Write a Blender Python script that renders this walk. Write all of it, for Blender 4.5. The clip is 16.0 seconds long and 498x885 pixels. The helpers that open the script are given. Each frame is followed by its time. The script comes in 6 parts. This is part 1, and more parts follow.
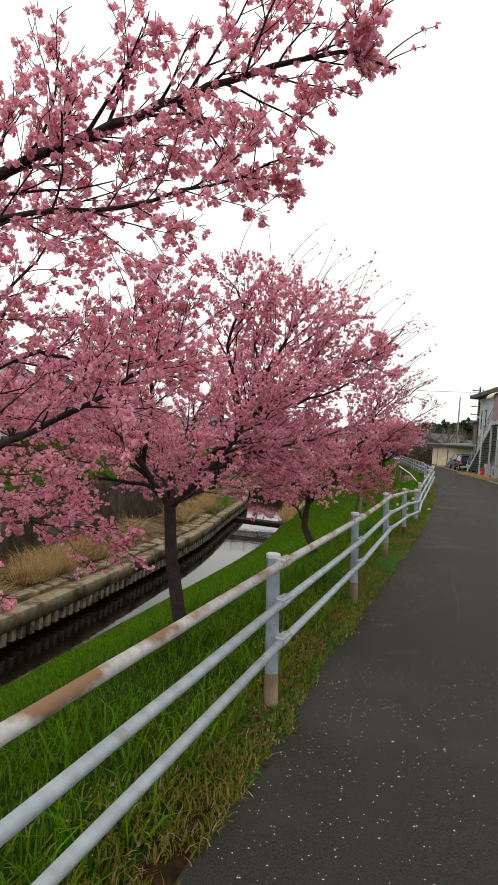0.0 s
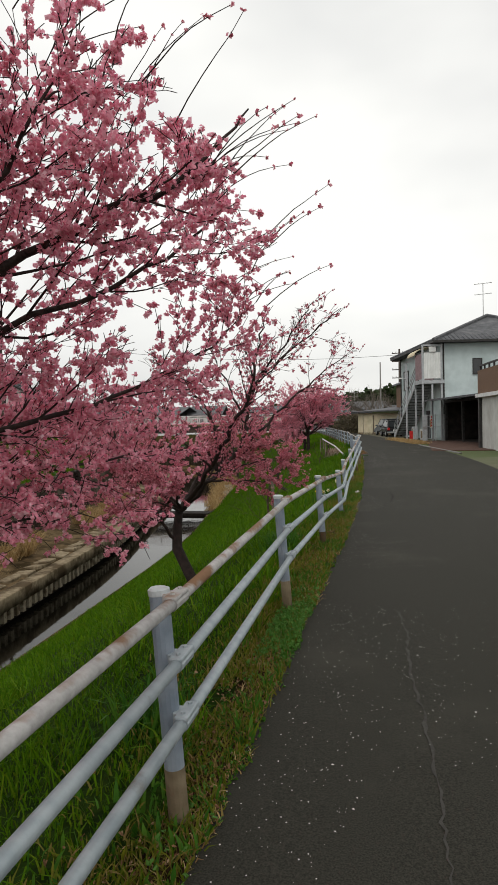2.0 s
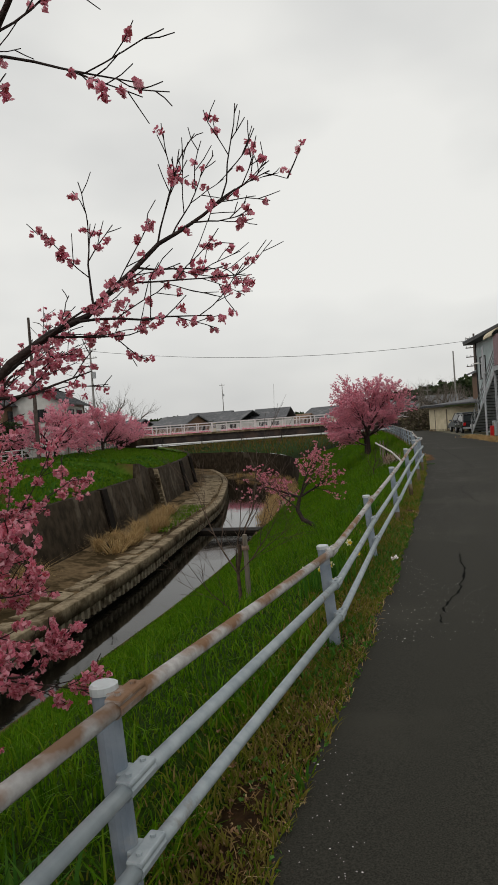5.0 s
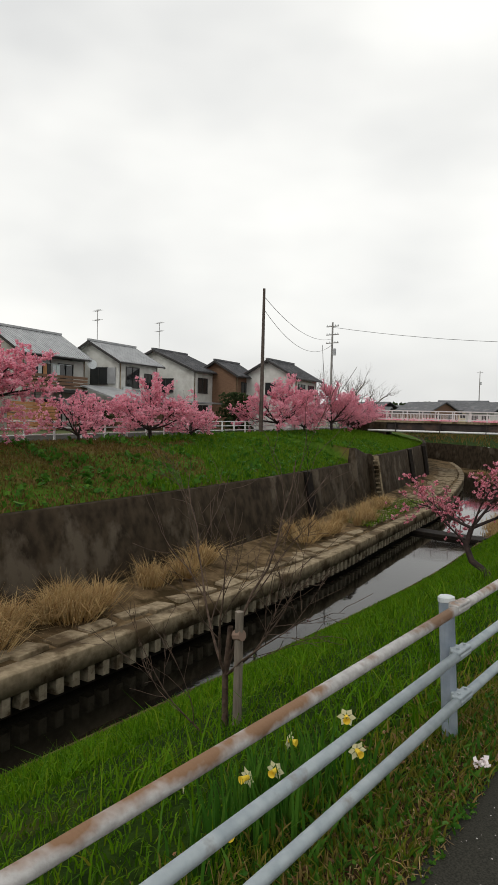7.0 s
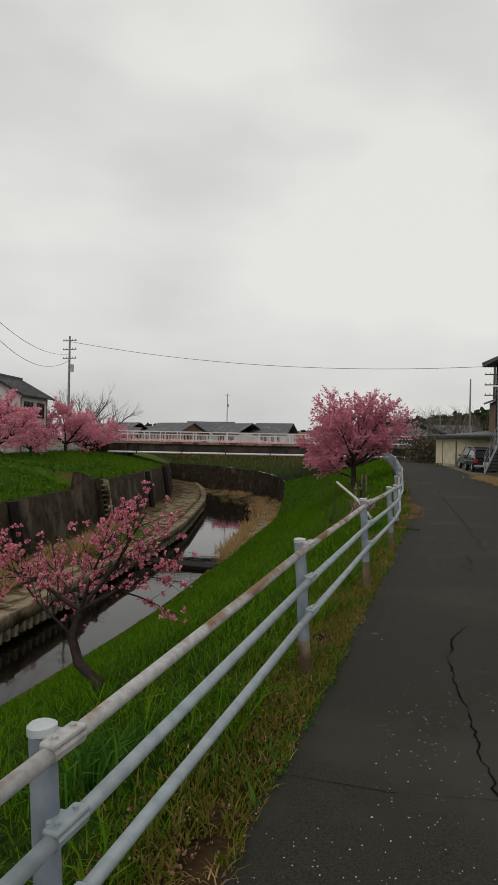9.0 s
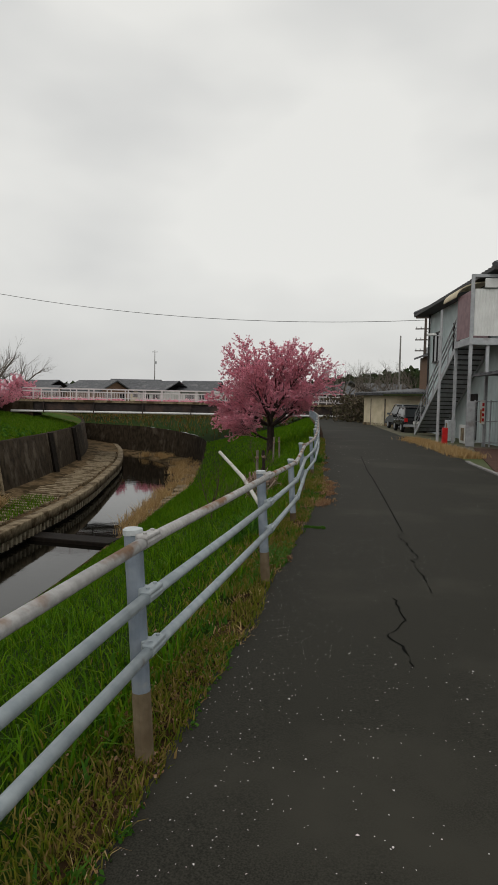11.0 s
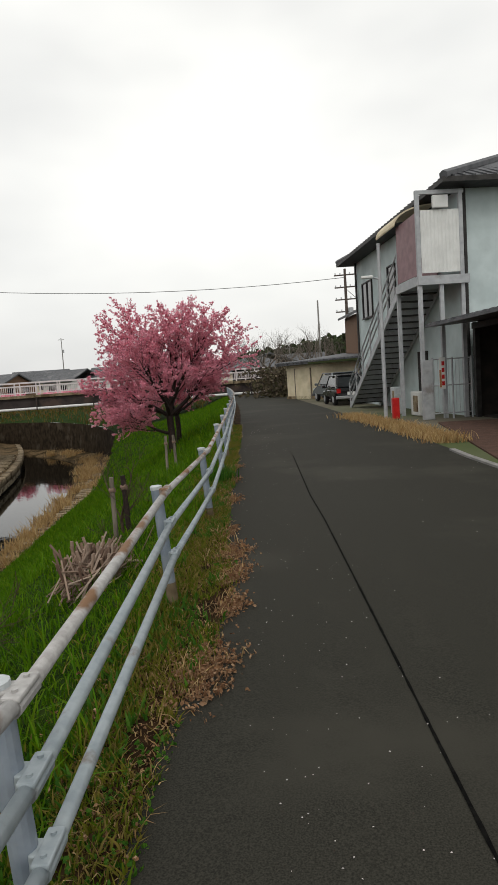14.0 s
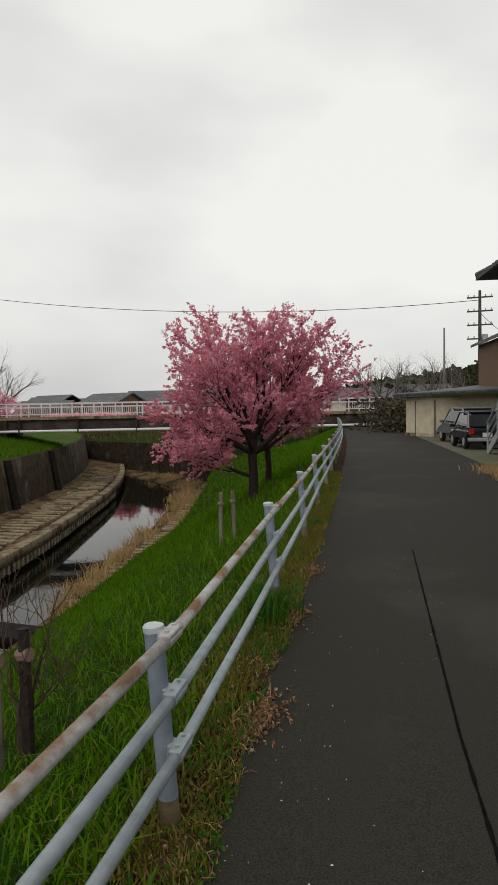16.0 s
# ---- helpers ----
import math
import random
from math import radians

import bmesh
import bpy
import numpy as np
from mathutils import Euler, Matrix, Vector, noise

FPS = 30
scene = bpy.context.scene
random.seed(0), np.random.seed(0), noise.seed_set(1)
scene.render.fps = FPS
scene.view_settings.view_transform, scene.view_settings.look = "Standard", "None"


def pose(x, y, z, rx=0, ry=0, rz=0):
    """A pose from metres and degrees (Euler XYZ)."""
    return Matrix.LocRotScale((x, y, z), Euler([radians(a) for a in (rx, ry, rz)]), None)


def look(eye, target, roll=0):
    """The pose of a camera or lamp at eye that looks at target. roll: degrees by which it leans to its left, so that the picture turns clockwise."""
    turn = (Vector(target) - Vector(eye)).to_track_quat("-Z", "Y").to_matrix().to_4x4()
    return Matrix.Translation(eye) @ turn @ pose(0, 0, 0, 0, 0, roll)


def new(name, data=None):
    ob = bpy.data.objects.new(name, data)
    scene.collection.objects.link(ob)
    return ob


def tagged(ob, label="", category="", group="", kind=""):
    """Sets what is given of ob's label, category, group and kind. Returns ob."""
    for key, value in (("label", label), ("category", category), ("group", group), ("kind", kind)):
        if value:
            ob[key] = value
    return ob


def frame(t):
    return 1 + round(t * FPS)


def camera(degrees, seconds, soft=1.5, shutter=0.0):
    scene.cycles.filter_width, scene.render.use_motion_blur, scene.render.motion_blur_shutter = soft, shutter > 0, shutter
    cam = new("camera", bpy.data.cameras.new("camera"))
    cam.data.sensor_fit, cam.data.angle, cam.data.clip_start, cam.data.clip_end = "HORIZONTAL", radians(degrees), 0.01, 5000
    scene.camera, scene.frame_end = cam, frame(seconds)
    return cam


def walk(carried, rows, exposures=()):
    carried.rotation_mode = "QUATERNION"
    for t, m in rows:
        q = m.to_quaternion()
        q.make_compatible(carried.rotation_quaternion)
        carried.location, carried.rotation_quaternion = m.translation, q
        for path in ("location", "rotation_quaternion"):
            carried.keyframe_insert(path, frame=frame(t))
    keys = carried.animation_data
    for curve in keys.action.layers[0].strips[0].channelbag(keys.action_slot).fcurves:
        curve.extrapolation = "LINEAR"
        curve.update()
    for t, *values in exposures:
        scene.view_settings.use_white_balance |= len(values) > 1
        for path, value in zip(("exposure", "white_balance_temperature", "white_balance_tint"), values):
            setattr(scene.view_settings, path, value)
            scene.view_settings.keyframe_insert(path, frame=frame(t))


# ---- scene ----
cam = camera(42.0, 16.0)
PATH = [
    (0, (1.182, -5.003, 1.558), (0.482, -3.129, 1.54), 4.5),
    (0.5, (1.15, -3.948, 1.528), (0.409, -2.091, 1.545), 0.2),
    (1, (1.07, -2.967, 1.487), (0.271, -1.135, 1.554), -0.8),
    (1.5, (0.968, -1.953, 1.519), (0.302, -0.067, 1.51), -0.3),
    (2, (0.921, -0.909, 1.516), (0.427, 1.029, 1.453), -1.3),
    (2.5, (0.845, 0.159, 1.503), (0.353, 2.095, 1.422), -0.7),
    (3, (0.748, 1.229, 1.494), (0.078, 3.098, 1.255), -2.9),
    (3.5, (0.672, 2.253, 1.481), (-0.006, 4.112, 1.19), -2.5),
    (4, (0.693, 3.272, 1.526), (0.097, 5.18, 1.449), -3.7),
    (4.2, (0.71, 3.686, 1.535), (0.074, 5.581, 1.479), -4.0),
    (6.3, (1.07, 8.124, 1.551), (0.249, 9.947, 1.495), -3.2),
    (6.5, (1.047, 8.514, 1.556), (0.088, 10.268, 1.498), -2.5),
    (7, (0.924, 9.489, 1.588), (-0.43, 10.958, 1.502), 1.4),
    (7.5, (0.773, 10.455, 1.594), (-0.92, 11.514, 1.493), 4.6),
    (8, (0.656, 11.51, 1.593), (-1.099, 12.468, 1.545), 3.9),
    (8.5, (0.648, 12.707, 1.582), (-0.403, 14.408, 1.551), -0.6),
    (9, (0.532, 13.872, 1.581), (-0.207, 15.73, 1.577), 1.2),
    (9.5, (0.405, 15.057, 1.547), (-0.144, 16.974, 1.392), 2.8),
    (9.7, (0.364, 15.517, 1.537), (-0.146, 17.447, 1.403), 2.4),
    (11.8, (0.135, 20.228, 1.489), (-0.422, 22.145, 1.366), 0.5),
    (12, (0.069, 20.658, 1.479), (-0.423, 22.594, 1.365), -1.4),
    (12.5, (-0.103, 21.768, 1.485), (-0.612, 23.694, 1.306), -2.0),
    (13, (-0.274, 22.839, 1.51), (-0.841, 24.743, 1.274), 0.8),
    (13.5, (-0.39, 23.946, 1.533), (-0.857, 25.87, 1.253), -0.1),
    (14, (-0.496, 25.011, 1.534), (-0.821, 26.974, 1.337), -3.9),
    (14.5, (-0.634, 26.158, 1.566), (-1.131, 28.085, 1.378), -2.1),
    (15, (-0.754, 27.351, 1.612), (-1.357, 29.246, 1.409), 1.7),
    (15.5, (-0.905, 28.567, 1.625), (-1.443, 30.489, 1.504), -0.4),
    (16, (-1.026, 29.839, 1.624), (-1.685, 31.725, 1.523), -1.1),
]
walk(cam, [(t, look(eye, target, roll)) for t, eye, target, roll in PATH],
     [(0, 0.53), (0.5, 0.36), (1.6, 0.51), (2.0, 0.23), (2.6, 0.25), (3.1, 0.47), (3.5, 0.49), (4.0, 0.15), (6.5, -0.15), (7.0, 0.24), (8.1, 0.22), (8.5, 0.1), (9.0, -0.18), (9.7, -0.16), (12.0, -0.11), (12.5, -0.01), (13.0, 0.2), (13.5, 0.32), (14.0, 0.24), (15.0, 0.1), (16.0, 0.0)])

# ---------- light ----------
world = bpy.data.worlds.new("overcast_sky")
scene.world = world
world.use_nodes = True
wn, wl = world.node_tree.nodes, world.node_tree.links
wn.clear()
w_out = wn.new("ShaderNodeOutputWorld")
w_bg = wn.new("ShaderNodeBackground")
w_sky = wn.new("ShaderNodeTexSky")
w_sky.sky_type, w_sky.sun_disc = "NISHITA", False
w_sky.sun_elevation, w_sky.sun_rotation = radians(48), radians(177)
w_sky.air_density, w_sky.dust_density, w_sky.ozone_density = 1.0, 4.0, 1.0
w_dim = wn.new("ShaderNodeMixRGB")
w_dim.blend_type, w_dim.inputs[0].default_value = "MULTIPLY", 1.0
w_dim.inputs[2].default_value = (0.1, 0.1, 0.1, 1)
w_co = wn.new("ShaderNodeTexCoord")
w_map = wn.new("ShaderNodeMapping")
w_map.inputs["Scale"].default_value = (1.0, 1.0, 2.2)
w_noise = wn.new("ShaderNodeTexNoise")
w_noise.inputs["Scale"].default_value, w_noise.inputs["Detail"].default_value = 1.7, 4.0
w_noise.inputs["Roughness"].default_value = 0.45
w_ramp = wn.new("ShaderNodeValToRGB")
w_ramp.color_ramp.elements[0].position, w_ramp.color_ramp.elements[0].color = 0.34, (0.62, 0.625, 0.62, 1)
w_ramp.color_ramp.elements[1].position, w_ramp.color_ramp.elements[1].color = 0.64, (0.93, 0.925, 0.885, 1)
w_mix = wn.new("ShaderNodeMixRGB")
w_mix.inputs[0].default_value = 0.93
wl.new(w_co.outputs["Generated"], w_map.inputs["Vector"])
wl.new(w_map.outputs["Vector"], w_noise.inputs["Vector"])
wl.new(w_noise.outputs["Fac"], w_ramp.inputs["Fac"])
wl.new(w_sky.outputs["Color"], w_dim.inputs[1])
wl.new(w_dim.outputs["Color"], w_mix.inputs[1])
wl.new(w_ramp.outputs["Color"], w_mix.inputs[2])
wl.new(w_mix.outputs["Color"], w_bg.inputs["Color"])
w_bg.inputs["Strength"].default_value = 1.0
wl.new(w_bg.outputs["Background"], w_out.inputs["Surface"])
sun = new("sun", bpy.data.lights.new("sun", "SUN"))
sun.data.energy, sun.data.angle, sun.data.color = 0.7, radians(25), (1.0, 0.97, 0.93)
sun.matrix_world = look((2, -34, 50), (0, 10, 0))

# ---------- materials ----------


def nodes_of(name):
    m = bpy.data.materials.new(name)
    m.use_nodes = True
    return m, m.node_tree.nodes, m.node_tree.links, m.node_tree.nodes["Principled BSDF"]


def paint(name, a, b, scale=8.0, rough=0.8, metal=0.0, bump=0.25, patch=None, patch_scale=0.6, patch_at=0.55, fine=40.0, spec=0.3, stretch=(1, 1, 1)):
    """A worn surface: two tones in fine grain, and a third in larger patches."""
    m, n, l, p = nodes_of(name)
    geo = n.new("ShaderNodeNewGeometry")
    mp = n.new("ShaderNodeMapping")
    mp.inputs["Scale"].default_value = stretch
    l.new(geo.outputs["Position"], mp.inputs["Vector"])
    t1 = n.new("ShaderNodeTexNoise")
    t1.inputs["Scale"].default_value, t1.inputs["Detail"].default_value = scale, 6.0
    l.new(mp.outputs["Vector"], t1.inputs["Vector"])
    r1 = n.new("ShaderNodeValToRGB")
    r1.color_ramp.elements[0].position, r1.color_ramp.elements[0].color = 0.35, (*a, 1)
    r1.color_ramp.elements[1].position, r1.color_ramp.elements[1].color = 0.65, (*b, 1)
    l.new(t1.outputs["Fac"], r1.inputs["Fac"])
    col = r1.outputs["Color"]
    if patch:
        t2 = n.new("ShaderNodeTexNoise")
        t2.inputs["Scale"].default_value, t2.inputs["Detail"].default_value = patch_scale, 5.0
        t2.inputs["Roughness"].default_value = 0.6
        l.new(mp.outputs["Vector"], t2.inputs["Vector"])
        r2 = n.new("ShaderNodeMapRange")
        r2.inputs["From Min"].default_value, r2.inputs["From Max"].default_value = patch_at - 0.05, patch_at + 0.06
        l.new(t2.outputs["Fac"], r2.inputs["Value"])
        mx = n.new("ShaderNodeMixRGB")
        mx.inputs[2].default_value = (*patch, 1)
        l.new(r2.outputs["Result"], mx.inputs[0])
        l.new(col, mx.inputs[1])
        col = mx.outputs["Color"]
    l.new(col, p.inputs["Base Color"])
    p.inputs["Roughness"].default_value, p.inputs["Metallic"].default_value = rough, metal
    p.inputs["Specular IOR Level"].default_value = spec
    if bump:
        t3 = n.new("ShaderNodeTexNoise")
        t3.inputs["Scale"].default_value, t3.inputs["Detail"].default_value = fine, 4.0
        l.new(mp.outputs["Vector"], t3.inputs["Vector"])
        bp = n.new("ShaderNodeBump")
        bp.inputs["Strength"].default_value, bp.inputs["Distance"].default_value = bump, 0.02
        l.new(t3.outputs["Fac"], bp.inputs["Height"])
        l.new(bp.outputs["Normal"], p.inputs["Normal"])
    return m


def leafy(name, cols, rough=0.6, glow_through=0.35):
    """Thin leaves, blades or petals: a tone of its own for each one, partly letting light through."""
    m, n, l, p = nodes_of(name)
    geo = n.new("ShaderNodeNewGeometry")
    rp = n.new("ShaderNodeValToRGB")
    while len(rp.color_ramp.elements) < len(cols):
        rp.color_ramp.elements.new(0.5)
    for k, c in enumerate(cols):
        rp.color_ramp.elements[k].position, rp.color_ramp.elements[k].color = k / max(1, len(cols) - 1), (*c, 1)
    l.new(geo.outputs["Random Per Island"], rp.inputs["Fac"])
    l.new(rp.outputs["Color"], p.inputs["Base Color"])
    p.inputs["Roughness"].default_value, p.inputs["Specular IOR Level"].default_value = rough, 0.08
    tr = n.new("ShaderNodeBsdfTranslucent")
    l.new(rp.outputs["Color"], tr.inputs["Color"])
    ms = n.new("ShaderNodeMixShader")
    ms.inputs[0].default_value = glow_through
    l.new(p.outputs["BSDF"], ms.inputs[1])
    l.new(tr.outputs["BSDF"], ms.inputs[2])
    l.new(ms.outputs["Shader"], n["Material Output"].inputs["Surface"])
    return m


ASPHALT = paint("asphalt", (0.017, 0.0163, 0.0128), (0.041, 0.0393, 0.0308), 140, 0.8, bump=0.03, patch=(0.04, 0.038, 0.03), patch_scale=0.45, patch_at=0.58, fine=230, spec=0.1)
PALE_SEAL = paint("pale_mended_asphalt", (0.032, 0.03, 0.026), (0.05, 0.047, 0.041), 30, 0.9)
CRACK = paint("crack_filler", (0.003, 0.003, 0.003), (0.007, 0.007, 0.006), 30, 0.95, spec=0.05)
SOIL = paint("grassy_soil", (0.008, 0.018, 0.002), (0.02, 0.042, 0.004), 9, 0.95, bump=0.8, patch=(0.035, 0.04, 0.008), patch_scale=0.7, patch_at=0.64, fine=18, spec=0.05)
VERGE = paint("verge_soil", (0.014, 0.008, 0.004), (0.04, 0.022, 0.01), 14, 0.95, bump=0.9, patch=(0.055, 0.036, 0.016), patch_scale=1.8, patch_at=0.55, fine=30, spec=0.05)
FAR_GRASS = paint("far_bank_turf", (0.025, 0.06, 0.004), (0.055, 0.105, 0.01), 3, 0.95, bump=0.9, patch=(0.1, 0.07, 0.025), patch_scale=0.22, patch_at=0.56, fine=6, spec=0.05)
FIELD = paint("field_ground", (0.1, 0.09, 0.06), (0.15, 0.135, 0.1), 0.5, 0.95, bump=0.2, patch=(0.07, 0.09, 0.03), patch_scale=0.05, patch_at=0.5, fine=2)
WALL_CONC = paint("stained_concrete", (0.018, 0.013, 0.008), (0.045, 0.033, 0.021), 2.6, 0.92, bump=0.4, patch=(0.075, 0.06, 0.043), patch_scale=0.75, patch_at=0.59, stretch=(1, 1, 0.7), spec=0.08)
CONC = paint("pale_concrete", (0.18, 0.14, 0.088), (0.3, 0.24, 0.16), 5, 0.9, bump=0.3, patch=(0.085, 0.06, 0.034), patch_scale=0.9, patch_at=0.54, spec=0.1)
PILE = paint("pile_concrete", (0.2, 0.168, 0.118), (0.3, 0.26, 0.19), 8, 0.9, bump=0.3, patch=(0.08, 0.06, 0.038), patch_scale=2.0, patch_at=0.56, spec=0.1)
# dark weir and rib concrete; on the pile wall it paints the gaps' shade
DARK = paint("dark_concrete_and_gap_shade", (0.008, 0.006, 0.005), (0.016, 0.012, 0.009), 4, 0.7, bump=0.2, spec=0.1)
MUD = paint("river_mud", (0.08, 0.053, 0.027), (0.16, 0.112, 0.062), 3, 0.95, bump=0.6, patch=(0.04, 0.028, 0.013), patch_scale=0.8, patch_at=0.52, fine=14, spec=0.05)
GALV = paint("galvanised_steel", (0.29, 0.335, 0.36), (0.39, 0.435, 0.455), 14, 0.5, 0.25, 0.08, patch=(0.22, 0.2, 0.18), patch_scale=5, patch_at=0.68)
GALV_LOW = paint("grey_steel_post", (0.2, 0.24, 0.29), (0.29, 0.33, 0.38), 10, 0.55, 0.2, 0.08, patch=(0.36, 0.36, 0.34), patch_scale=4, patch_at=0.66)
RUST = paint("rusty_pale_steel", (0.34, 0.33, 0.32), (0.46, 0.45, 0.44), 26, 0.75, 0.1, 0.25, patch=(0.2, 0.115, 0.065), patch_scale=2.6, patch_at=0.585)
CAP = paint("pale_cap", (0.42, 0.45, 0.46), (0.52, 0.55, 0.56), 12, 0.5, 0.1, 0.05)
BARK = paint("cherry_bark", (0.014, 0.008, 0.007), (0.034, 0.02, 0.016), 18, 0.75, bump=0.6, patch=(0.05, 0.036, 0.03), patch_scale=7, patch_at=0.66, fine=60)
BARK_BROWN = paint("brown_sapling_bark", (0.045, 0.028, 0.02), (0.1, 0.066, 0.046), 20, 0.85, bump=0.6, fine=60)
BARK_FAR = paint("grey_bark", (0.09, 0.075, 0.06), (0.18, 0.155, 0.13), 9, 0.9, bump=0.4)
STAKE = paint("weathered_wood", (0.12, 0.1, 0.08), (0.23, 0.195, 0.155), 14, 0.9, bump=0.5, stretch=(1, 1, 0.2))
WHITE_PIPE = paint("chalky_white_pole", (0.42, 0.4, 0.37), (0.55, 0.53, 0.5), 16, 0.7, bump=0.1, patch=(0.25, 0.22, 0.18), patch_scale=5, patch_at=0.62)
WHITE = paint("white_rail_paint", (0.62, 0.62, 0.62), (0.74, 0.74, 0.73), 5, 0.55, bump=0.05)
PINK_WHITE = paint("pale_pink_paint", (0.6, 0.54, 0.545), (0.7, 0.65, 0.655), 3, 0.6, bump=0.05)
GIRDER = paint("dark_girder_paint", (0.022, 0.016, 0.015), (0.045, 0.035, 0.032), 2, 0.7, bump=0.05, patch=(0.07, 0.045, 0.035), patch_scale=0.6)
CREAM = paint("cream_render", (0.56, 0.49, 0.33), (0.66, 0.58, 0.42), 2.5, 0.85, bump=0.15, patch=(0.47, 0.41, 0.29), patch_scale=0.5, patch_at=0.62)
PALE = paint("off_white_render", (0.5, 0.5, 0.47), (0.6, 0.6, 0.57), 2, 0.85, bump=0.15, patch=(0.43, 0.42, 0.39), patch_scale=0.4, patch_at=0.6)
PALE_BLUE = paint("pale_blue_render", (0.47, 0.55, 0.55), (0.55, 0.63, 0.63), 2, 0.85, bump=0.15, patch=(0.42, 0.49, 0.49), patch_scale=0.4, patch_at=0.6)
BROWN = paint("brown_cladding", (0.13, 0.075, 0.045), (0.2, 0.115, 0.07), 5, 0.75, bump=0.2, stretch=(1, 1, 6))
ORANGE_WOOD = paint("orange_brown_boards", (0.36, 0.17, 0.07), (0.45, 0.22, 0.095), 4, 0.7, bump=0.2)
TILE = paint("grey_roof_tile", (0.055, 0.057, 0.062), (0.11, 0.112, 0.12), 3, 0.6, bump=0.3, patch=(0.15, 0.15, 0.155), patch_scale=0.6, patch_at=0.6)
METAL_ROOF = paint("pale_metal_roof", (0.3, 0.31, 0.32), (0.4, 0.41, 0.42), 1.5, 0.45, 0.2, 0.05)
TRIM = paint("dark_trim", (0.02, 0.019, 0.018), (0.045, 0.042, 0.04), 6, 0.6, bump=0.05)
MAUVE = paint("mauve_metal_sheet", (0.2, 0.115, 0.125), (0.27, 0.16, 0.17), 4, 0.55, 0.1, 0.05)
STAIR_GREY = paint("grey_stair_paint", (0.33, 0.345, 0.36), (0.43, 0.445, 0.455), 5, 0.55, 0.1, 0.05, patch=(0.25, 0.24, 0.23), patch_scale=1.5, patch_at=0.65)
SHEET_WHITE = paint("white_corrugated_sheet", (0.62, 0.63, 0.61), (0.7, 0.71, 0.69), 3, 0.5, bump=0.03)
# near-black so that open sheds look shaded inside; the shade is in the colour
BLACKISH = paint("interior_boards_with_shade", (0.012, 0.01, 0.009), (0.03, 0.024, 0.02), 3, 0.9, bump=0.1)
RED = paint("red_cabinet_paint", (0.42, 0.012, 0.012), (0.5, 0.02, 0.018), 6, 0.4, bump=0.03)
BRICK_EARTH = paint("red_earth", (0.06, 0.032, 0.022), (0.1, 0.052, 0.036), 5, 0.95, bump=0.5)
POLE_CONC = paint("concrete_pole", (0.2, 0.195, 0.185), (0.28, 0.27, 0.26), 4, 0.85, bump=0.1)
POLE_DARK = paint("dark_wooden_pole", (0.06, 0.045, 0.038), (0.1, 0.08, 0.068), 5, 0.85, bump=0.2)
CABLE = paint("black_cable", (0.02, 0.02, 0.02), (0.035, 0.035, 0.035), 4, 0.6, bump=0)
SILVER = paint("silver_car_paint", (0.2, 0.215, 0.23), (0.23, 0.245, 0.26), 3, 0.25, 0.5, 0)
CAR_BLACK = paint("black_car_paint", (0.008, 0.008, 0.009), (0.014, 0.014, 0.015), 3, 0.2, 0.0, 0, spec=0.5)
CAR_WHITE = paint("white_car_paint", (0.66, 0.67, 0.67), (0.74, 0.74, 0.74), 3, 0.25, 0.0, 0, spec=0.5)
RUBBER = paint("tyre_rubber", (0.012, 0.012, 0.012), (0.022, 0.022, 0.022), 20, 0.85, bump=0.1)
TAIL = paint("red_lamp_plastic", (0.4, 0.01, 0.01), (0.5, 0.02, 0.02), 9, 0.2, bump=0)
PLATE = paint("white_plate", (0.7, 0.7, 0.68), (0.76, 0.76, 0.74), 9, 0.4, bump=0)
LEAF_LITTER = leafy("dead_leaves", [(0.2, 0.1, 0.05), (0.3, 0.18, 0.1), (0.13, 0.06, 0.032), (0.38, 0.26, 0.16)], 0.85, 0.1)
GRASS = leafy("green_grass", [(0.03, 0.088, 0.0015), (0.058, 0.15, 0.0025), (0.105, 0.22, 0.004), (0.04, 0.108, 0.002), (0.14, 0.215, 0.008)], 0.6, 0.35)
GRASS_MIX = leafy("verge_grass", [(0.13, 0.15, 0.012), (0.06, 0.12, 0.004), (0.2, 0.155, 0.035), (0.15, 0.16, 0.012), (0.27, 0.18, 0.07), (0.1, 0.14, 0.008)], 0.7, 0.35)
GRASS_DARK = leafy("dark_leaf_clumps", [(0.03, 0.1, 0.01), (0.05, 0.14, 0.015), (0.08, 0.18, 0.02)], 0.5, 0.35)
STRAW = leafy("dry_reed", [(0.48, 0.33, 0.15), (0.34, 0.21, 0.085), (0.6, 0.45, 0.23), (0.24, 0.135, 0.06)], 0.8, 0.35)
FAR_TUFT = leafy("far_bank_tufts", [(0.045, 0.115, 0.004), (0.08, 0.175, 0.007), (0.115, 0.185, 0.012), (0.05, 0.13, 0.004)], 0.7, 0.35)
BROWN_TUFT = leafy("brown_bank_tufts", [(0.13, 0.08, 0.026), (0.09, 0.085, 0.014), (0.18, 0.115, 0.045), (0.08, 0.048, 0.017)], 0.8, 0.2)
PETAL = leafy("pink_blossom", [(0.86, 0.36, 0.47), (0.92, 0.52, 0.61), (0.72, 0.2, 0.31), (0.95, 0.7, 0.75), (0.84, 0.32, 0.44), (0.94, 0.6, 0.68)], 0.6, 0.5)
PETAL_DEEP = leafy("deep_pink_blossom", [(0.8, 0.28, 0.37), (0.9, 0.46, 0.54), (0.52, 0.09, 0.16), (0.9, 0.52, 0.58), (0.35, 0.07, 0.08), (0.8, 0.28, 0.37)], 0.6, 0.48)
PETAL_FAR = leafy("far_pink_blossom", [(0.84, 0.36, 0.46), (0.91, 0.52, 0.6), (0.68, 0.2, 0.3), (0.94, 0.64, 0.7)], 0.7, 0.5)
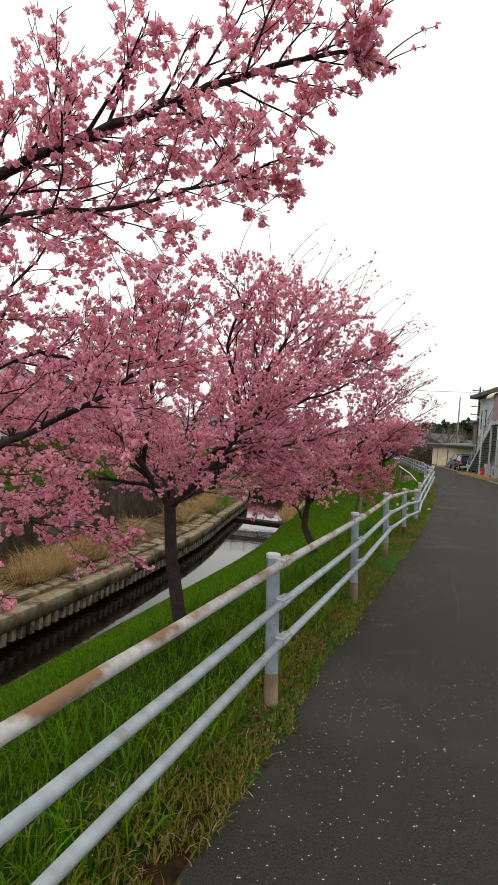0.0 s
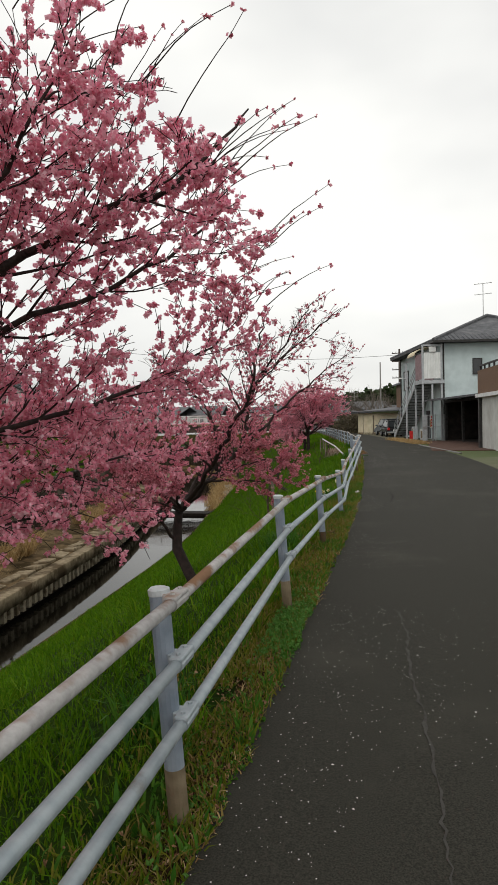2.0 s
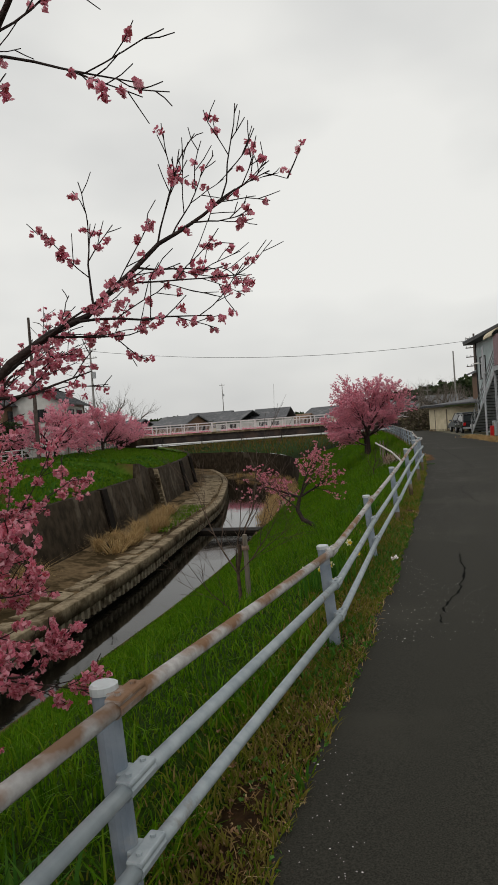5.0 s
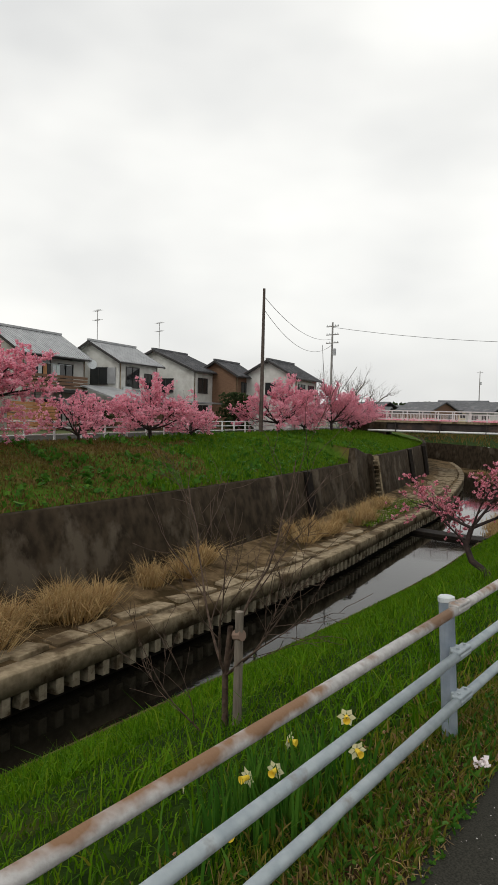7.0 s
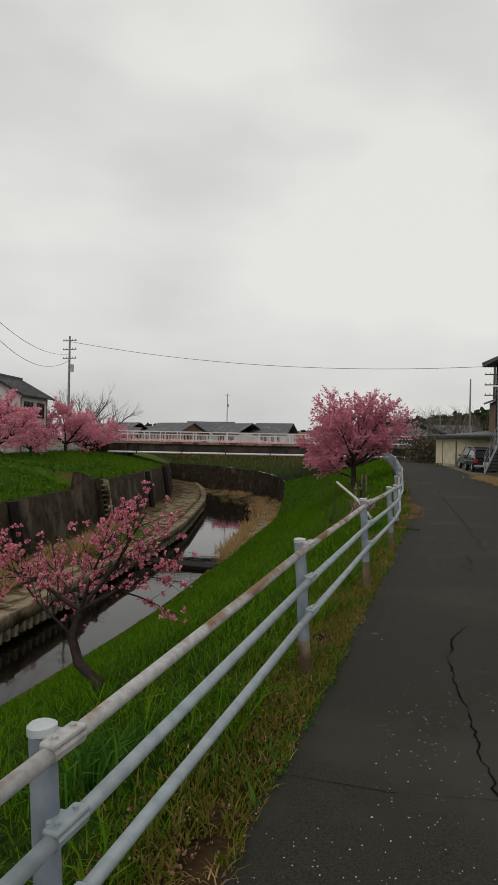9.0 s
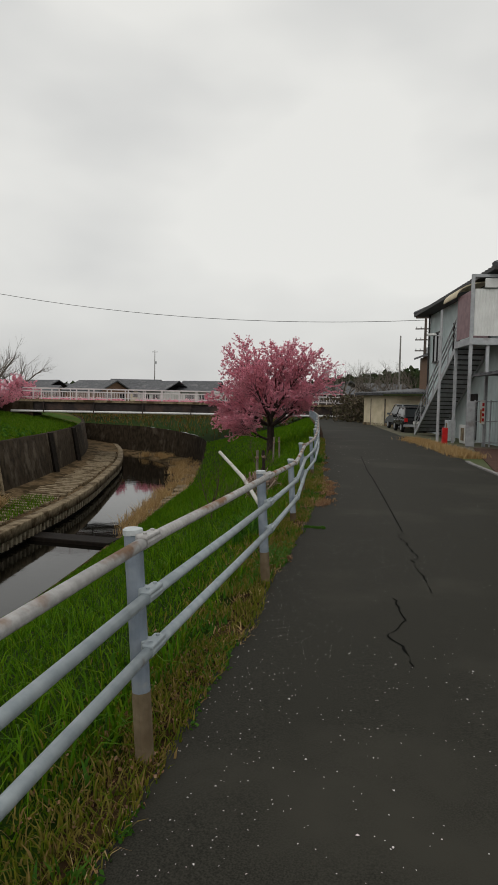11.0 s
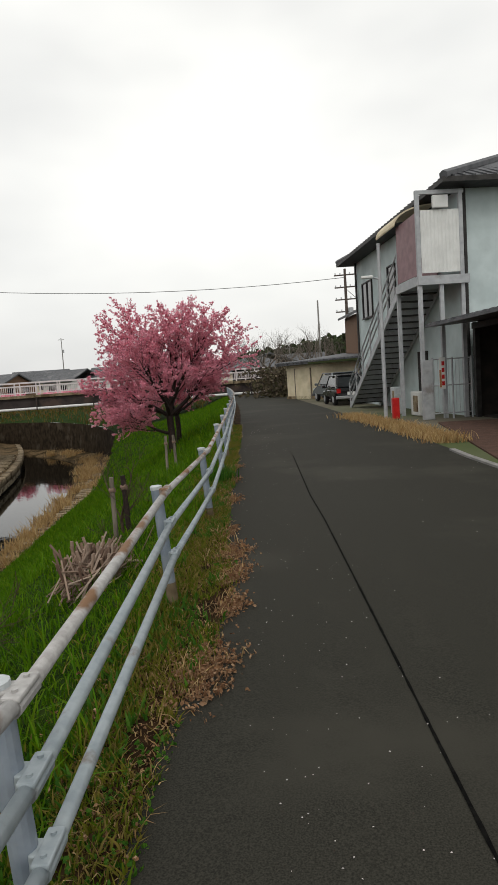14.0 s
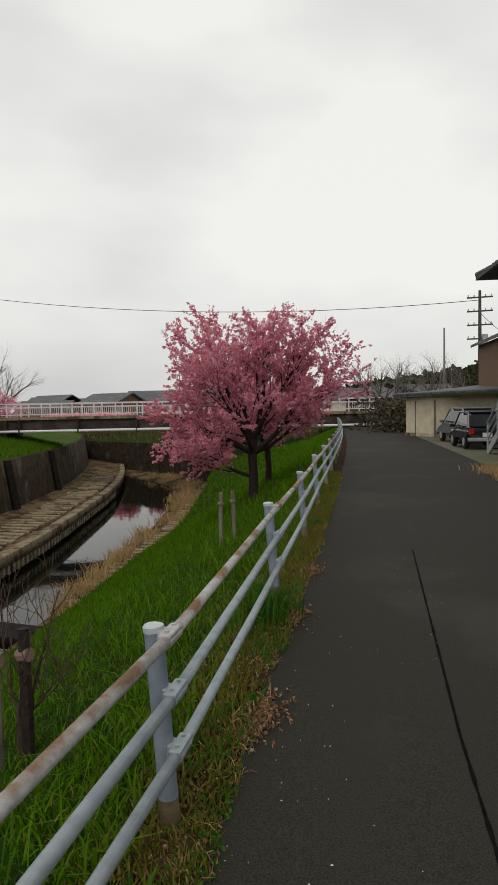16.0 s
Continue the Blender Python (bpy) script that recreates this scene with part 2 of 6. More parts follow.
FALLEN = leafy("fallen_petals", [(0.75, 0.68, 0.68), (0.8, 0.74, 0.74), (0.68, 0.56, 0.57)], 0.7, 0.1)
YELLOW = leafy("yellow_trumpet", [(0.85, 0.6, 0.05), (0.9, 0.68, 0.08)], 0.5, 0.3)
IVORY = leafy("ivory_petal", [(0.85, 0.82, 0.6), (0.88, 0.86, 0.7)], 0.5, 0.4)
BROWN_TWIG = leafy("cut_stems", [(0.2, 0.135, 0.095), (0.3, 0.22, 0.17), (0.13, 0.08, 0.06), (0.38, 0.3, 0.24)], 0.85, 0.0)
HEDGE = leafy("brown_hedge", [(0.1, 0.075, 0.05), (0.07, 0.07, 0.035), (0.14, 0.11, 0.08), (0.055, 0.045, 0.035)], 0.85, 0.1)
EVERGREEN = leafy("evergreen_leaves", [(0.02, 0.035, 0.012), (0.035, 0.055, 0.02), (0.05, 0.06, 0.025)], 0.7, 0.15)


WEED = leafy("weed_leaves", [(0.05, 0.15, 0.02), (0.085, 0.2, 0.035), (0.13, 0.26, 0.06), (0.06, 0.17, 0.025)], 0.5, 0.35)


def glass_dark(name, c, rough):
    m, n, l, p = nodes_of(name)
    p.inputs["Base Color"].default_value, p.inputs["Roughness"].default_value = (*c, 1), rough
    p.inputs["Specular IOR Level"].default_value = 0.6
    return m


GLASS = glass_dark("window_glass", (0.02, 0.022, 0.024), 0.06)
WATER, _n, _l, _p = nodes_of("river_water")
_p.inputs["Base Color"].default_value, _p.inputs["Roughness"].default_value = (0.004, 0.0036, 0.0026, 1), 0.04
_p.inputs["IOR"].default_value, _p.inputs["Specular IOR Level"].default_value = 1.33, 0.4
_t = _n.new("ShaderNodeTexNoise")
_t.inputs["Scale"].default_value, _t.inputs["Detail"].default_value = 1.4, 4.0
_g = _n.new("ShaderNodeNewGeometry")
_l.new(_g.outputs["Position"], _t.inputs["Vector"])
_b = _n.new("ShaderNodeBump")
_b.inputs["Strength"].default_value, _b.inputs["Distance"].default_value = 0.06, 0.05
_l.new(_t.outputs["Fac"], _b.inputs["Height"])
_l.new(_b.outputs["Normal"], _p.inputs["Normal"])

_n, _l = RUST.node_tree.nodes, RUST.node_tree.links
_geo = _n.new("ShaderNodeNewGeometry")
_sep = _n.new("ShaderNodeSeparateXYZ")
_l.new(_geo.outputs["Normal"], _sep.inputs["Vector"])
_noi = [k for k in _n if k.bl_idname == "ShaderNodeTexNoise" and abs(k.inputs["Scale"].default_value - 2.6) < 0.01][0]
_add = _n.new("ShaderNodeMath")
_add.operation = "MULTIPLY_ADD"
_add.inputs[1].default_value = 0.09
_rng = [k for k in _n if k.bl_idname == "ShaderNodeMapRange"][0]
_l.new(_sep.outputs["Z"], _add.inputs[0])
_l.new(_noi.outputs["Fac"], _add.inputs[2])
_l.new(_add.outputs["Value"], _rng.inputs["Value"])

# ---------- mesh helpers ----------


def part(name, bm, material, parent=None, label="", smooth=False):
    """One mesh object from a bmesh, under a thing or a part."""
    me = bpy.data.meshes.new(name)
    bmesh.ops.recalc_face_normals(bm, faces=bm.faces[:])
    bm.to_mesh(me)
    bm.free()
    me.materials.append(material)
    if smooth:
        me.polygons.foreach_set("use_smooth", [True] * len(me.polygons))
    ob = new(name, me)
    if parent:
        ob.parent = parent
    return tagged(ob, label)


def mesh_of(name, verts, faces, material, parent=None, smooth=False):
    """One mesh object from arrays of places and of faces that all have the same number of corners."""
    verts, faces = np.asarray(verts, np.float32), np.asarray(faces, np.int32)
    me = bpy.data.meshes.new(name)
    k = faces.shape[1]
    me.vertices.add(len(verts))
    me.vertices.foreach_set("co", verts.ravel())
    me.loops.add(faces.size)
    me.loops.foreach_set("vertex_index", faces.ravel())
    me.polygons.add(len(faces))
    me.polygons.foreach_set("loop_start", np.arange(0, faces.size, k, dtype=np.int32))
    if smooth:
        me.polygons.foreach_set("use_smooth", np.ones(len(faces), bool))
    me.update(calc_edges=True)
    me.materials.append(material)
    ob = new(name, me)
    if parent:
        ob.parent = parent
    return ob


def thing(name, m, label, category, group="", kind=""):
    ob = new(name)
    ob.matrix_world = m
    return tagged(ob, label, category, group, kind)


def box(bm, x0, x1, y0, y1, z0, z1, bevel=0.0):
    made = bmesh.ops.create_cube(bm, size=1.0, matrix=Matrix.Translation(((x0 + x1) / 2, (y0 + y1) / 2, (z0 + z1) / 2)) @ Matrix.Diagonal((x1 - x0, y1 - y0, z1 - z0, 1)))
    if bevel:
        edges = list({e for v in made["verts"] for e in v.link_edges})
        bmesh.ops.bevel(bm, geom=edges, offset=bevel, segments=2, affect="EDGES", profile=0.5)
    return bm


def boxed(*a, **k):
    return box(bmesh.new(), *a, **k)


def tube(bm, pts, radii, sides=8, closed=True):
    """A tapered tube along a line of points."""
    pts = [Vector(p) for p in pts]
    if not hasattr(radii, "__len__"):
        radii = [radii] * len(pts)
    rings, side = [], None
    for k, p in enumerate(pts):
        d = (pts[min(k + 1, len(pts) - 1)] - pts[max(k - 1, 0)]).normalized()
        if side is None:
            side = d.orthogonal().normalized()
        side = (side - d * side.dot(d)).normalized()
        up = d.cross(side)
        rings.append([bm.verts.new(p + radii[k] * (math.cos(a) * side + math.sin(a) * up)) for a in (2 * math.pi * j / sides for j in range(sides))])
    for a, b in zip(rings, rings[1:]):
        for j in range(sides):
            bm.faces.new((a[j], a[(j + 1) % sides], b[(j + 1) % sides], b[j]))
    if closed:
        bm.faces.new(rings[0][::-1])
        bm.faces.new(rings[-1])
    return bm


def tubed(*a, **k):
    return tube(bmesh.new(), *a, **k)


def prism(bm, outline, axis, a, b):
    """An outline in the plane across axis ('x' or 'y'), drawn out from a to b."""
    place = (lambda u, v, w: (w, u, v)) if axis == "x" else (lambda u, v, w: (u, w, v))
    one, two = ([bm.verts.new(place(u, v, w)) for u, v in outline] for w in (a, b))
    bm.faces.new(one)
    bm.faces.new(two[::-1])
    for j in range(len(outline)):
        k = (j + 1) % len(outline)
        bm.faces.new((one[j], two[j], two[k], one[k]))
    return bm


def lane(*knots):
    """A smooth line x (or z) over y from knots (y, value)."""
    ys, vs = zip(*knots)
    spread = np.linspace(-5, 5, 9)
    return lambda y: float(np.mean(np.interp(y + spread, ys, vs)))


# ---------- plan ----------
fence_x = lane((-40, 0.9), (-7, 0.25), (-1.4, 0.04), (9.8, -0.34), (15.4, -0.62), (20.9, -0.93), (26.5, -1.46), (32, -2.2), (37.6, -3.1), (46, -4.5), (58, -6.6), (70, -9.0), (84, -12.0), (100, -16), (130, -26))
water_near = lane((-40, -7.5), (0, -9.8), (13, -10.7), (22, -11.3), (33, -12.2), (42, -13.6), (49, -15.3), (56, -17), (66, -20), (75, -23.3), (85, -27.7), (90, -32), (94, -37.5), (97, -42.5), (100, -50), (104, -62), (110, -75), (126, -95), (140, -110))
beam_front = lane((-40, -8.8), (0, -11.2), (13.5, -12.4), (22, -13.6), (32, -15.1), (43, -18), (52, -20), (57, -21.5), (66, -25), (76, -28.8), (89, -35.3), (109, -47.5), (126, -60), (140, -73))
wall_top_x = lane((-40, -13.5), (0, -15.3), (14, -16.1), (24, -17.8), (35, -20.1), (46, -23.3), (56, -26), (66, -29.5), (76, -33.5), (90, -41), (110, -54), (126, -67), (140, -80))
far_rail_x = lane((-40, -18), (0, -21), (15, -24.2), (22, -26.1), (34, -30), (57, -37.5), (75, -43), (100, -56), (140, -90))
road_right = lane((-40, 4.2), (0, 3.7), (20, 3.3), (30, 2.3), (35, 1.5), (39, 1.05), (45, -0.1), (58, -2.5), (67, -4.2), (92, -9.2), (130, -20))


def wall_top_z(y):
    if y < 46.3:
        return -1.5
    return -0.5 - 0.72 * min(1.0, max(0.0, (y - 46.6) / 3.4))


def ledge_near(y):
    return float(np.interp(y, (44, 52, 62, 80, 110), (0.15, 1.2, 2.6, 4.0, 5.0)))


def near_wall_h(y):
    return float(np.interp(y, (48, 60, 75, 95), (0.05, 0.5, 2.2, 3.2)))


def road_left(y):
    width = float(np.interp(y, (-7, 0, 4, 9.5, 16, 20, 24, 28, 29.3, 30, 31, 33, 46), (0.16, 0.17, 0.23, 0.3, 0.25, 0.2, 0.21, 0.27, 0.46, 0.42, 0.29, 0.24, 0.3)))
    return fence_x(y) + width + 0.05 * noise.noise((0.0, y * 0.9, 3.0)) + 0.04 * noise.noise((5.0, y * 4.0, 3.0))


def bank_z(y, d):
    """Height of the near bank, d metres to the river's side of the fence."""
    width = fence_x(y) - water_near(y) - ledge_near(y)
    foot = -5.65 + near_wall_h(y) + min(0.5, ledge_near(y) * 0.3)
    crest = float(np.interp(d, (0, 0.4, 0.8, 2.2), (-0.02, -0.07, -0.2, -0.8)))
    if d <= 2.2:
        return crest
    k = min(1.0, (d - 2.2) / max(0.5, width - 2.2))
    return -0.8 + (foot + 0.8) * k + 0.06 * noise.noise((d * 0.6, y * 0.6, 0.0))


YS = np.concatenate([np.arange(-40, -8, 2.0), np.arange(-8, 50, 0.5), np.arange(50, 141, 1.0)])


def strip(name, columns, material, label, category, ys=YS, smooth=True):
    """A sheet of ground between lines along the valley: each column gives (x, z) at y."""
    verts = [(c(y)[0], y, c(y)[1]) for y in ys for c in columns]
    n = len(columns)
    faces = [(i * n + j, i * n + j + 1, (i + 1) * n + j + 1, (i + 1) * n + j) for i in range(len(ys) - 1) for j in range(n - 1)]
    ob = mesh_of(name, verts, faces, material, smooth=smooth)
    return tagged(ob, label, category, kind="structure")


def near_col(d):
    return lambda y: (fence_x(y) - d, bank_z(y, d))


def near_frac(k):
    def col(y):
        width = fence_x(y) - water_near(y) - ledge_near(y)
        d = 2.2 + (width - 2.2) * k
        return fence_x(y) - d, bank_z(y, d)
    return col


# ground, from far right to far left, edges shared
strip("ground", [lambda y: (3000, -0.05), lambda y: (60, -0.05), lambda y: (road_right(y) + 8, -0.03), lambda y: (road_right(y) - 0.05, -0.012)], FIELD, "bare grey-brown ground beside the asphalt lane", "ground")
strip("road", [lambda y: (road_right(y), 0.0), lambda y: ((road_right(y) + fence_x(y)) / 2, 0.025), lambda y: (fence_x(y) + 1.4, 0.015), road_col := (lambda y: (road_left(y), 0.0))], ASPHALT, "worn dark grey asphalt lane with fine cracks and petals", "road")
strip("verge", [lambda y: (road_left(y) + 0.03, -0.006), lambda y: ((fence_x(y) + road_left(y)) / 2, 0.012), near_col(0.0)], VERGE, "strip of yellowed grass and soil along the lane", "ground")
strip("river_bank", [near_col(0.0), near_col(0.4), near_col(0.8), near_col(1.5)] + [near_frac(k / 8) for k in range(9)], SOIL, "steep green grass bank falling to the river", "bank")
strip("near_wall", [lambda y: (water_near(y) + ledge_near(y), -5.65 + near_wall_h(y) + min(0.5, ledge_near(y) * 0.3)),
                    lambda y: (water_near(y) + ledge_near(y) - min(0.3, ledge_near(y) * 0.5), -5.65 + min(0.5, ledge_near(y) * 0.3))], WALL_CONC, "dark concrete wall below the grass bank", "wall", YS, False)
strip("near_ledge", [lambda y: (water_near(y) + ledge_near(y) - min(0.3, ledge_near(y) * 0.5), -5.65 + min(0.5, ledge_near(y) * 0.3)),
                     lambda y: (water_near(y) + 0.05, -5.5), lambda y: (water_near(y) - 0.05, -6.4)], MUD, "muddy concrete foot of the grass bank", "bank")
strip("water", [lambda y: (water_near(y) + 0.4, -5.62), lambda y: (beam_front(y) - 0.5, -5.62)], WATER, "still dark river water reflecting the grey sky", "river")
strip("far_ledge", [lambda y: (beam_front(y) - 0.55, -4.53), lambda y: (beam_front(y) - 1.6, -4.45 + 0.08 * noise.noise((1.0, y * 0.5, 0))), lambda y: (wall_top_x(y) + 0.55, -4.15)], MUD, "dirty sandy ledge under the concrete wall", "ground")
strip("far_bank", [lambda y: (wall_top_x(y) - 0.35, wall_top_z(y) - 0.05)] + [(lambda k: lambda y: (wall_top_x(y) - 0.35 + (far_rail_x(y) + 0.8 - wall_top_x(y) + 0.35) * k, wall_top_z(y) + (0.12 - wall_top_z(y)) * (1 - (1 - k) ** 1.5) + 0.08 * noise.noise((k * 4, y * 0.4, 7.0))))(k / 6) for k in range(1, 7)], FAR_GRASS, "grassy bank above the concrete wall", "bank")
strip("far_road", [lambda y: (far_rail_x(y) + 0.8, 0.12), lambda y: (far_rail_x(y) - 4.5, 0.15)], ASPHALT, "grey asphalt road behind the white railing", "road")
strip("far_ground", [lambda y: (far_rail_x(y) - 4.5, 0.14), lambda y: (far_rail_x(y) - 60, 0.1), lambda y: (-3000, -0.05)], FIELD, "flat ground under the houses across the river", "ground")
for nm, y0, y1 in (("ground_north", 140, 4000), ("ground_south", -4000, -40)):
    tagged(part(nm, boxed(-3000, 3000, y0, y1, -0.6, -0.05), FIELD), "flat distant ground", "ground", kind="structure")

# far retaining wall with its shoulder
ys = [y for y in YS if y > -30]
ys = sorted(set(ys) | {46.3, 46.31, 46.6})
cols = [lambda y: (wall_top_x(y) - 0.4, wall_top_z(y) - 0.06), lambda y: (wall_top_x(y) - 0.4, wall_top_z(y)), lambda y: (wall_top_x(y), wall_top_z(y)), lambda y: (wall_top_x(y) + 0.62, -4.6)]
tagged(strip("retaining_wall", cols, WALL_CONC, "", "wall", ys, False), "dark stained concrete retaining wall with a sloped face", "wall", kind="structure")
cols = [lambda y: (beam_front(y) - 0.6, -5.0), lambda y: (beam_front(y) - 0.6, -4.5), lambda y: (beam_front(y) - 0.02, -4.5), lambda y: (beam_front(y), -4.53), lambda y: (beam_front(y), -5.0), lambda y: (beam_front(y) - 0.3, -5.0)]
revet = strip("capping_beam", cols, CONC, "", "revetment", ys, False)
tagged(revet, "weathered concrete capping beam on sheet piles", "revetment", kind="structure")
# near-black sheet: shade under the beam and between piles, put into its colour
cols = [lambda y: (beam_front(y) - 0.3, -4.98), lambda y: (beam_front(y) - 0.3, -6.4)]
tagged(strip("pile_wall", cols, DARK, "", "revetment", ys, False), "near-black wall with the shade behind the sheet piles in its colour", "revetment", kind="structure")

# ---------- guard rail along the lane ----------
LIFT = (0.02, 0.03, 0.04, 0.04, 0.07, -0.01, -0.16, -0.15, -0.06, 0.07, 0.13, 0.09, -0.05, -0.015, -0.06, 0.01, -0.01)
SIDE = (0.22, 0.14, 0.05, -0.025, -0.14, -0.225, -0.30, -0.51, -0.635, -0.765, -0.91, -1.1, -1.445, -1.87, -2.21, -2.62, -3.09)
posts = [Vector((SIDE[k], -7.0 + 2.79 * k, LIFT[k])) for k in range(17)]
while posts[-1].y < 80:
    y = posts[-1].y + 2.76
    posts.append(Vector((fence_x(y), y, 0.0)))
fence = thing("guard_rail_fence", pose(0, 0, 0), "rusty three-rail grey steel pipe fence along the lane", "fence")
LEAN = 0.055
post_bm = tubed([(LEAN * 1.4, 0, -0.35), (0, 0, 0.835)], 0.0385, 14)
first = part("post", post_bm, GALV_LOW, fence, smooth=False)
cap_bm = tubed([(0.0, 0, 0.83), (-0.002, 0, 0.852), (-0.002, 0, 0.857)], [0.042, 0.042, 0.034], 14)
first_cap = part("cap", cap_bm, CAP, first)
first_foot = part("foot_sleeve", tubed([(LEAN * 1.15, 0, -0.14), (LEAN * 0.78, 0, 0.17)], 0.0395, 14), CONC, first)


def saddle(z):
    """A bent strap that holds a pipe to the post's road side."""
    bm = boxed(0.02, 0.055, -0.035, 0.035, z - 0.028, z + 0.028, bevel=0.006)
    tube(bm, [(0.066, -0.07, z), (0.066, 0.07, z)], 0.0285, 10)
    box(bm, 0.04, 0.092, -0.075, 0.075, z + 0.012, z + 0.031, bevel=0.007)
    for dy in (-0.042, 0.042):
        tube(bm, [(0.066, dy, z + 0.03), (0.066, dy, z + 0.039)], 0.009, 8)
    return bm


HEIGHTS = (0.812, 0.587, 0.367)
saddles = [part("bracket", saddle(z), RUST if z > 0.7 else GALV, fence) for z in HEIGHTS]
for k, p in enumerate(posts):
    a, b = posts[max(k - 1, 0)], posts[min(k + 1, len(posts) - 1)]
    turn = -math.degrees(math.atan2(b.x - a.x, b.y - a.y))
    m = pose(p.x, p.y, p.z, 0, 0, turn)
    tops = [first] if k == 0 else [first.copy()]
    ob = tops[0]
    if k:
        scene.collection.objects.link(ob)
        for piece in (first_cap, first_foot):
            c = piece.copy()
            scene.collection.objects.link(c)
            c.parent = ob
    ob.matrix_local = m
    for j, s in enumerate(saddles):
        q = s if k == 0 else s.copy()
        if k:
            scene.collection.objects.link(q)
        lean = LEAN * (0.85 - HEIGHTS[j]) / 0.85
        q.matrix_local = m @ Matrix.Translation((lean, 0, 0))
for j, z in enumerate(HEIGHTS):
    lean = LEAN * (0.85 - z) / 0.85 + 0.066
    for k, (p, q) in enumerate(zip(posts, posts[1:])):
        d = (q - p).normalized()
        off = Vector((d.y, -d.x, 0)) * lean + Vector((0, 0, z))
        sag = Vector((0, 0, -0.006 * random.random()))
        part("rail", tubed([p + off, (p + q) / 2 + off + sag, q + off], 0.0245, 10), RUST if j == 0 else GALV, fence, smooth=True)

# ---------- trees ----------
rng = np.random.default_rng(7)


def petal_bunch(count, size):
    """Corners and faces of a loose bunch of cupped petals round the origin."""
    v, f = [], []
    for _ in range(count):
        c = rng.normal(size=3)
        c = c / np.linalg.norm(c) * size * rng.uniform(0.35, 0.95)
        a = rng.normal(size=3)
        a /= np.linalg.norm(a)
        b = np.cross(a, rng.normal(size=3))
        b /= np.linalg.norm(b)
        n = np.cross(a, b)
        s = size * rng.uniform(0.45, 0.75)
        k = len(v)
        v += [c - a * s - b * s * 0.4, c + a * s - b * s * 0.45 + n * s * 0.2, c + a * s * 0.8 + b * s * 0.7 + n * s * 0.5, c - a * s * 0.7 + b * s * 0.75 + n * s * 0.3]
        f += [(k, k + 1, k + 2), (k, k + 2, k + 3)]
    return np.array(v), np.array(f)


def scattered(name, places, sizes, templates, material, parent=None):
    """Many small bunches as one mesh: each a turned, scaled template at a place."""
    vs, fs, base = [], [], 0
    places = np.asarray(places)
    pick = rng.integers(0, len(templates), len(places))
    for k, (tv, tf) in enumerate(templates):
        mine = places[pick == k]
        if not len(mine):
            continue
        q = rng.normal(size=(len(mine), 4))
        q /= np.linalg.norm(q, axis=1)[:, None]
        w, x, y, z = q.T
        r = np.stack([1 - 2 * (y * y + z * z), 2 * (x * y - z * w), 2 * (x * z + y * w), 2 * (x * y + z * w), 1 - 2 * (x * x + z * z), 2 * (y * z - x * w), 2 * (x * z - y * w), 2 * (y * z + x * w), 1 - 2 * (x * x + y * y)], 1).reshape(-1, 3, 3)
        s = rng.uniform(*sizes, len(mine))[:, None, None]
        v = np.einsum("nij,kj->nki", r, tv) * s + mine[:, None]
        vs.append(v.reshape(-1, 3))
        fs.append((tf[None] + (np.arange(len(mine)) * len(tv))[:, None, None] + base).reshape(-1, 3))
        base += len(mine) * len(tv)
    return mesh_of(name, np.concatenate(vs), np.concatenate(fs), material, parent)


BUNCH = [petal_bunch(9, 1.0) for _ in range(6)]
BUNCH_SMALL = [petal_bunch(6, 1.0) for _ in range(6)]


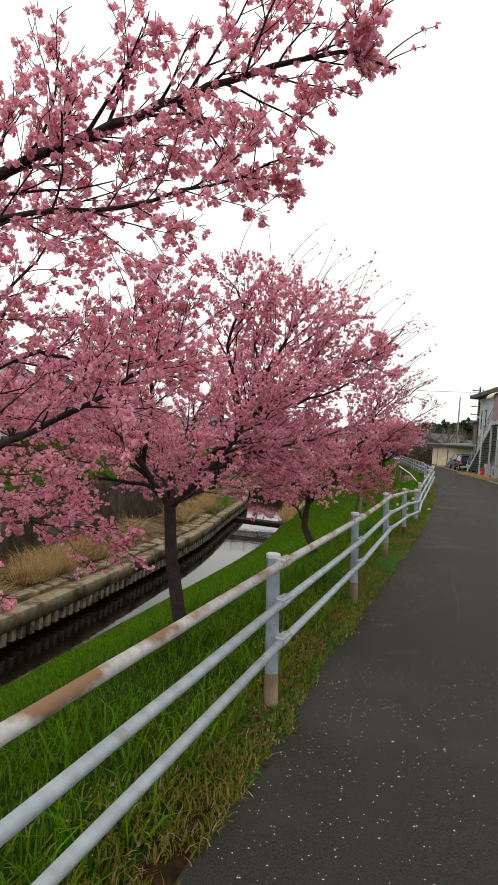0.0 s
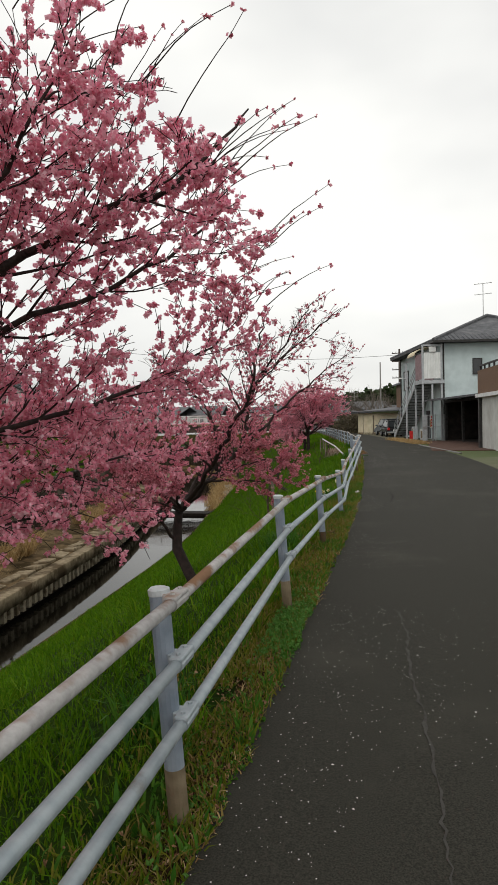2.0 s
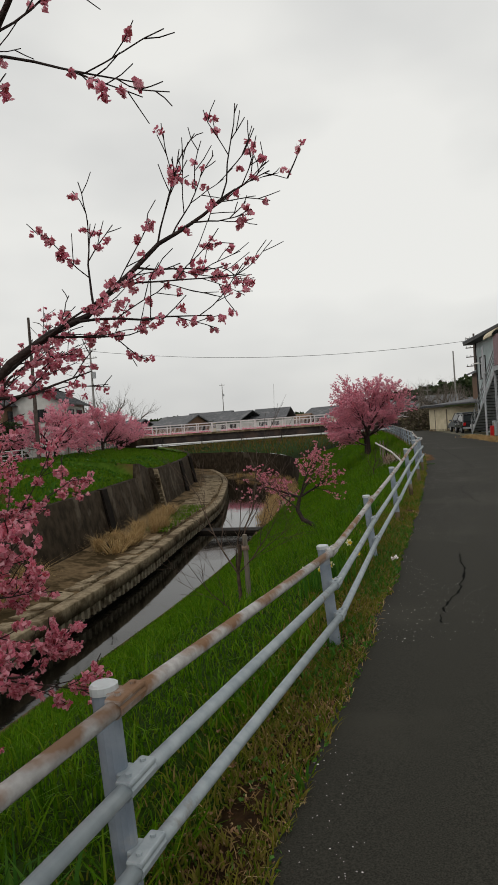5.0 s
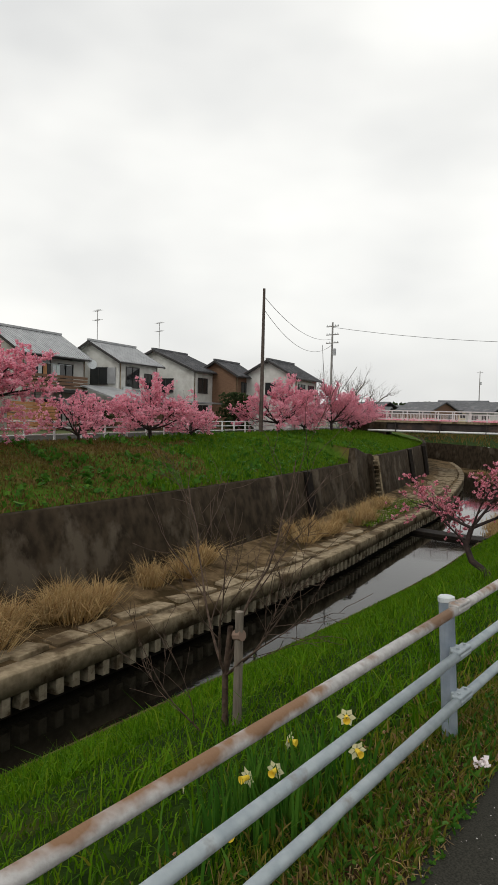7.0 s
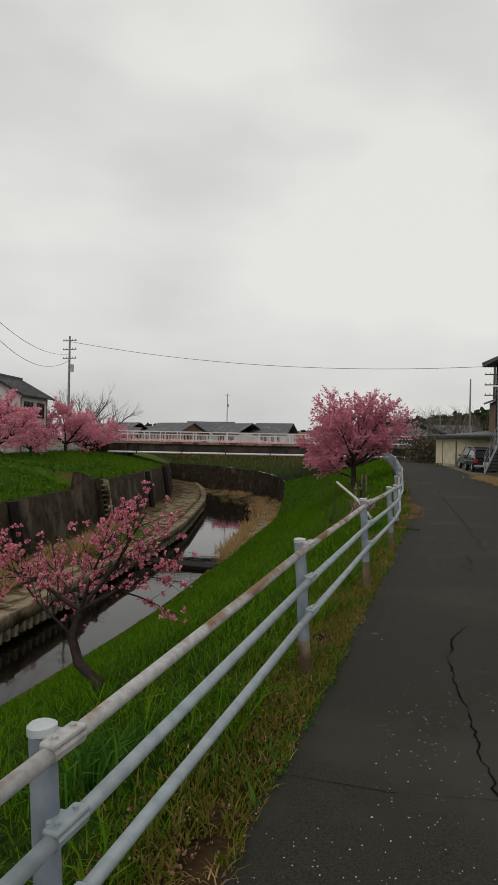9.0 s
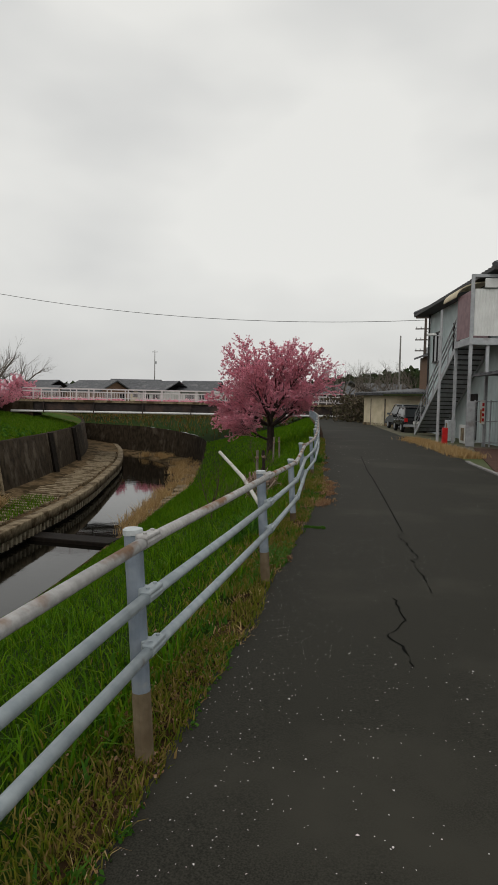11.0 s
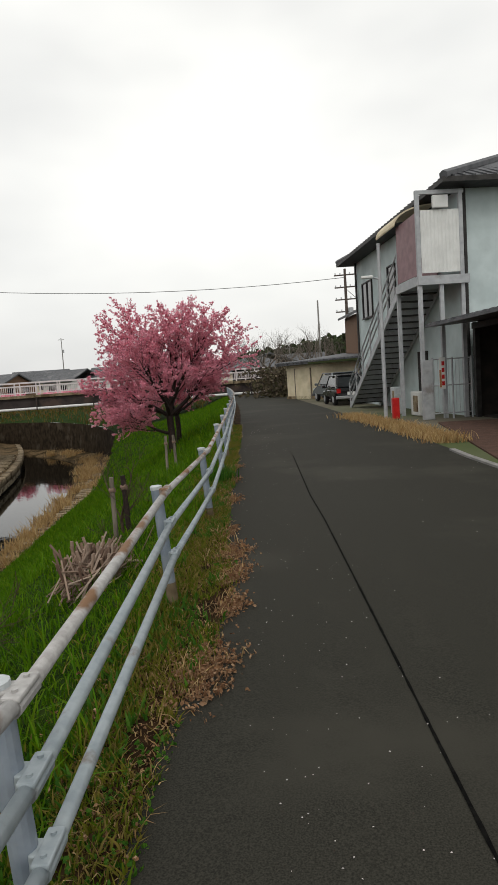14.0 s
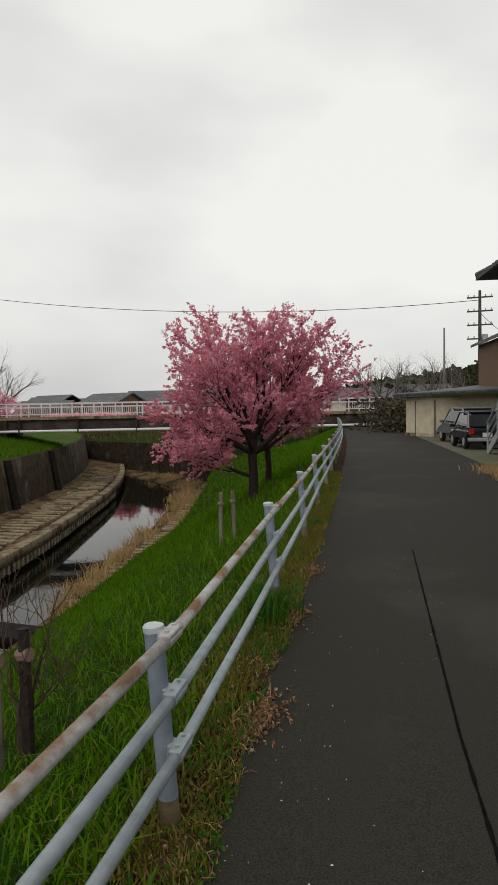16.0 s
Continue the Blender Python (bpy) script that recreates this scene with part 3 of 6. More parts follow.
class Growth:
    """Grows limbs from a foot upwards, keeps their tubes and the twigs that carry blossom."""

    def __init__(self, seed):
        self.r = random.Random(seed)
        self.v, self.f, self.twigs, self.whips = [], [], [], []
        self.allowed = lambda p: True

    def add_tube(self, pts, radii, sides):
        base = len(self.v)
        side = None
        for k, p in enumerate(pts):
            d = (pts[min(k + 1, len(pts) - 1)] - pts[max(k - 1, 0)]).normalized()
            side = d.orthogonal().normalized() if side is None else (side - d * side.dot(d)).normalized()
            up = d.cross(side)
            for j in range(sides):
                a = 2 * math.pi * j / sides
                self.v.append(p + radii[k] * (math.cos(a) * side + math.sin(a) * up))
        for k in range(len(pts) - 1):
            for j in range(sides):
                a, b = base + k * sides + j, base + k * sides + (j + 1) % sides
                self.f.append((a, b, b + sides, a + sides))

    def limb(self, start, way, length, radius, end, lift, bend, sides, n):
        r = self.r
        pts, d = [start], way.normalized()
        for _ in range(n - 1):
            d = (d + Vector((r.gauss(0, bend), r.gauss(0, bend), r.gauss(lift, bend)))).normalized()
            step = pts[-1] + d * length / (n - 1)
            if not self.allowed(step):
                break
            pts.append(step)
        n = len(pts)
        if n < 2:
            return None, None
        radii = [radius + (end - radius) * k / (n - 1) for k in range(n)]
        self.add_tube(pts, radii, sides)
        return pts, radii

    def grow(self, start, way, length, radius, level, top, lift, kids):
        """Limb, side limbs set alternately along it, twigs, spurs: each level thinner and shorter."""
        r = self.r
        n = (0, 9, 7, 5, 3)[min(level, 4)]
        sides = (0, 7, 5, 4, 3)[min(level, 4)]
        pts, radii = self.limb(start, way, length, radius, max(0.0016, radius * 0.28), lift * (0.14 if level == 1 else 0.1), (0, 0.1, 0.1, 0.12, 0.15)[min(level, 4)], sides, n)
        if pts is None:
            return
        if level >= 2 or top <= 2:
            self.twigs.append((pts, level))
        else:
            self.twigs.append((pts[len(pts) // 2:], 2))
        if level >= top:
            return
        count = kids[min(level - 1, len(kids) - 1)]
        turn = r.uniform(0, 6.28)
        for c in range(count):
            k = 0.22 + 0.76 * (c + r.uniform(0.2, 0.8)) / count
            i = k * (len(pts) - 1)
            j = min(int(i), len(pts) - 2)
            d = (pts[j + 1] - pts[j]).normalized()
            a = d.orthogonal().normalized()
            b = d.cross(a)
            turn += 2.4 + r.gauss(0, 0.4)
            side = math.cos(turn) * a + math.sin(turn) * b
            go = (d * r.uniform(0.8, 1.1) + side * r.uniform(0.45, 0.85) + Vector((0, 0, lift * 0.6))).normalized()
            self.grow(pts[j].lerp(pts[j + 1], i - j), go, length * r.uniform(0.4, 0.66) * (1.25 - 0.55 * k), max(0.002, (radii[j]) * r.uniform(0.4, 0.6)), level + 1, top, lift, kids)

    def bough(self, guide, radius, end, per_metre, reach, top, lift, kids):
        """A main limb along a few guide points, rounded and slightly crooked, with side limbs all along."""
        r = self.r
        pts = []
        for a in range(len(guide) - 1):
            p0, p1, p2, p3 = guide[max(a - 1, 0)], guide[a], guide[a + 1], guide[min(a + 2, len(guide) - 1)]
            for k in range(5):
                t = k / 5
                q = 0.5 * (2 * p1 + (p2 - p0) * t + (2 * p0 - 5 * p1 + 4 * p2 - p3) * t * t + (3 * p1 - p0 - 3 * p2 + p3) * t * t * t)
                pts.append(q + Vector([r.gauss(0, 0.012) for _ in range(3)]))
        pts[0] = guide[0]
        pts.append(guide[-1])
        n = len(pts)
        radii = [radius + (end - radius) * (k / (n - 1)) ** 0.8 for k in range(n)]
        self.add_tube(pts, radii, 7)
        self.twigs.append((pts[n // 3:], 2))
        length = sum((b - a).length for a, b in zip(pts, pts[1:]))
        count = max(3, int(length * per_metre))
        turn = r.uniform(0, 6.28)
        for c in range(count):
            k = 0.2 + 0.79 * (c + r.uniform(0.1, 0.9)) / count
            i = k * (n - 1)
            j = min(int(i), n - 2)
            d = (pts[j + 1] - pts[j]).normalized()
            a = d.orthogonal().normalized()
            turn += 2.4 + r.gauss(0, 0.5)
            side = math.cos(turn) * a + math.sin(turn) * d.cross(a)
            go = (d * r.uniform(0.7, 1.1) + side * r.uniform(0.5, 0.9) + Vector((0, 0, lift * 0.7))).normalized()
            self.grow(pts[j].lerp(pts[j + 1], i - j), go, reach * r.uniform(0.55, 1.1) * (1.25 - 0.6 * k), max(0.003, radii[j] * r.uniform(0.35, 0.5)), 2, top, lift, kids)


def cherry(name, foot, label, seed, limbs, trunk, top=4, kids=(9, 6, 4), lift=0.25, bunches=2500, size=(0.02, 0.036), petals=None, templates=None, whips=0, flat=1.0, bark=None, group="", boughs=(), per_metre=9, reach=0.75, whip=0.12, crown=None, thin=None):
    """A cherry tree: trunk points from the foot, limbs as (direction, length, radius), bunches of blossom along its twigs."""
    g = Growth(seed)
    foot = Vector(foot)
    if abs(foot.x) < 4:
        # nothing hangs low over the walkers' side of the fence
        g.allowed = lambda p: p.x + foot.x < 0.12 + 0.6 * max(-0.4, p.z + foot.z - 1.95) and (crown is None or crown(p + foot))
    pts = [Vector(p) for p, _ in trunk]
    g.add_tube(pts, [rad for _, rad in trunk], 10)
    stem, rings = len(g.v), len(g.f)
    for guide, radius in boughs:
        g.bough([Vector(p) - foot for p in guide], radius, 0.0035, per_metre, reach, top, lift, kids)
    for way, length, radius, at in limbs:
        g.grow(pts[at], Vector(way), length, radius, 1, top, lift, kids)
    tree = thing(name, Matrix.Translation(foot), label, "tree", group)
    mesh_of("trunk", [tuple(v) for v in g.v[:stem]], g.f[:rings], bark or BARK, tree, smooth=True)
    tagged(mesh_of("bough", [tuple(v) for v in g.v[stem:]], [tuple(c - stem for c in f) for f in g.f[rings:]], bark or BARK, tree, smooth=True), kind="stuff")
    spots = []
    weights = [max(0.05, sum((b - a).length for a, b in zip(t, t[1:]))) * (0.6 if lev == 2 else 1.0) for t, lev in g.twigs]
    order = g.r.choices(range(len(g.twigs)), weights, k=bunches // 2)
    for i in order:
        t, lev = g.twigs[i]
        k = g.r.uniform(0.05, 1.0) * (len(t) - 1)
        j = min(int(k), len(t) - 2)
        p = t[j].lerp(t[j + 1], k - j)
        if thin and g.r.random() > np.interp(p.z + foot.z, thin[0], thin[1]):
            continue
        loose = 0.7 * size[1]
        for _ in range(2):
            spots.append((p.x + g.r.gauss(0, loose), p.y + g.r.gauss(0, loose), p.z - abs(g.r.gauss(0, loose))))
    if spots:
        scattered("blossom", spots, size, templates or BUNCH, petals or PETAL, tree)
    if whips:
        w = Growth(seed + 1)
        hub = pts[-1]
        tips = sorted((t[-1] for t, lev in g.twigs if lev >= 2 and t[-1].z > hub.z + 0.8), key=lambda p: -(p - hub).length - 0.35 * p.z)[: whips * 11]
        buds = []
        for p in w.r.sample(tips, min(whips, len(tips))):
            d = ((p - hub).normalized() + Vector((w.r.gauss(0, 0.25), w.r.gauss(0, 0.25), w.r.uniform(0.1, 0.6)))).normalized()
            line = [p]
            for _ in range(5):
                d = (d + Vector((w.r.gauss(0, 0.08), w.r.gauss(0, 0.08), -0.1))).normalized()
                line.append(line[-1] + d * w.r.uniform(0.7, 1.25) * whip)
            w.add_tube(line, [0.0036, 0.0032, 0.0028, 0.0024, 0.002, 0.0016], 3)
            buds.append(tuple(line[-1]))
            buds.append(tuple(line[-2]))
        tagged(mesh_of("bare_shoot", [tuple(v) for v in w.v], w.f, BARK, tree), kind="stuff")
        tagged(scattered("bud", buds, (0.008, 0.016), BUNCH_SMALL, PETAL_DEEP, tree), kind="stuff")
    return tree


def on_bank(x, y, dz=0.0):
    return x, y, bank_z(y, fence_x(y) - x) + dz


def ragged(p):
    return 0.22 * noise.noise((p.x * 2.6, p.y * 2.6, p.z * 2.6)) + 0.1 * noise.noise((p.x * 8, p.y * 8, p.z * 8))


def crown_first(p):
    return p.x + ragged(p) < np.interp(p.z, (1.0, 2.2, 2.45, 2.75, 3.2), (-0.35, -0.3, 0.0, 0.28, 0.6))


def crown_second(p):
    top = np.interp(p.x, (-2.9, -2.4, -1.9, -1.4, -0.95, -0.44, -0.14, 0.08, 0.31, 0.5), (2.75, 2.95, 3.12, 3.35, 3.5, 3.15, 2.92, 2.6, 2.3, 1.9))
    return p.z + 1.3 * ragged(p) < 1.5 + (top - 1.5) * min(1.12, max(0.6, (p.y + 3.0) / 3.9))


def crown_third(p):
    return p.z + ragged(p) < np.interp(p.x, (-2.9, -1.9, -0.9, 0.1, 0.3), (2.2, 2.4, 2.75, 2.9, 2.2)) - 0.4 * max(0.0, min(1.0, 6.3 - p.y))


# the tree whose limbs hang over the start of the walk
foot = on_bank(-1.95, -3.05)
cherry("cherry_tree", foot, "pink cherry tree in full bloom reaching over the fence", 11, [],
       [((0, 0, -0.3), 0.1), ((0.03, 0.05, 0.5), 0.085), ((0.05, 0.1, 0.9 - foot[2]), 0.075)],
       boughs=[([(-1.9, -2.95, 0.85), (-1.7, -2.8, 1.8), (-1.3, -2.55, 2.6), (-0.7, -2.45, 2.9), (-0.1, -2.45, 3.05), (0.4, -2.45, 3.13), (0.72, -2.45, 3.04)], 0.05),
               ([(-1.6, -2.8, 2.0), (-1.13, -2.5, 2.5), (-0.35, -2.4, 2.6), (0.3, -2.4, 2.75)], 0.024),
               ([(-1.9, -2.95, 0.85), (-1.54, -2.1, 1.32), (-0.75, -2.0, 1.75), (-0.35, -2.0, 2.04)], 0.036),
               ([(-1.9, -2.9, 0.85), (-1.95, -2.0, 0.95), (-1.75, -1.4, 0.88), (-1.4, -1.0, 0.8)], 0.02),
               ([(-1.85, -2.8, 1.1), (-1.5, -1.9, 1.9), (-1.3, -1.4, 1.95), (-0.95, -1.1, 2.0)], 0.022),
               ([(-1.9, -2.95, 0.8), (-2.5, -2.2, 1.7), (-2.8, -1.6, 2.3)], 0.04),
               ([(-1.7, -2.8, 1.5), (-1.6, -2.1, 2.1), (-1.4, -1.7, 2.7)], 0.022),
               ([(-1.9, -2.9, 0.8), (-1.6, -2.5, 0.75), (-1.4, -2.3, 0.6)], 0.012)],
       bunches=9000, size=(0.012, 0.022), lift=0.16, kids=(6, 4, 3), per_metre=9, reach=0.62, crown=crown_first, whips=8, whip=0.05)
foot = on_bank(-1.4, 0.55)
cherry("cherry_tree", foot, "pink cherry tree in full bloom with bare upper shoots", 23, [],
       [((0.05, -0.03, -0.3), 0.085), ((-0.06, 0.05, 0.15), 0.07), ((-0.29, 0.19, 0.34 - foot[2]), 0.064), ((-0.35, 0.2, 0.83 - foot[2]), 0.058)],
       boughs=[([(-1.75, 0.75, 0.8), (-1.34, 0.8, 1.24), (-1.08, 0.9, 1.66), (-0.79, 1.1, 1.97), (-0.31, 1.4, 2.29), (0.05, 1.6, 2.53), (0.26, 1.8, 2.84)], 0.046),
               ([(-1.75, 0.75, 0.8), (-1.42, 0.9, 1.35), (-1.08, 0.9, 1.69), (-1.06, 1.0, 2.2), (-1.09, 1.1, 2.65), (-0.96, 1.1, 3.1)], 0.042),
               ([(-1.06, 1.0, 2.1), (-0.7, 1.25, 2.5), (-0.4, 1.45, 2.85)], 0.02),
               ([(-0.79, 1.1, 1.97), (-0.5, 1.1, 2.35), (-0.22, 1.15, 2.75)], 0.018),
               ([(-1.08, 0.9, 1.69), (-0.88, 1.4, 1.87), (-0.28, 1.9, 2.23), (0.06, 2.2, 2.6)], 0.026),
               ([(-1.4, 0.85, 1.28), (-1.16, 1.2, 1.38), (-0.74, 1.6, 1.54), (-0.33, 2.2, 1.76), (-0.05, 2.6, 2.05)], 0.024),
               ([(-1.05, 0.9, 1.9), (-0.7, 0.7, 2.42), (-0.52, 0.7, 2.75), (-0.35, 0.6, 2.95)], 0.024),
               ([(-1.75, 0.75, 0.8), (-1.94, 0.6, 1.09), (-2.2, 0.5, 1.64), (-2.65, 0.4, 2.2), (-2.95, 0.3, 2.6)], 0.042),
               ([(-1.08, 0.9, 1.65), (-1.2, 0.6, 2.4), (-1.0, 0.4, 2.75), (-1.2, 0.3, 3.0)], 0.024),
               ([(-2.0, 0.6, 1.2), (-1.8, 0.3, 1.9), (-1.7, 0.0, 2.6), (-1.5, -0.2, 3.0)], 0.028),
               ([(-1.75, 0.75, 0.85), (-1.9, 1.3, 1.5), (-1.9, 1.9, 2.1), (-1.7, 2.4, 2.7)], 0.036),
               ([(-1.8, 1.05, 1.2), (-1.3, 1.7, 1.3), (-0.95, 2.4, 1.3), (-0.7, 3.0, 1.35)], 0.022),
               ([(-1.9, 0.6, 1.0), (-2.3, 0.1, 1.05), (-2.6, -0.5, 0.85)], 0.022),
               ([(-1.8, 0.9, 1.0), (-2.3, 1.4, 1.05), (-2.7, 2.0, 1.0)], 0.02),
               ([(-1.42, 0.85, 1.3), (-1.0, 0.5, 1.55), (-0.6, 0.2, 1.75), (-0.35, 0.0, 2.0)], 0.02),
               ([(-1.75, 0.75, 0.85), (-1.45, 1.1, 1.0), (-1.05, 1.5, 1.05), (-0.6, 1.9, 1.15)], 0.016),
               ([(-1.78, 0.75, 0.9), (-1.5, 0.4, 1.15), (-1.25, 0.0, 1.25), (-1.05, -0.35, 1.3)], 0.016),
               ([(-1.78, 0.75, 0.95), (-2.1, 1.0, 1.2), (-2.6, 1.3, 1.4), (-3.1, 1.6, 1.5)], 0.018),
               ([(-1.8, 0.7, 0.95), (-2.2, 0.4, 1.3), (-2.7, 0.1, 1.5), (-3.2, -0.1, 1.6)], 0.018),
               ([(-1.6, 0.8, 1.05), (-1.3, 1.2, 1.3), (-1.0, 1.8, 1.45), (-0.8, 2.4, 1.6)], 0.016),
               ([(-1.9, 0.65, 1.05), (-2.0, 0.2, 1.4), (-2.0, -0.3, 1.7), (-1.9, -0.7, 1.9)], 0.016)],
       bunches=38000, size=(0.0095, 0.0175), lift=0.26, whips=44, kids=(6, 4, 3), per_metre=10, reach=0.6, thin=((2.2, 2.8, 3.4), (1.0, 0.8, 0.5)), whip=0.09, crown=crown_second)
foot = on_bank(-1.64, 6.39)
cherry("cherry_tree", foot, "half-bloomed deep pink cherry tree with dark open limbs", 41, [],
       [((0.07, -0.04, -0.3), 0.08), ((-0.05, 0.03, 0.1), 0.066), ((-0.27, 0.13, -0.01 - foot[2]), 0.066), ((-0.28, 0.17, 0.21 - foot[2]), 0.06), ((-0.25, 0.19, 0.48 - foot[2]), 0.048)],
       boughs=[([(-1.88, 6.58, 0.45), (-1.5, 6.3, 0.82), (-1.02, 5.75, 1.35), (-0.66, 5.4, 1.85), (-0.56, 5.36, 2.28), (-0.45, 5.3, 2.66)], 0.038),
               ([(-1.88, 6.58, 0.45), (-1.45, 6.6, 0.85), (-1.1, 6.6, 1.2), (-1.0, 6.6, 1.62), (-0.85, 6.6, 2.05), (-0.4, 6.35, 2.5), (-0.12, 6.17, 2.82)], 0.04),
               ([(-0.85, 6.6, 2.05), (-0.35, 6.68, 2.45), (0.12, 6.73, 2.82)], 0.018),
               ([(-1.1, 6.6, 1.18), (-0.62, 7.0, 1.7), (-0.22, 7.3, 2.1), (0.1, 7.44, 2.34)], 0.021),
               ([(-0.66, 5.4, 1.85), (-0.4, 5.55, 2.1), (-0.2, 5.65, 2.35)], 0.012),
               ([(-0.8, 5.5, 1.65), (-0.95, 5.4, 2.0), (-1.05, 5.35, 2.3)], 0.012),
               ([(-1.88, 6.58, 0.5), (-2.2, 6.2, 0.95), (-2.5, 5.9, 1.25), (-2.8, 5.6, 1.5)], 0.022),
               ([(-1.85, 6.5, 0.5), (-1.75, 6.0, 0.8), (-1.7, 5.5, 0.95), (-1.6, 5.1, 1.05)], 0.018),
               ([(-1.5, 6.3, 0.8), (-1.2, 6.5, 0.95), (-0.85, 6.7, 1.05), (-0.55, 6.9, 1.1)], 0.016),
               ([(-1.3, 6.1, 1.0), (-1.5, 5.8, 1.3), (-1.65, 5.5, 1.55), (-1.75, 5.3, 1.75)], 0.016),
               ([(-1.9, 6.6, 0.6), (-2.3, 6.7, 1.0), (-2.7, 6.9, 1.25), (-3.1, 7.0, 1.4)], 0.02),
               ([(-1.6, 6.45, 0.7), (-1.45, 6.9, 1.0), (-1.2, 7.3, 1.2), (-0.95, 7.7, 1.3)], 0.016),
               ([(-1.88, 6.58, 0.47), (-2.20, 6.24, 0.82), (-2.33, 5.98, 1.00), (-2.56, 5.64, 1.24)], 0.036),
               ([(-2.18, 6.24, 0.81), (-2.01, 6.15, 1.41), (-1.79, 6.15, 1.80), (-1.92, 6.06, 2.05)], 0.022),
               ([(-1.40, 6.58, 0.94), (-1.40, 6.49, 1.49), (-1.60, 6.41, 1.89), (-1.84, 6.32, 2.10), (-2.05, 6.24, 2.27)], 0.024),
               ([(-1.88, 6.58, 0.43), (-1.99, 5.98, 0.62), (-2.19, 5.46, 0.52)], 0.016),
               ([(-1.45, 6.58, 0.81), (-0.98, 6.84, 0.79), (-0.59, 7.09, 0.79)], 0.016),
               ([(-1.88, 6.58, 0.47), (-1.70, 7.09, 0.98), (-1.53, 7.69, 1.50), (-1.19, 8.04, 2.01)], 0.03),
               ([(-2.13, 6.32, 0.73), (-2.56, 6.49, 1.15), (-2.82, 6.66, 1.50), (-2.99, 6.75, 1.75)], 0.026),
               ([(-1.90, 6.54, 0.04), (-2.09, 6.32, 0.38), (-2.43, 6.15, 0.57), (-2.82, 5.89, 0.64)], 0.027)],
       bunches=30000, size=(0.009, 0.0165), petals=PETAL_DEEP, lift=0.24, kids=(6, 4, 2), per_metre=8.5, reach=0.46, whips=8, whip=0.03, crown=crown_third, thin=((0.9, 1.4, 1.9, 2.5), (1.0, 0.7, 0.25, 0.1)))
cherry("cherry_tree", on_bank(-2.9, 18.9), "small low cherry tree with a crooked limb and few blossoms", 57,
       [((-0.95, 0.1, 0.1), 1.2, 0.026, 4), ((0.6, 0.4, 0.4), 0.95, 0.028, 4), ((0.2, 0.7, 0.6), 1.15, 0.026, 4), ((-0.6, 0.6, 0.05), 1.1, 0.022, 4), ((0.45, -0.1, 0.8), 0.85, 0.02, 4), ((-0.3, -0.2, 0.5), 0.9, 0.018, 3)],
       [((0.08, -0.08, -0.3), 0.06), ((0.0, 0, 0.08), 0.054), ((-0.26, 0.05, 0.2), 0.05), ((-0.38, 0.1, 0.42), 0.045), ((-0.32, 0.14, 0.68), 0.038)], top=3, kids=(8, 5), bunches=1300, size=(0.014, 0.026), petals=PETAL_DEEP, lift=0.05)
cherry("cherry_tree", on_bank(-6.6, 46.0), "round cherry tree in full pink bloom on the bank", 73,
       [((0.85, 0.1, 0.78), 2.9, 0.08, 2), ((-0.2, 0.3, 1.0), 2.6, 0.08, 2), ((-0.9, -0.1, 0.55), 2.35, 0.075, 2), ((0.3, -0.8, 0.65), 2.5, 0.075, 2), ((-0.4, 0.8, 0.6), 2.5, 0.075, 2), ((-0.95, -0.35, 0.26), 1.9, 0.06, 1), ((0.9, 0.4, 0.25), 2.1, 0.06, 2), ((0.35, 0.1, 1.0), 2.6, 0.075, 3), ((-0.6, -0.5, 0.8), 2.6, 0.07, 3), ((0.6, -0.4, 0.9), 2.6, 0.07, 3), ((-0.8, 0.4, 0.3), 2.0, 0.06, 2)],
       [((0, 0, -0.4), 0.15), ((0.03, 0.02, 0.6), 0.12), ((0, 0.02, 1.2), 0.12), ((0.05, 0.02, 1.6), 0.1)], bunches=46000, size=(0.018, 0.034), petals=PETAL_FAR, lift=0.16, templates=BUNCH_SMALL)
cherry("cherry_tree", on_bank(-7.6, 50.5), "second cherry tree in full bloom behind the first", 79,
       [((-0.6, 0.1, 0.8), 2.6, 0.07, 2), ((0.5, 0.3, 0.9), 2.5, 0.07, 2), ((-0.9, -0.3, 0.4), 2.0, 0.06, 2), ((0.1, -0.7, 0.7), 2.3, 0.06, 2)],
       [((0, 0, -0.4), 0.13), ((0.03, 0.02, 0.6), 0.1), ((0, 0.02, 1.1), 0.1)], bunches=9000, size=(0.035, 0.065), petals=PETAL_FAR, lift=0.22, templates=BUNCH_SMALL, kids=(8, 5, 3))

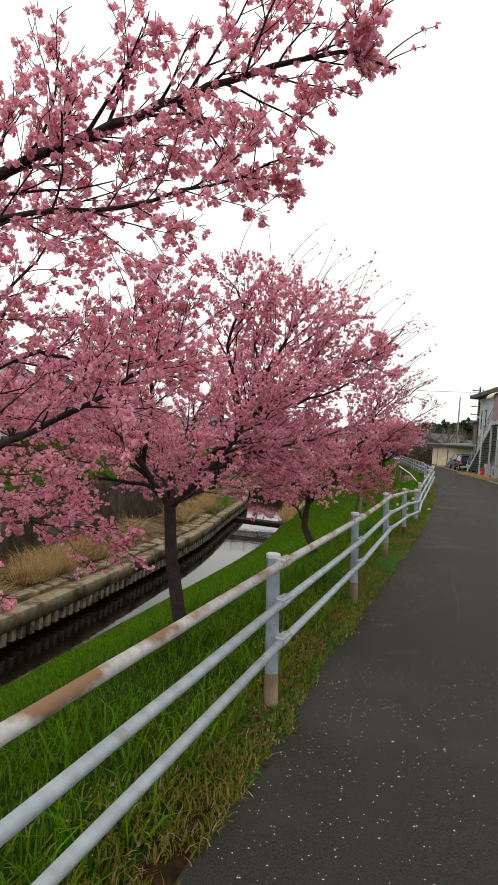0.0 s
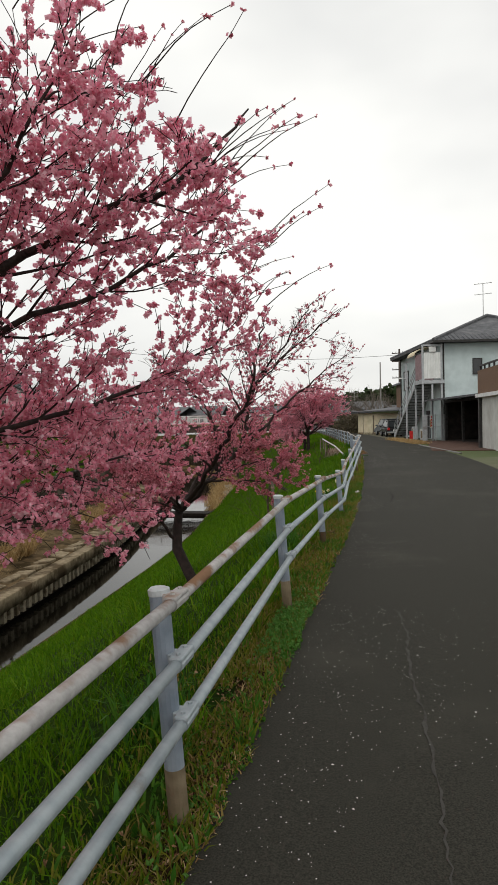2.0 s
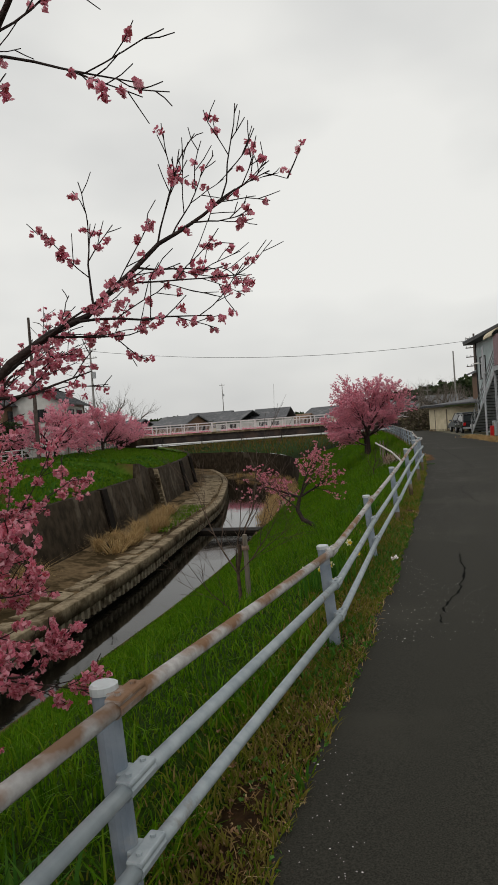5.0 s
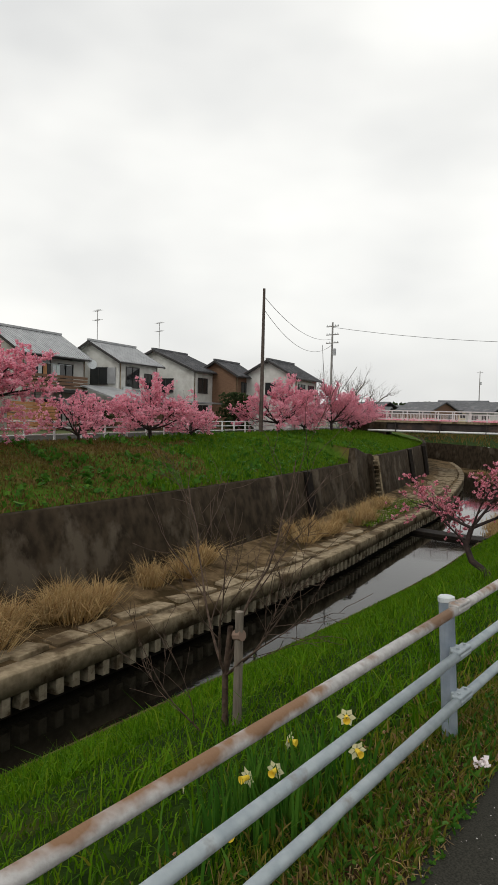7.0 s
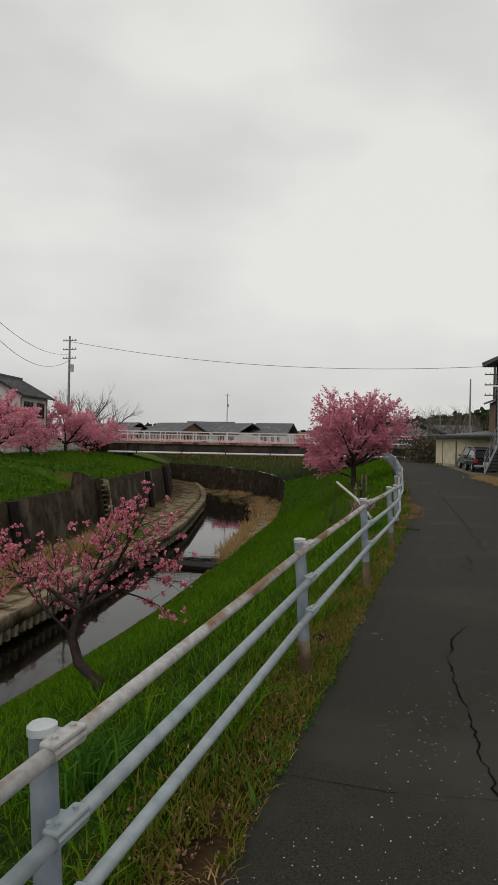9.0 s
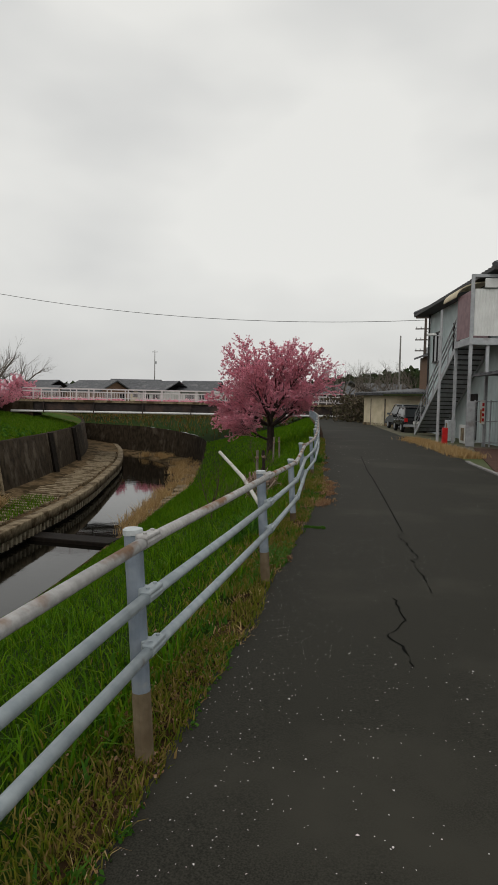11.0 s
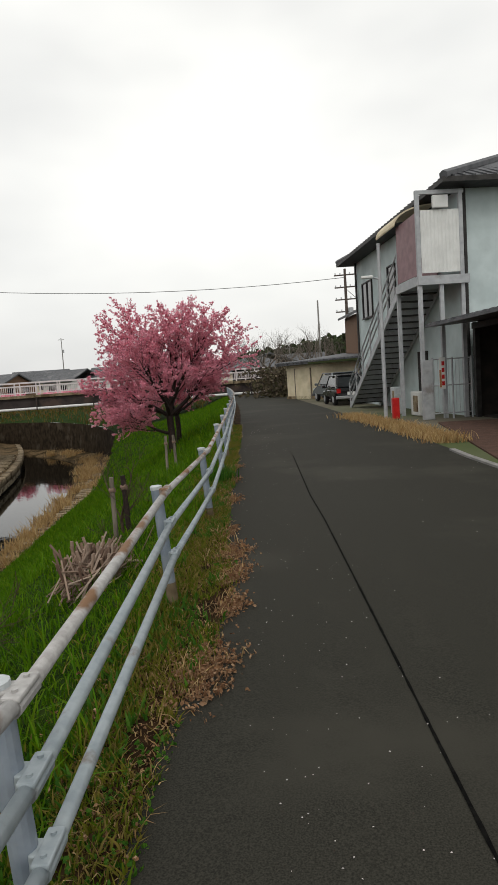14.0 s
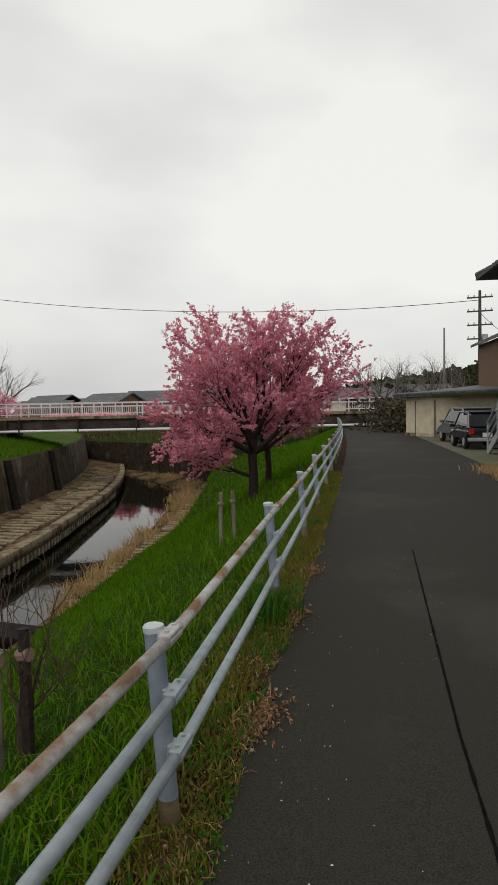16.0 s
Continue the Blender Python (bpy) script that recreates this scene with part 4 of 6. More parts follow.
# row across the river, along the white railing
for seed, (y, big, dens, wide) in enumerate([(19.0, 1.75, 11000, 1.25), (26.6, 0.85, 1500, 0.9), (32.4, 1.15, 4200, 1.6), (36.8, 0.8, 1600, 1.4), (50.5, 1.6, 8500, 1.5), (56.5, 1.0, 2600, 1.3), (64, 1.6, 8000, 1.5), (69.5, 1.3, 5000, 1.3), (9.5, 1.5, 5000, 1.2), (79, 1.3, 3600, 1.2)]):
    x = far_rail_x(y) + 1.7
    r = random.Random(seed)
    ways = [((math.cos(a) * wide, math.sin(a) * wide, r.uniform(0.35, 0.95)), 2.05 * big, 0.055 * big, 2) for a in (j * 0.9 + r.random() * 0.6 for j in range(7))]
    ways += [((0.1, 0, 1), 2.0 * big, 0.055 * big, 2), ((-0.3, 0.4, 1), 2.0 * big, 0.05 * big, 2)]
    cherry("cherry_tree", (x, y, -0.25), "pink cherry tree in bloom by the white railing" if dens > 1800 else "small sparse cherry tree by the white railing", 100 + seed, ways,
           [((0, 0, -0.3), 0.11 * big), ((0.03, 0.02, 0.5), 0.09 * big), ((0, 0.02, 0.75 * big), 0.085 * big)], bunches=dens, size=(0.04, 0.08), petals=PETAL_FAR, lift=0.18, templates=BUNCH_SMALL, group="cherry trees across the river", kids=(7, 5, 2))

# bare sapling tied to a short stake, further young trees and stakes on the bank
def stake_post(x, y, top, lean=(0.0, 0.0), radius=0.032, label="short weathered wooden stake in the grass", wood=None):
    px, py, pz = on_bank(x, y)
    st = thing("wooden_stake", pose(px, py, pz), label, "stake")
    part("stake", tubed([(0, 0, -0.3), (lean[0] * 0.5, lean[1] * 0.5, (top - pz) * 0.5), (lean[0], lean[1], top - pz)], [radius, radius * 0.97, radius * 0.9], 9), wood or STAKE, st)
    part("tie", tubed([(lean[0] * 0.8 - radius, lean[1] * 0.8, (top - pz) * 0.78), (lean[0] * 0.8 + radius, lean[1] * 0.8, (top - pz) * 0.8)], radius * 1.18, 9), BROWN_TWIG, st)
    return st


def bare_sapling(x, y, seed, size, label):
    cherry("bare_sapling", on_bank(x, y), label, seed, [((0.3, 0.1, 1), 0.8 * size, 0.012, 1), ((-0.5, 0.2, 0.9), 0.75 * size, 0.011, 1), ((0.1, -0.4, 0.9), 0.5 * size, 0.01, 1), ((0.6, 0.4, 0.5), 0.55 * size, 0.009, 1), ((-0.7, -0.4, 0.6), 0.5 * size, 0.008, 0), ((0.8, -0.2, 0.7), 0.5 * size, 0.008, 1)],
           [((0, 0, -0.2), 0.024), ((-0.03, 0.02, 0.17 * size), 0.021), ((0.02, 0.01, 0.35 * size), 0.018)], top=3, kids=(6, 4), bunches=0, lift=0.2, bark=BARK_BROWN)


stake_post(-2.03, 12.64, 0.26)
bare_sapling(-2.12, 12.62, 301, 2.0, "leafless young tree tied to a short stake")
stake_post(-3.56, 32.72, 0.41)
stake_post(-3.4, 32.78, 0.41, (-0.05, 0.05), 0.036, "dark leaning wooden stake in the grass", BARK)
bare_sapling(-3.5, 32.85, 305, 1.0, "leafless young tree between two stakes")
stake_post(-4.7, 38.95, 0.38, (0.02, 0))
stake_post(-4.52, 39.1, 0.38, (-0.03, 0))
bare_sapling(-3.3, 28.9, 311, 1.0, "thin leafless sapling on the bank")
lp = thing("leaning_pole", pose(0, 0, 0), "pale pole leaning across the grass bank", "pole")
part("pole", tubed([(-1.85, 27.15, bank_z(27.15, 0.3) - 0.1), (-2.5, 27.95, 0.36), (-3.16, 28.8, 0.66)], [0.03, 0.03, 0.027], 10), WHITE_PIPE, lp)

# ---------- buildings ----------


def window(parent, x, y, z, w, h, face, frame_mat=None, split=True):
    """A window on a wall: face 's' looks to -y, 'e' to +x, 'w' to -x. Frame proud, glass set back in it, a sill."""
    fm = frame_mat or TRIM
    m = {"s": Matrix.Translation((x, y, z)), "e": pose(x, y, z, 0, 0, 90), "w": pose(x, y, z, 0, 0, -90)}[face]
    bm = bmesh.new()
    for a in ((-w / 2 - 0.05, -w / 2, 0, h), (w / 2, w / 2 + 0.05, 0, h), (-w / 2 - 0.05, w / 2 + 0.05, -0.05, 0), (-w / 2 - 0.05, w / 2 + 0.05, h, h + 0.05)) + (((-0.025, 0.025, 0, h),) if split else ()):
        box(bm, a[0], a[1], -0.06, 0.03, a[2], a[3])
    fr = part("window", bm, fm, parent)
    fr.matrix_local = m
    part("pane", boxed(-w / 2, w / 2, -0.02, 0.02, 0, h), GLASS, fr)
    part("sill", boxed(-w / 2 - 0.08, w / 2 + 0.08, -0.11, -0.06, -0.08, -0.045), fm, fr)
    return fr


def gable_roof(parent, x0, x1, y0, y1, eave, apex, mat, over=0.45, thick=0.14, ribs=0):
    mid = (x0 + x1) / 2
    fall = (apex - eave) / ((x1 - x0) / 2)
    e = eave - fall * over
    out = [(x0 - over, e), (mid, apex), (x1 + over, e), (x1 + over, e + thick), (mid, apex + thick), (x0 - over, e + thick)]
    roof = part("roof", prism(bmesh.new(), out, "y", y0 - over, y1 + over), mat, parent)
    part("ridge", boxed(mid - 0.14, mid + 0.14, y0 - over - 0.03, y1 + over + 0.03, apex + thick - 0.03, apex + thick + 0.13), mat, roof)
    for yy in (y0 - over - 0.04, y1 + over + 0.01):
        part("bargeboard", prism(bmesh.new(), [(x0 - over, e - 0.08), (mid, apex - 0.08), (x1 + over, e - 0.08), (x1 + over, e + thick), (mid, apex + thick), (x0 - over, e + thick)], "y", yy, yy + 0.03), TRIM, roof)
    bm = bmesh.new()
    n = ribs or int((y1 - y0 + 2 * over) / 0.3)
    for k in range(n):
        yy = y0 - over + (k + 0.5) * (y1 - y0 + 2 * over) / n
        for s in (-1, 1):
            xe = x0 - over if s < 0 else x1 + over
            tube(bm, [(mid, yy, apex + thick + 0.01), (xe, yy, e + thick + 0.01)], 0.03, 4)
    part("tile_rib", bm, mat, roof)
    part("gutter", boxed(x1 + over, x1 + over + 0.1, y0 - over, y1 + over, e - 0.02, e + 0.07), TRIM, roof)
    return roof


def antenna(parent, x, y, z, h=2.2):
    bm = tubed([(x, y, z), (x, y, z + h)], 0.025, 6)
    for k, dz in enumerate((h, h * 0.7)):
        tube(bm, [(x - 0.55, y + 0.3, z + dz), (x + 0.55, y - 0.3, z + dz)], 0.018, 5)
        for j in range(5):
            px = -0.5 + j * 0.25
            tube(bm, [(x + px - 0.1, y - px * 0.55 - 0.22, z + dz), (x + px + 0.1, y - px * 0.55 + 0.22, z + dz)], 0.012, 4)
    return part("antenna", bm, POLE_CONC, parent)


def house(se, rz, w, l, eave, apex, wall, roof, label, windows=(), ant=False):
    """A two-storey house, ridge along its length; se is its south-east corner, x to the river, y along the street."""
    h = thing("house", pose(se[0], se[1], 0.12, 0, 0, rz), label, "house", "houses across the river")
    bm = prism(bmesh.new(), [(-w, -0.3), (0, -0.3), (0, eave), (-w / 2, apex), (-w, eave)], "y", 0, l)
    part("wall", bm, wall, h)
    gable_roof(h, -w, 0, 0, l, eave, apex, roof)
    for a in windows:
        window(h, *a)
    for px, py in ((0.05, 0.15), (0.05, l - 0.15)):
        part("downpipe", tubed([(px, py, 0), (px, py, eave - 0.2)], 0.04, 6), CONC, h)
    if ant:
        antenna(h, -w / 2, l * 0.12, apex + 0.1, 2.6)
    return h


h1 = house((-38.15, 20.8), 16, 8.0, 8.4, 6.0, 8.15, CREAM, TILE, "cream two-storey house with a grey tiled roof", [(-5.5, -0.01, 3.6, 1.4, 1.1, "s"), (-2.2, -0.01, 3.6, 1.4, 1.1, "s"), (0.01, 3, 3.6, 1.6, 1.2, "e"), (0.01, 6.5, 3.6, 1.6, 1.2, "e"), (0.01, 4, 0.4, 2.0, 1.8, "e")], True)
h2 = house((-41.6, 32.0), 16, 6.0, 6.6, 5.6, 7.4, PALE, METAL_ROOF, "off-white two-storey house with a brown balcony", [(-2.2, -0.01, 4.2, 0.75, 0.9, "s"), (-3.2, -0.01, 6.0, 0.35, 0.35, "s"), (-2.6, -0.01, 6.0, 0.35, 0.35, "s"), (0.01, 1.9, 3.3, 1.7, 1.8, "e"), (0.01, 4.4, 3.4, 1.5, 1.5, "e"), (0.01, 2.5, 0.3, 2.6, 1.9, "e")])
bal = part("balcony", boxed(0.02, 1.15, 0.2, 5.6, 2.75, 2.95), TRIM, h2)
bm = bmesh.new()
for z in (3.05, 3.3, 3.55, 3.8):
    box(bm, 1.1, 1.14, 0.2, 5.6, z, z + 0.19)
    box(bm, 0.03, 1.1, 0.2, 0.24, z, z + 0.19)
part("board", bm, BROWN, bal)
for py in (0.25, 2.9, 5.5):
    part("balcony_post", boxed(1.02, 1.1, py - 0.04, py + 0.04, 0, 2.75), TRIM, h2)
for k, (py, c) in enumerate(((1.0, CAP), (1.5, ORANGE_WOOD), (1.9, TRIM), (2.4, CAP), (2.8, PALE_BLUE))):
    part("laundry", boxed(0.75, 0.79, py - 0.17, py + 0.17, 3.75 + 0.05 * (k % 3), 4.75, bevel=0.01), c, h2)
part("drying_pole", tubed([(0.77, 0.3, 4.8), (0.77, 4.2, 4.8)], 0.02, 6), CAP, h2)
part("awning", boxed(0, 1.3, -0.1, 5.9, 5.25, 5.32), TRIM, h2)
dish = part("satellite_dish", bmesh.new(), CAP, h2)
dish.data = part("dish", tubed([(1.25, 5.9, 5.0), (1.33, 5.86, 5.02), (1.36, 5.84, 5.03)], [0.1, 0.34, 0.38], 14), CAP, h2).data
bpy.data.objects.remove(bpy.data.objects["dish"])
bf = thing("board_fence", pose(-38.6, 29.5, 0.1, 0, 0, 16), "orange-brown horizontal board fence before the house", "fence")
for k in range(8):
    part("board", boxed(-0.03, 0.03, 0, 4.6, 0.1 + k * 0.24, 0.31 + k * 0.24), ORANGE_WOOD, bf)
for py in (0.1, 2.3, 4.5):
    part("fence_post", boxed(-0.09, -0.031, py - 0.05, py + 0.05, -0.2, 2.1), BROWN, bf)
h3 = house((-42.5, 40.9), 16, 5.6, 5.4, 5.6, 7.1, PALE, METAL_ROOF, "white two-storey house with a pale metal roof", [(-2.0, -0.01, 3.7, 1.7, 1.3, "s"), (0.01, 1.8, 3.5, 1.7, 1.6, "e"), (0.01, 4.0, 3.5, 1.0, 1.2, "e")], True)
part("shutter_box", boxed(-1.05, -0.3, -0.14, -0.01, 3.7, 5.0), METAL_ROOF, h3)
part("air_conditioner", boxed(0.1, 0.4, 0.4, 1.2, 2.9, 3.5, bevel=0.02), CAP, h3)
h4 = house((-43.0, 49.5), 16, 8.5, 5.0, 5.4, 7.2, PALE, TILE, "off-white house with a dark tiled roof", [(0.01, 1.6, 3.4, 1.6, 1.3, "e"), (-3, -0.01, 3.4, 1.6, 1.2, "s"), (0.01, 1.6, 0.6, 1.8, 1.6, "e")], True)
house((-41.5, 53.5), 16, 4.2, 4.0, 5.2, 6.4, BROWN, TILE, "brown-clad house wing with a tiled roof", [(0.01, 1.8, 3.3, 1.4, 1.2, "e")])
house((-37.2, 57.0), 16, 5.5, 5.5, 5.1, 6.6, PALE, TILE, "pale house with a grey tiled roof behind blossom", [(0.01, 1.6, 3.2, 1.6, 1.2, "e"), (0.01, 4.0, 3.2, 1.4, 1.2, "e"), (-2.4, -0.01, 3.4, 1.2, 1.1, "s")])
house((-41, 4), 16, 8, 9, 5.6, 7.6, PALE, TILE, "off-white two-storey house with a tiled roof", [(0.01, 3, 3.4, 1.6, 1.3, "e"), (-3, -0.01, 3.4, 1.6, 1.2, "s")])
lt = thing("lean_to_shed", pose(-38.8, 38.2, 0.1, 0, 0, 16), "low garden shed with a pale sloping metal roof", "shed")
part("wall", boxed(-3.0, 0, 0, 7.5, -0.1, 2.2), BROWN, lt)
part("roof", prism(bmesh.new(), [(-3.3, 3.35), (0.5, 2.25), (0.5, 2.35), (-3.3, 3.45)], "y", -0.4, 8.0), METAL_ROOF, lt)
part("door", boxed(0.003, 0.04, 2, 3.6, 0, 1.9), TRIM, lt)
lt2 = thing("carport", pose(-37.4, 44.0, 0.1, 0, 0, 16), "flat pale carport roof on thin posts", "carport")
part("roof", boxed(-3.0, 0.2, 0, 5.5, 2.3, 2.42), METAL_ROOF, lt2)
for px, py in ((-2.8, 0.2), (0, 0.2), (-2.8, 5.3), (0, 5.3)):
    part("carport_post", boxed(px - 0.05, px + 0.05, py - 0.05, py + 0.05, -0.1, 2.3), CONC, lt2)
for bx, by, bh, bw in ((-37.0, 49.0, 3.2, 1.6), (-36.6, 25.0, 1.6, 1.3), (-39.3, 36.4, 2.2, 1.2)):
    sp = [(random.gauss(0, bw * 0.4), random.gauss(0, bw * 0.4), random.uniform(0.1, 1) * bh) for _ in range(420)]
    bush = thing("garden_bush", pose(bx, by, 0.1), "dark evergreen bush in a garden", "bush")
    scattered("leaves", sp, (0.12, 0.22), BUNCH_SMALL, EVERGREEN, bush)
    part("stem", tubed([(0, 0, -0.1), (0.03, 0, bh * 0.7)], 0.06, 6), BARK_FAR, bush)

# white railing along the far road
rail = thing("white_railing", pose(0, 0, 0), "white painted pipe railing along the road across the river", "railing")
spots = []
y = -6.0
while y < 71:
    spots.append(Vector((far_rail_x(y), y, 0.13)))
    y += 1.9
for p in spots:
    part("post", boxed(p.x - 0.045, p.x + 0.045, p.y - 0.045, p.y + 0.045, -0.1, 1.0, bevel=0.012), WHITE, rail)
for z in (0.95, 0.62, 0.3):
    part("rail", tubed([(p.x, p.y, p.z + z - 0.05) for p in spots], 0.032, 6), WHITE, rail)

# ---------- bridge ----------
br = thing("footbridge", pose(-36.9, 73.1, 0, 0, 0, 22.2), "long girder bridge with a pale pink railing", "bridge")
BL = 31.0
part("deck", boxed(-3, BL, -0.1, 4.0, 1.12, 1.35), CONC, br)
part("girder", boxed(0, BL - 1, 0.1, 0.35, 0.25, 1.12), GIRDER, br)
part("girder", boxed(0, BL - 1, 3.5, 3.75, 0.25, 1.12), GIRDER, br)
part("abutment", boxed(-4, 0, -0.3, 4.2, -3.5, 1.1), WALL_CONC, br)
part("abutment", boxed(BL - 1.5, BL + 4, -0.3, 4.2, -3.5, 1.1), WALL_CONC, br)
part("water_pipe", tubed([(-2, -0.35, 0.2), (BL + 1, -0.35, 0.2)], 0.11, 10), WHITE, br)
for k in range(7):
    part("pipe_bracket", boxed(1 + k * 4.7, 1.1 + k * 4.7, -0.48, 0.15, 0.05, 1.15), GIRDER, br)
for side in (0.0, 3.9):
    for k in range(18):
        part("rail_post", boxed(k * 1.75 - 0.05, k * 1.75 + 0.05, side - 0.05, side + 0.05, 1.35, 2.45), PINK_WHITE, br)
    for z in (2.4, 2.1, 1.5):
        part("rail", boxed(-1.0, BL, side - 0.04, side + 0.04, z, z + 0.08), PINK_WHITE, br)
    bm = bmesh.new()
    for k in range(int(BL / 0.16)):
        box(bm, k * 0.16, k * 0.16 + 0.025, side - 0.012, side + 0.012, 1.55, 2.12)
    tagged(part("baluster", bm, PINK_WHITE, br), kind="stuff")

# weir and far bend
wr = thing("weir", pose(0, 0, 0), "low dark concrete weir across the river", "weir")
part("sill", boxed(beam_front(47) - 0.2, water_near(47) + 0.3, 46.3, 47.6, -6.3, -5.42, bevel=0.05), DARK, wr)

# ---------- apartment house ----------
ap = thing("apartment_house", pose(2.8, 45.1, 0, 0, 0, 13.8), "pale two-storey apartment house with an outside steel stair", "house")
part("wall", boxed(0, 9.5, 0.0, 12, -0.3, 6.68), PALE_BLUE, ap)
part("roof", (lambda bm: ([bm.faces.new(f) for v in [[bm.verts.new(c) for c in ((-0.75, -0.75, 6.68), (10.2, -0.75, 6.68), (10.2, 12.75, 6.68), (-0.75, 12.75, 6.68), (4.7, 4.5, 9.0), (4.7, 7.5, 9.0))]] for f in ((v[0], v[1], v[4]), (v[1], v[2], v[5], v[4]), (v[2], v[3], v[5]), (v[3], v[0], v[4], v[5]), (v[3], v[2], v[1], v[0]))], bm)[1])(bmesh.new()), TILE, ap)
part("fascia", boxed(-0.78, 10.23, -0.78, 12.78, 6.55, 6.69), TRIM, ap)
bm = bmesh.new()
for k in range(36):
    a = k / 36
    yy = -0.75 + 13.5 * a
    t = min(1, (yy + 0.75) / 5.25, (12.75 - yy) / 5.25)
    tube(bm, [(-0.75, yy, 6.71), (-0.75 + 5.45 * t, yy, 6.71 + 2.13 * t)], 0.035, 4)
    xx = -0.75 + 10.95 * a
    t = min(1, (xx + 0.75) / 5.45, (10.2 - xx) / 5.45)
    tube(bm, [(xx, -0.75, 6.71), (xx, -0.75 + 5.25 * t, 6.71 + 2.13 * t)], 0.035, 4)
part("tile_rib", bm, TILE, ap)
bm = bmesh.new()
for a, b in (((-0.75, -0.75, 6.73), (4.7, 4.5, 9.05)), ((10.2, -0.75, 6.73), (4.7, 4.5, 9.05)), ((-0.75, 12.75, 6.73), (4.7, 7.5, 9.05)), ((4.7, 4.5, 9.05), (4.7, 7.5, 9.05))):
    tube(bm, [a, b], 0.13, 6)
part("hip_ridge", bm, TILE, ap)
antenna(ap, 4.4, 4.4, 8.8, 2.6)
window(ap, -0.01, 10.2, 3.9, 1.5, 1.5, "w")
window(ap, -0.01, 6.6, 3.6, 0.9, 1.9, "w", split=False)
window(ap, 2.4, -0.01, 4.5, 0.55, 0.95, "s", split=False)
window(ap, 6.5, -0.01, 4.2, 1.6, 1.2, "s")
part("door", boxed(-0.06, -0.004, 3.0, 3.9, 0.05, 2.05), TRIM, ap)
part("downpipe", tubed([(-0.08, 11.9, 0), (-0.08, 11.9, 6.7)], 0.05, 6), TRIM, ap)
part("downpipe", tubed([(0.1, -0.08, 0), (0.1, -0.08, 6.7)], 0.05, 6), TRIM, ap)
# landing and stair
LZ, SY0, SY1 = 4.05, 1.7, 8.8
stair = part("landing", boxed(-1.4, -0.01, -0.35, SY0, LZ - 0.12, LZ), STAIR_GREY, ap, "grey steel landing")
part("edge_beam", boxed(-1.45, 0.06, -0.42, -0.352, LZ - 0.22, LZ + 0.03), STAIR_GREY, stair)
part("edge_beam", boxed(-1.46, -1.402, -0.35, SY0, LZ - 0.22, LZ + 0.03), STAIR_GREY, stair)
for px, py, top in ((-1.38, -0.3, 6.45), (-0.12, -0.3, 6.45), (-1.38, SY0 - 0.05, LZ), (-0.75, -0.3, LZ)):
    part("column", boxed(px - 0.055, px + 0.055, py - 0.055, py + 0.055, -0.1, top), STAIR_GREY, stair)
part("top_beam", boxed(-1.43, -0.02, -0.34, -0.25, 6.35, 6.46), STAIR_GREY, stair)
bm = bmesh.new()
for k in range(22):
    x0 = -1.3 + k * 0.054
    bm.verts.new((x0, -0.3 - (0.03 if k % 2 else 0.012), 0))
face = [v.co.copy() for v in bm.verts]
bm.free()
part("wind_screen", prism(bmesh.new(), [(v.x, v.y) for v in face] + [(v.x, v.y + 0.008) for v in reversed(face)], "y", 0, 1), SHEET_WHITE, ap, "white corrugated wind screen").matrix_local = Matrix(((1, 0, 0, 0), (0, 0, 1, 0), (0, 1.75, 0, LZ + 0.12), (0, 0, 0, 1)))
part("side_screen", boxed(-1.37, -1.34, -0.2, SY0, LZ + 0.1, LZ + 1.85), MAUVE, ap, "mauve sheet side screen")
part("meter_box", boxed(-0.95, -0.5, -0.42, -0.3, LZ + 1.9, LZ + 2.25, bevel=0.02), SHEET_WHITE, ap)
bm = bmesh.new()
arc = [(-1.55 + 1.3 * (1 - math.cos(math.pi / 2 * k / 8)), LZ + 1.85 + 0.6 * math.sin(math.pi / 2 * k / 8)) for k in range(9)]
prism(bm, arc + [(x + 0.02, z - 0.04) for x, z in reversed(arc)], "y", SY0 - 0.4, SY0 + 1.6)
part("canopy", bm, CREAM, ap, "curved cream canopy")
steps = 20
for k in range(steps):
    yy = SY0 + (SY1 - SY0) * (k + 0.5) / steps
    z = LZ - LZ * (k + 1) / (steps + 1)
    part("tread", boxed(-1.3, -0.1, yy - 0.16, yy + 0.16, z - 0.04, z), TRIM, stair)
    part("riser", boxed(-1.3, -0.1, yy - 0.165, yy - 0.15, z, z + LZ / (steps + 1) - 0.04), STAIR_GREY, stair)
for px in (-1.38, -0.1):
    part("stringer", prism(bmesh.new(), [(SY0, LZ - 0.28), (SY0, LZ), (SY1 + 0.1, 0.12), (SY1 + 0.1, -0.15)], "x", px, px + 0.06), STAIR_GREY, stair)
for dz in (0.45, 0.75, 1.05):
    part("handrail", tubed([(-1.37, SY0, LZ + dz), (-1.37, SY1, dz)], 0.028, 6), STAIR_GREY, stair)
for k in range(7):
    a = k / 6
    yy, z = SY0 + (SY1 - SY0) * a, LZ * (1 - a)
    part("baluster", boxed(-1.395, -1.345, yy - 0.025, yy + 0.025, z - 0.1, z + 1.07), STAIR_GREY, stair)
part("stair_screen", prism(bmesh.new(), [(SY0, LZ + 0.15), (SY0, LZ + 2.0), (SY1 - 1, 1.9), (SY1, 0.8), (SY1, 0.1)], "x", -0.09, -0.06), MAUVE, ap, "mauve sheet along the stair")
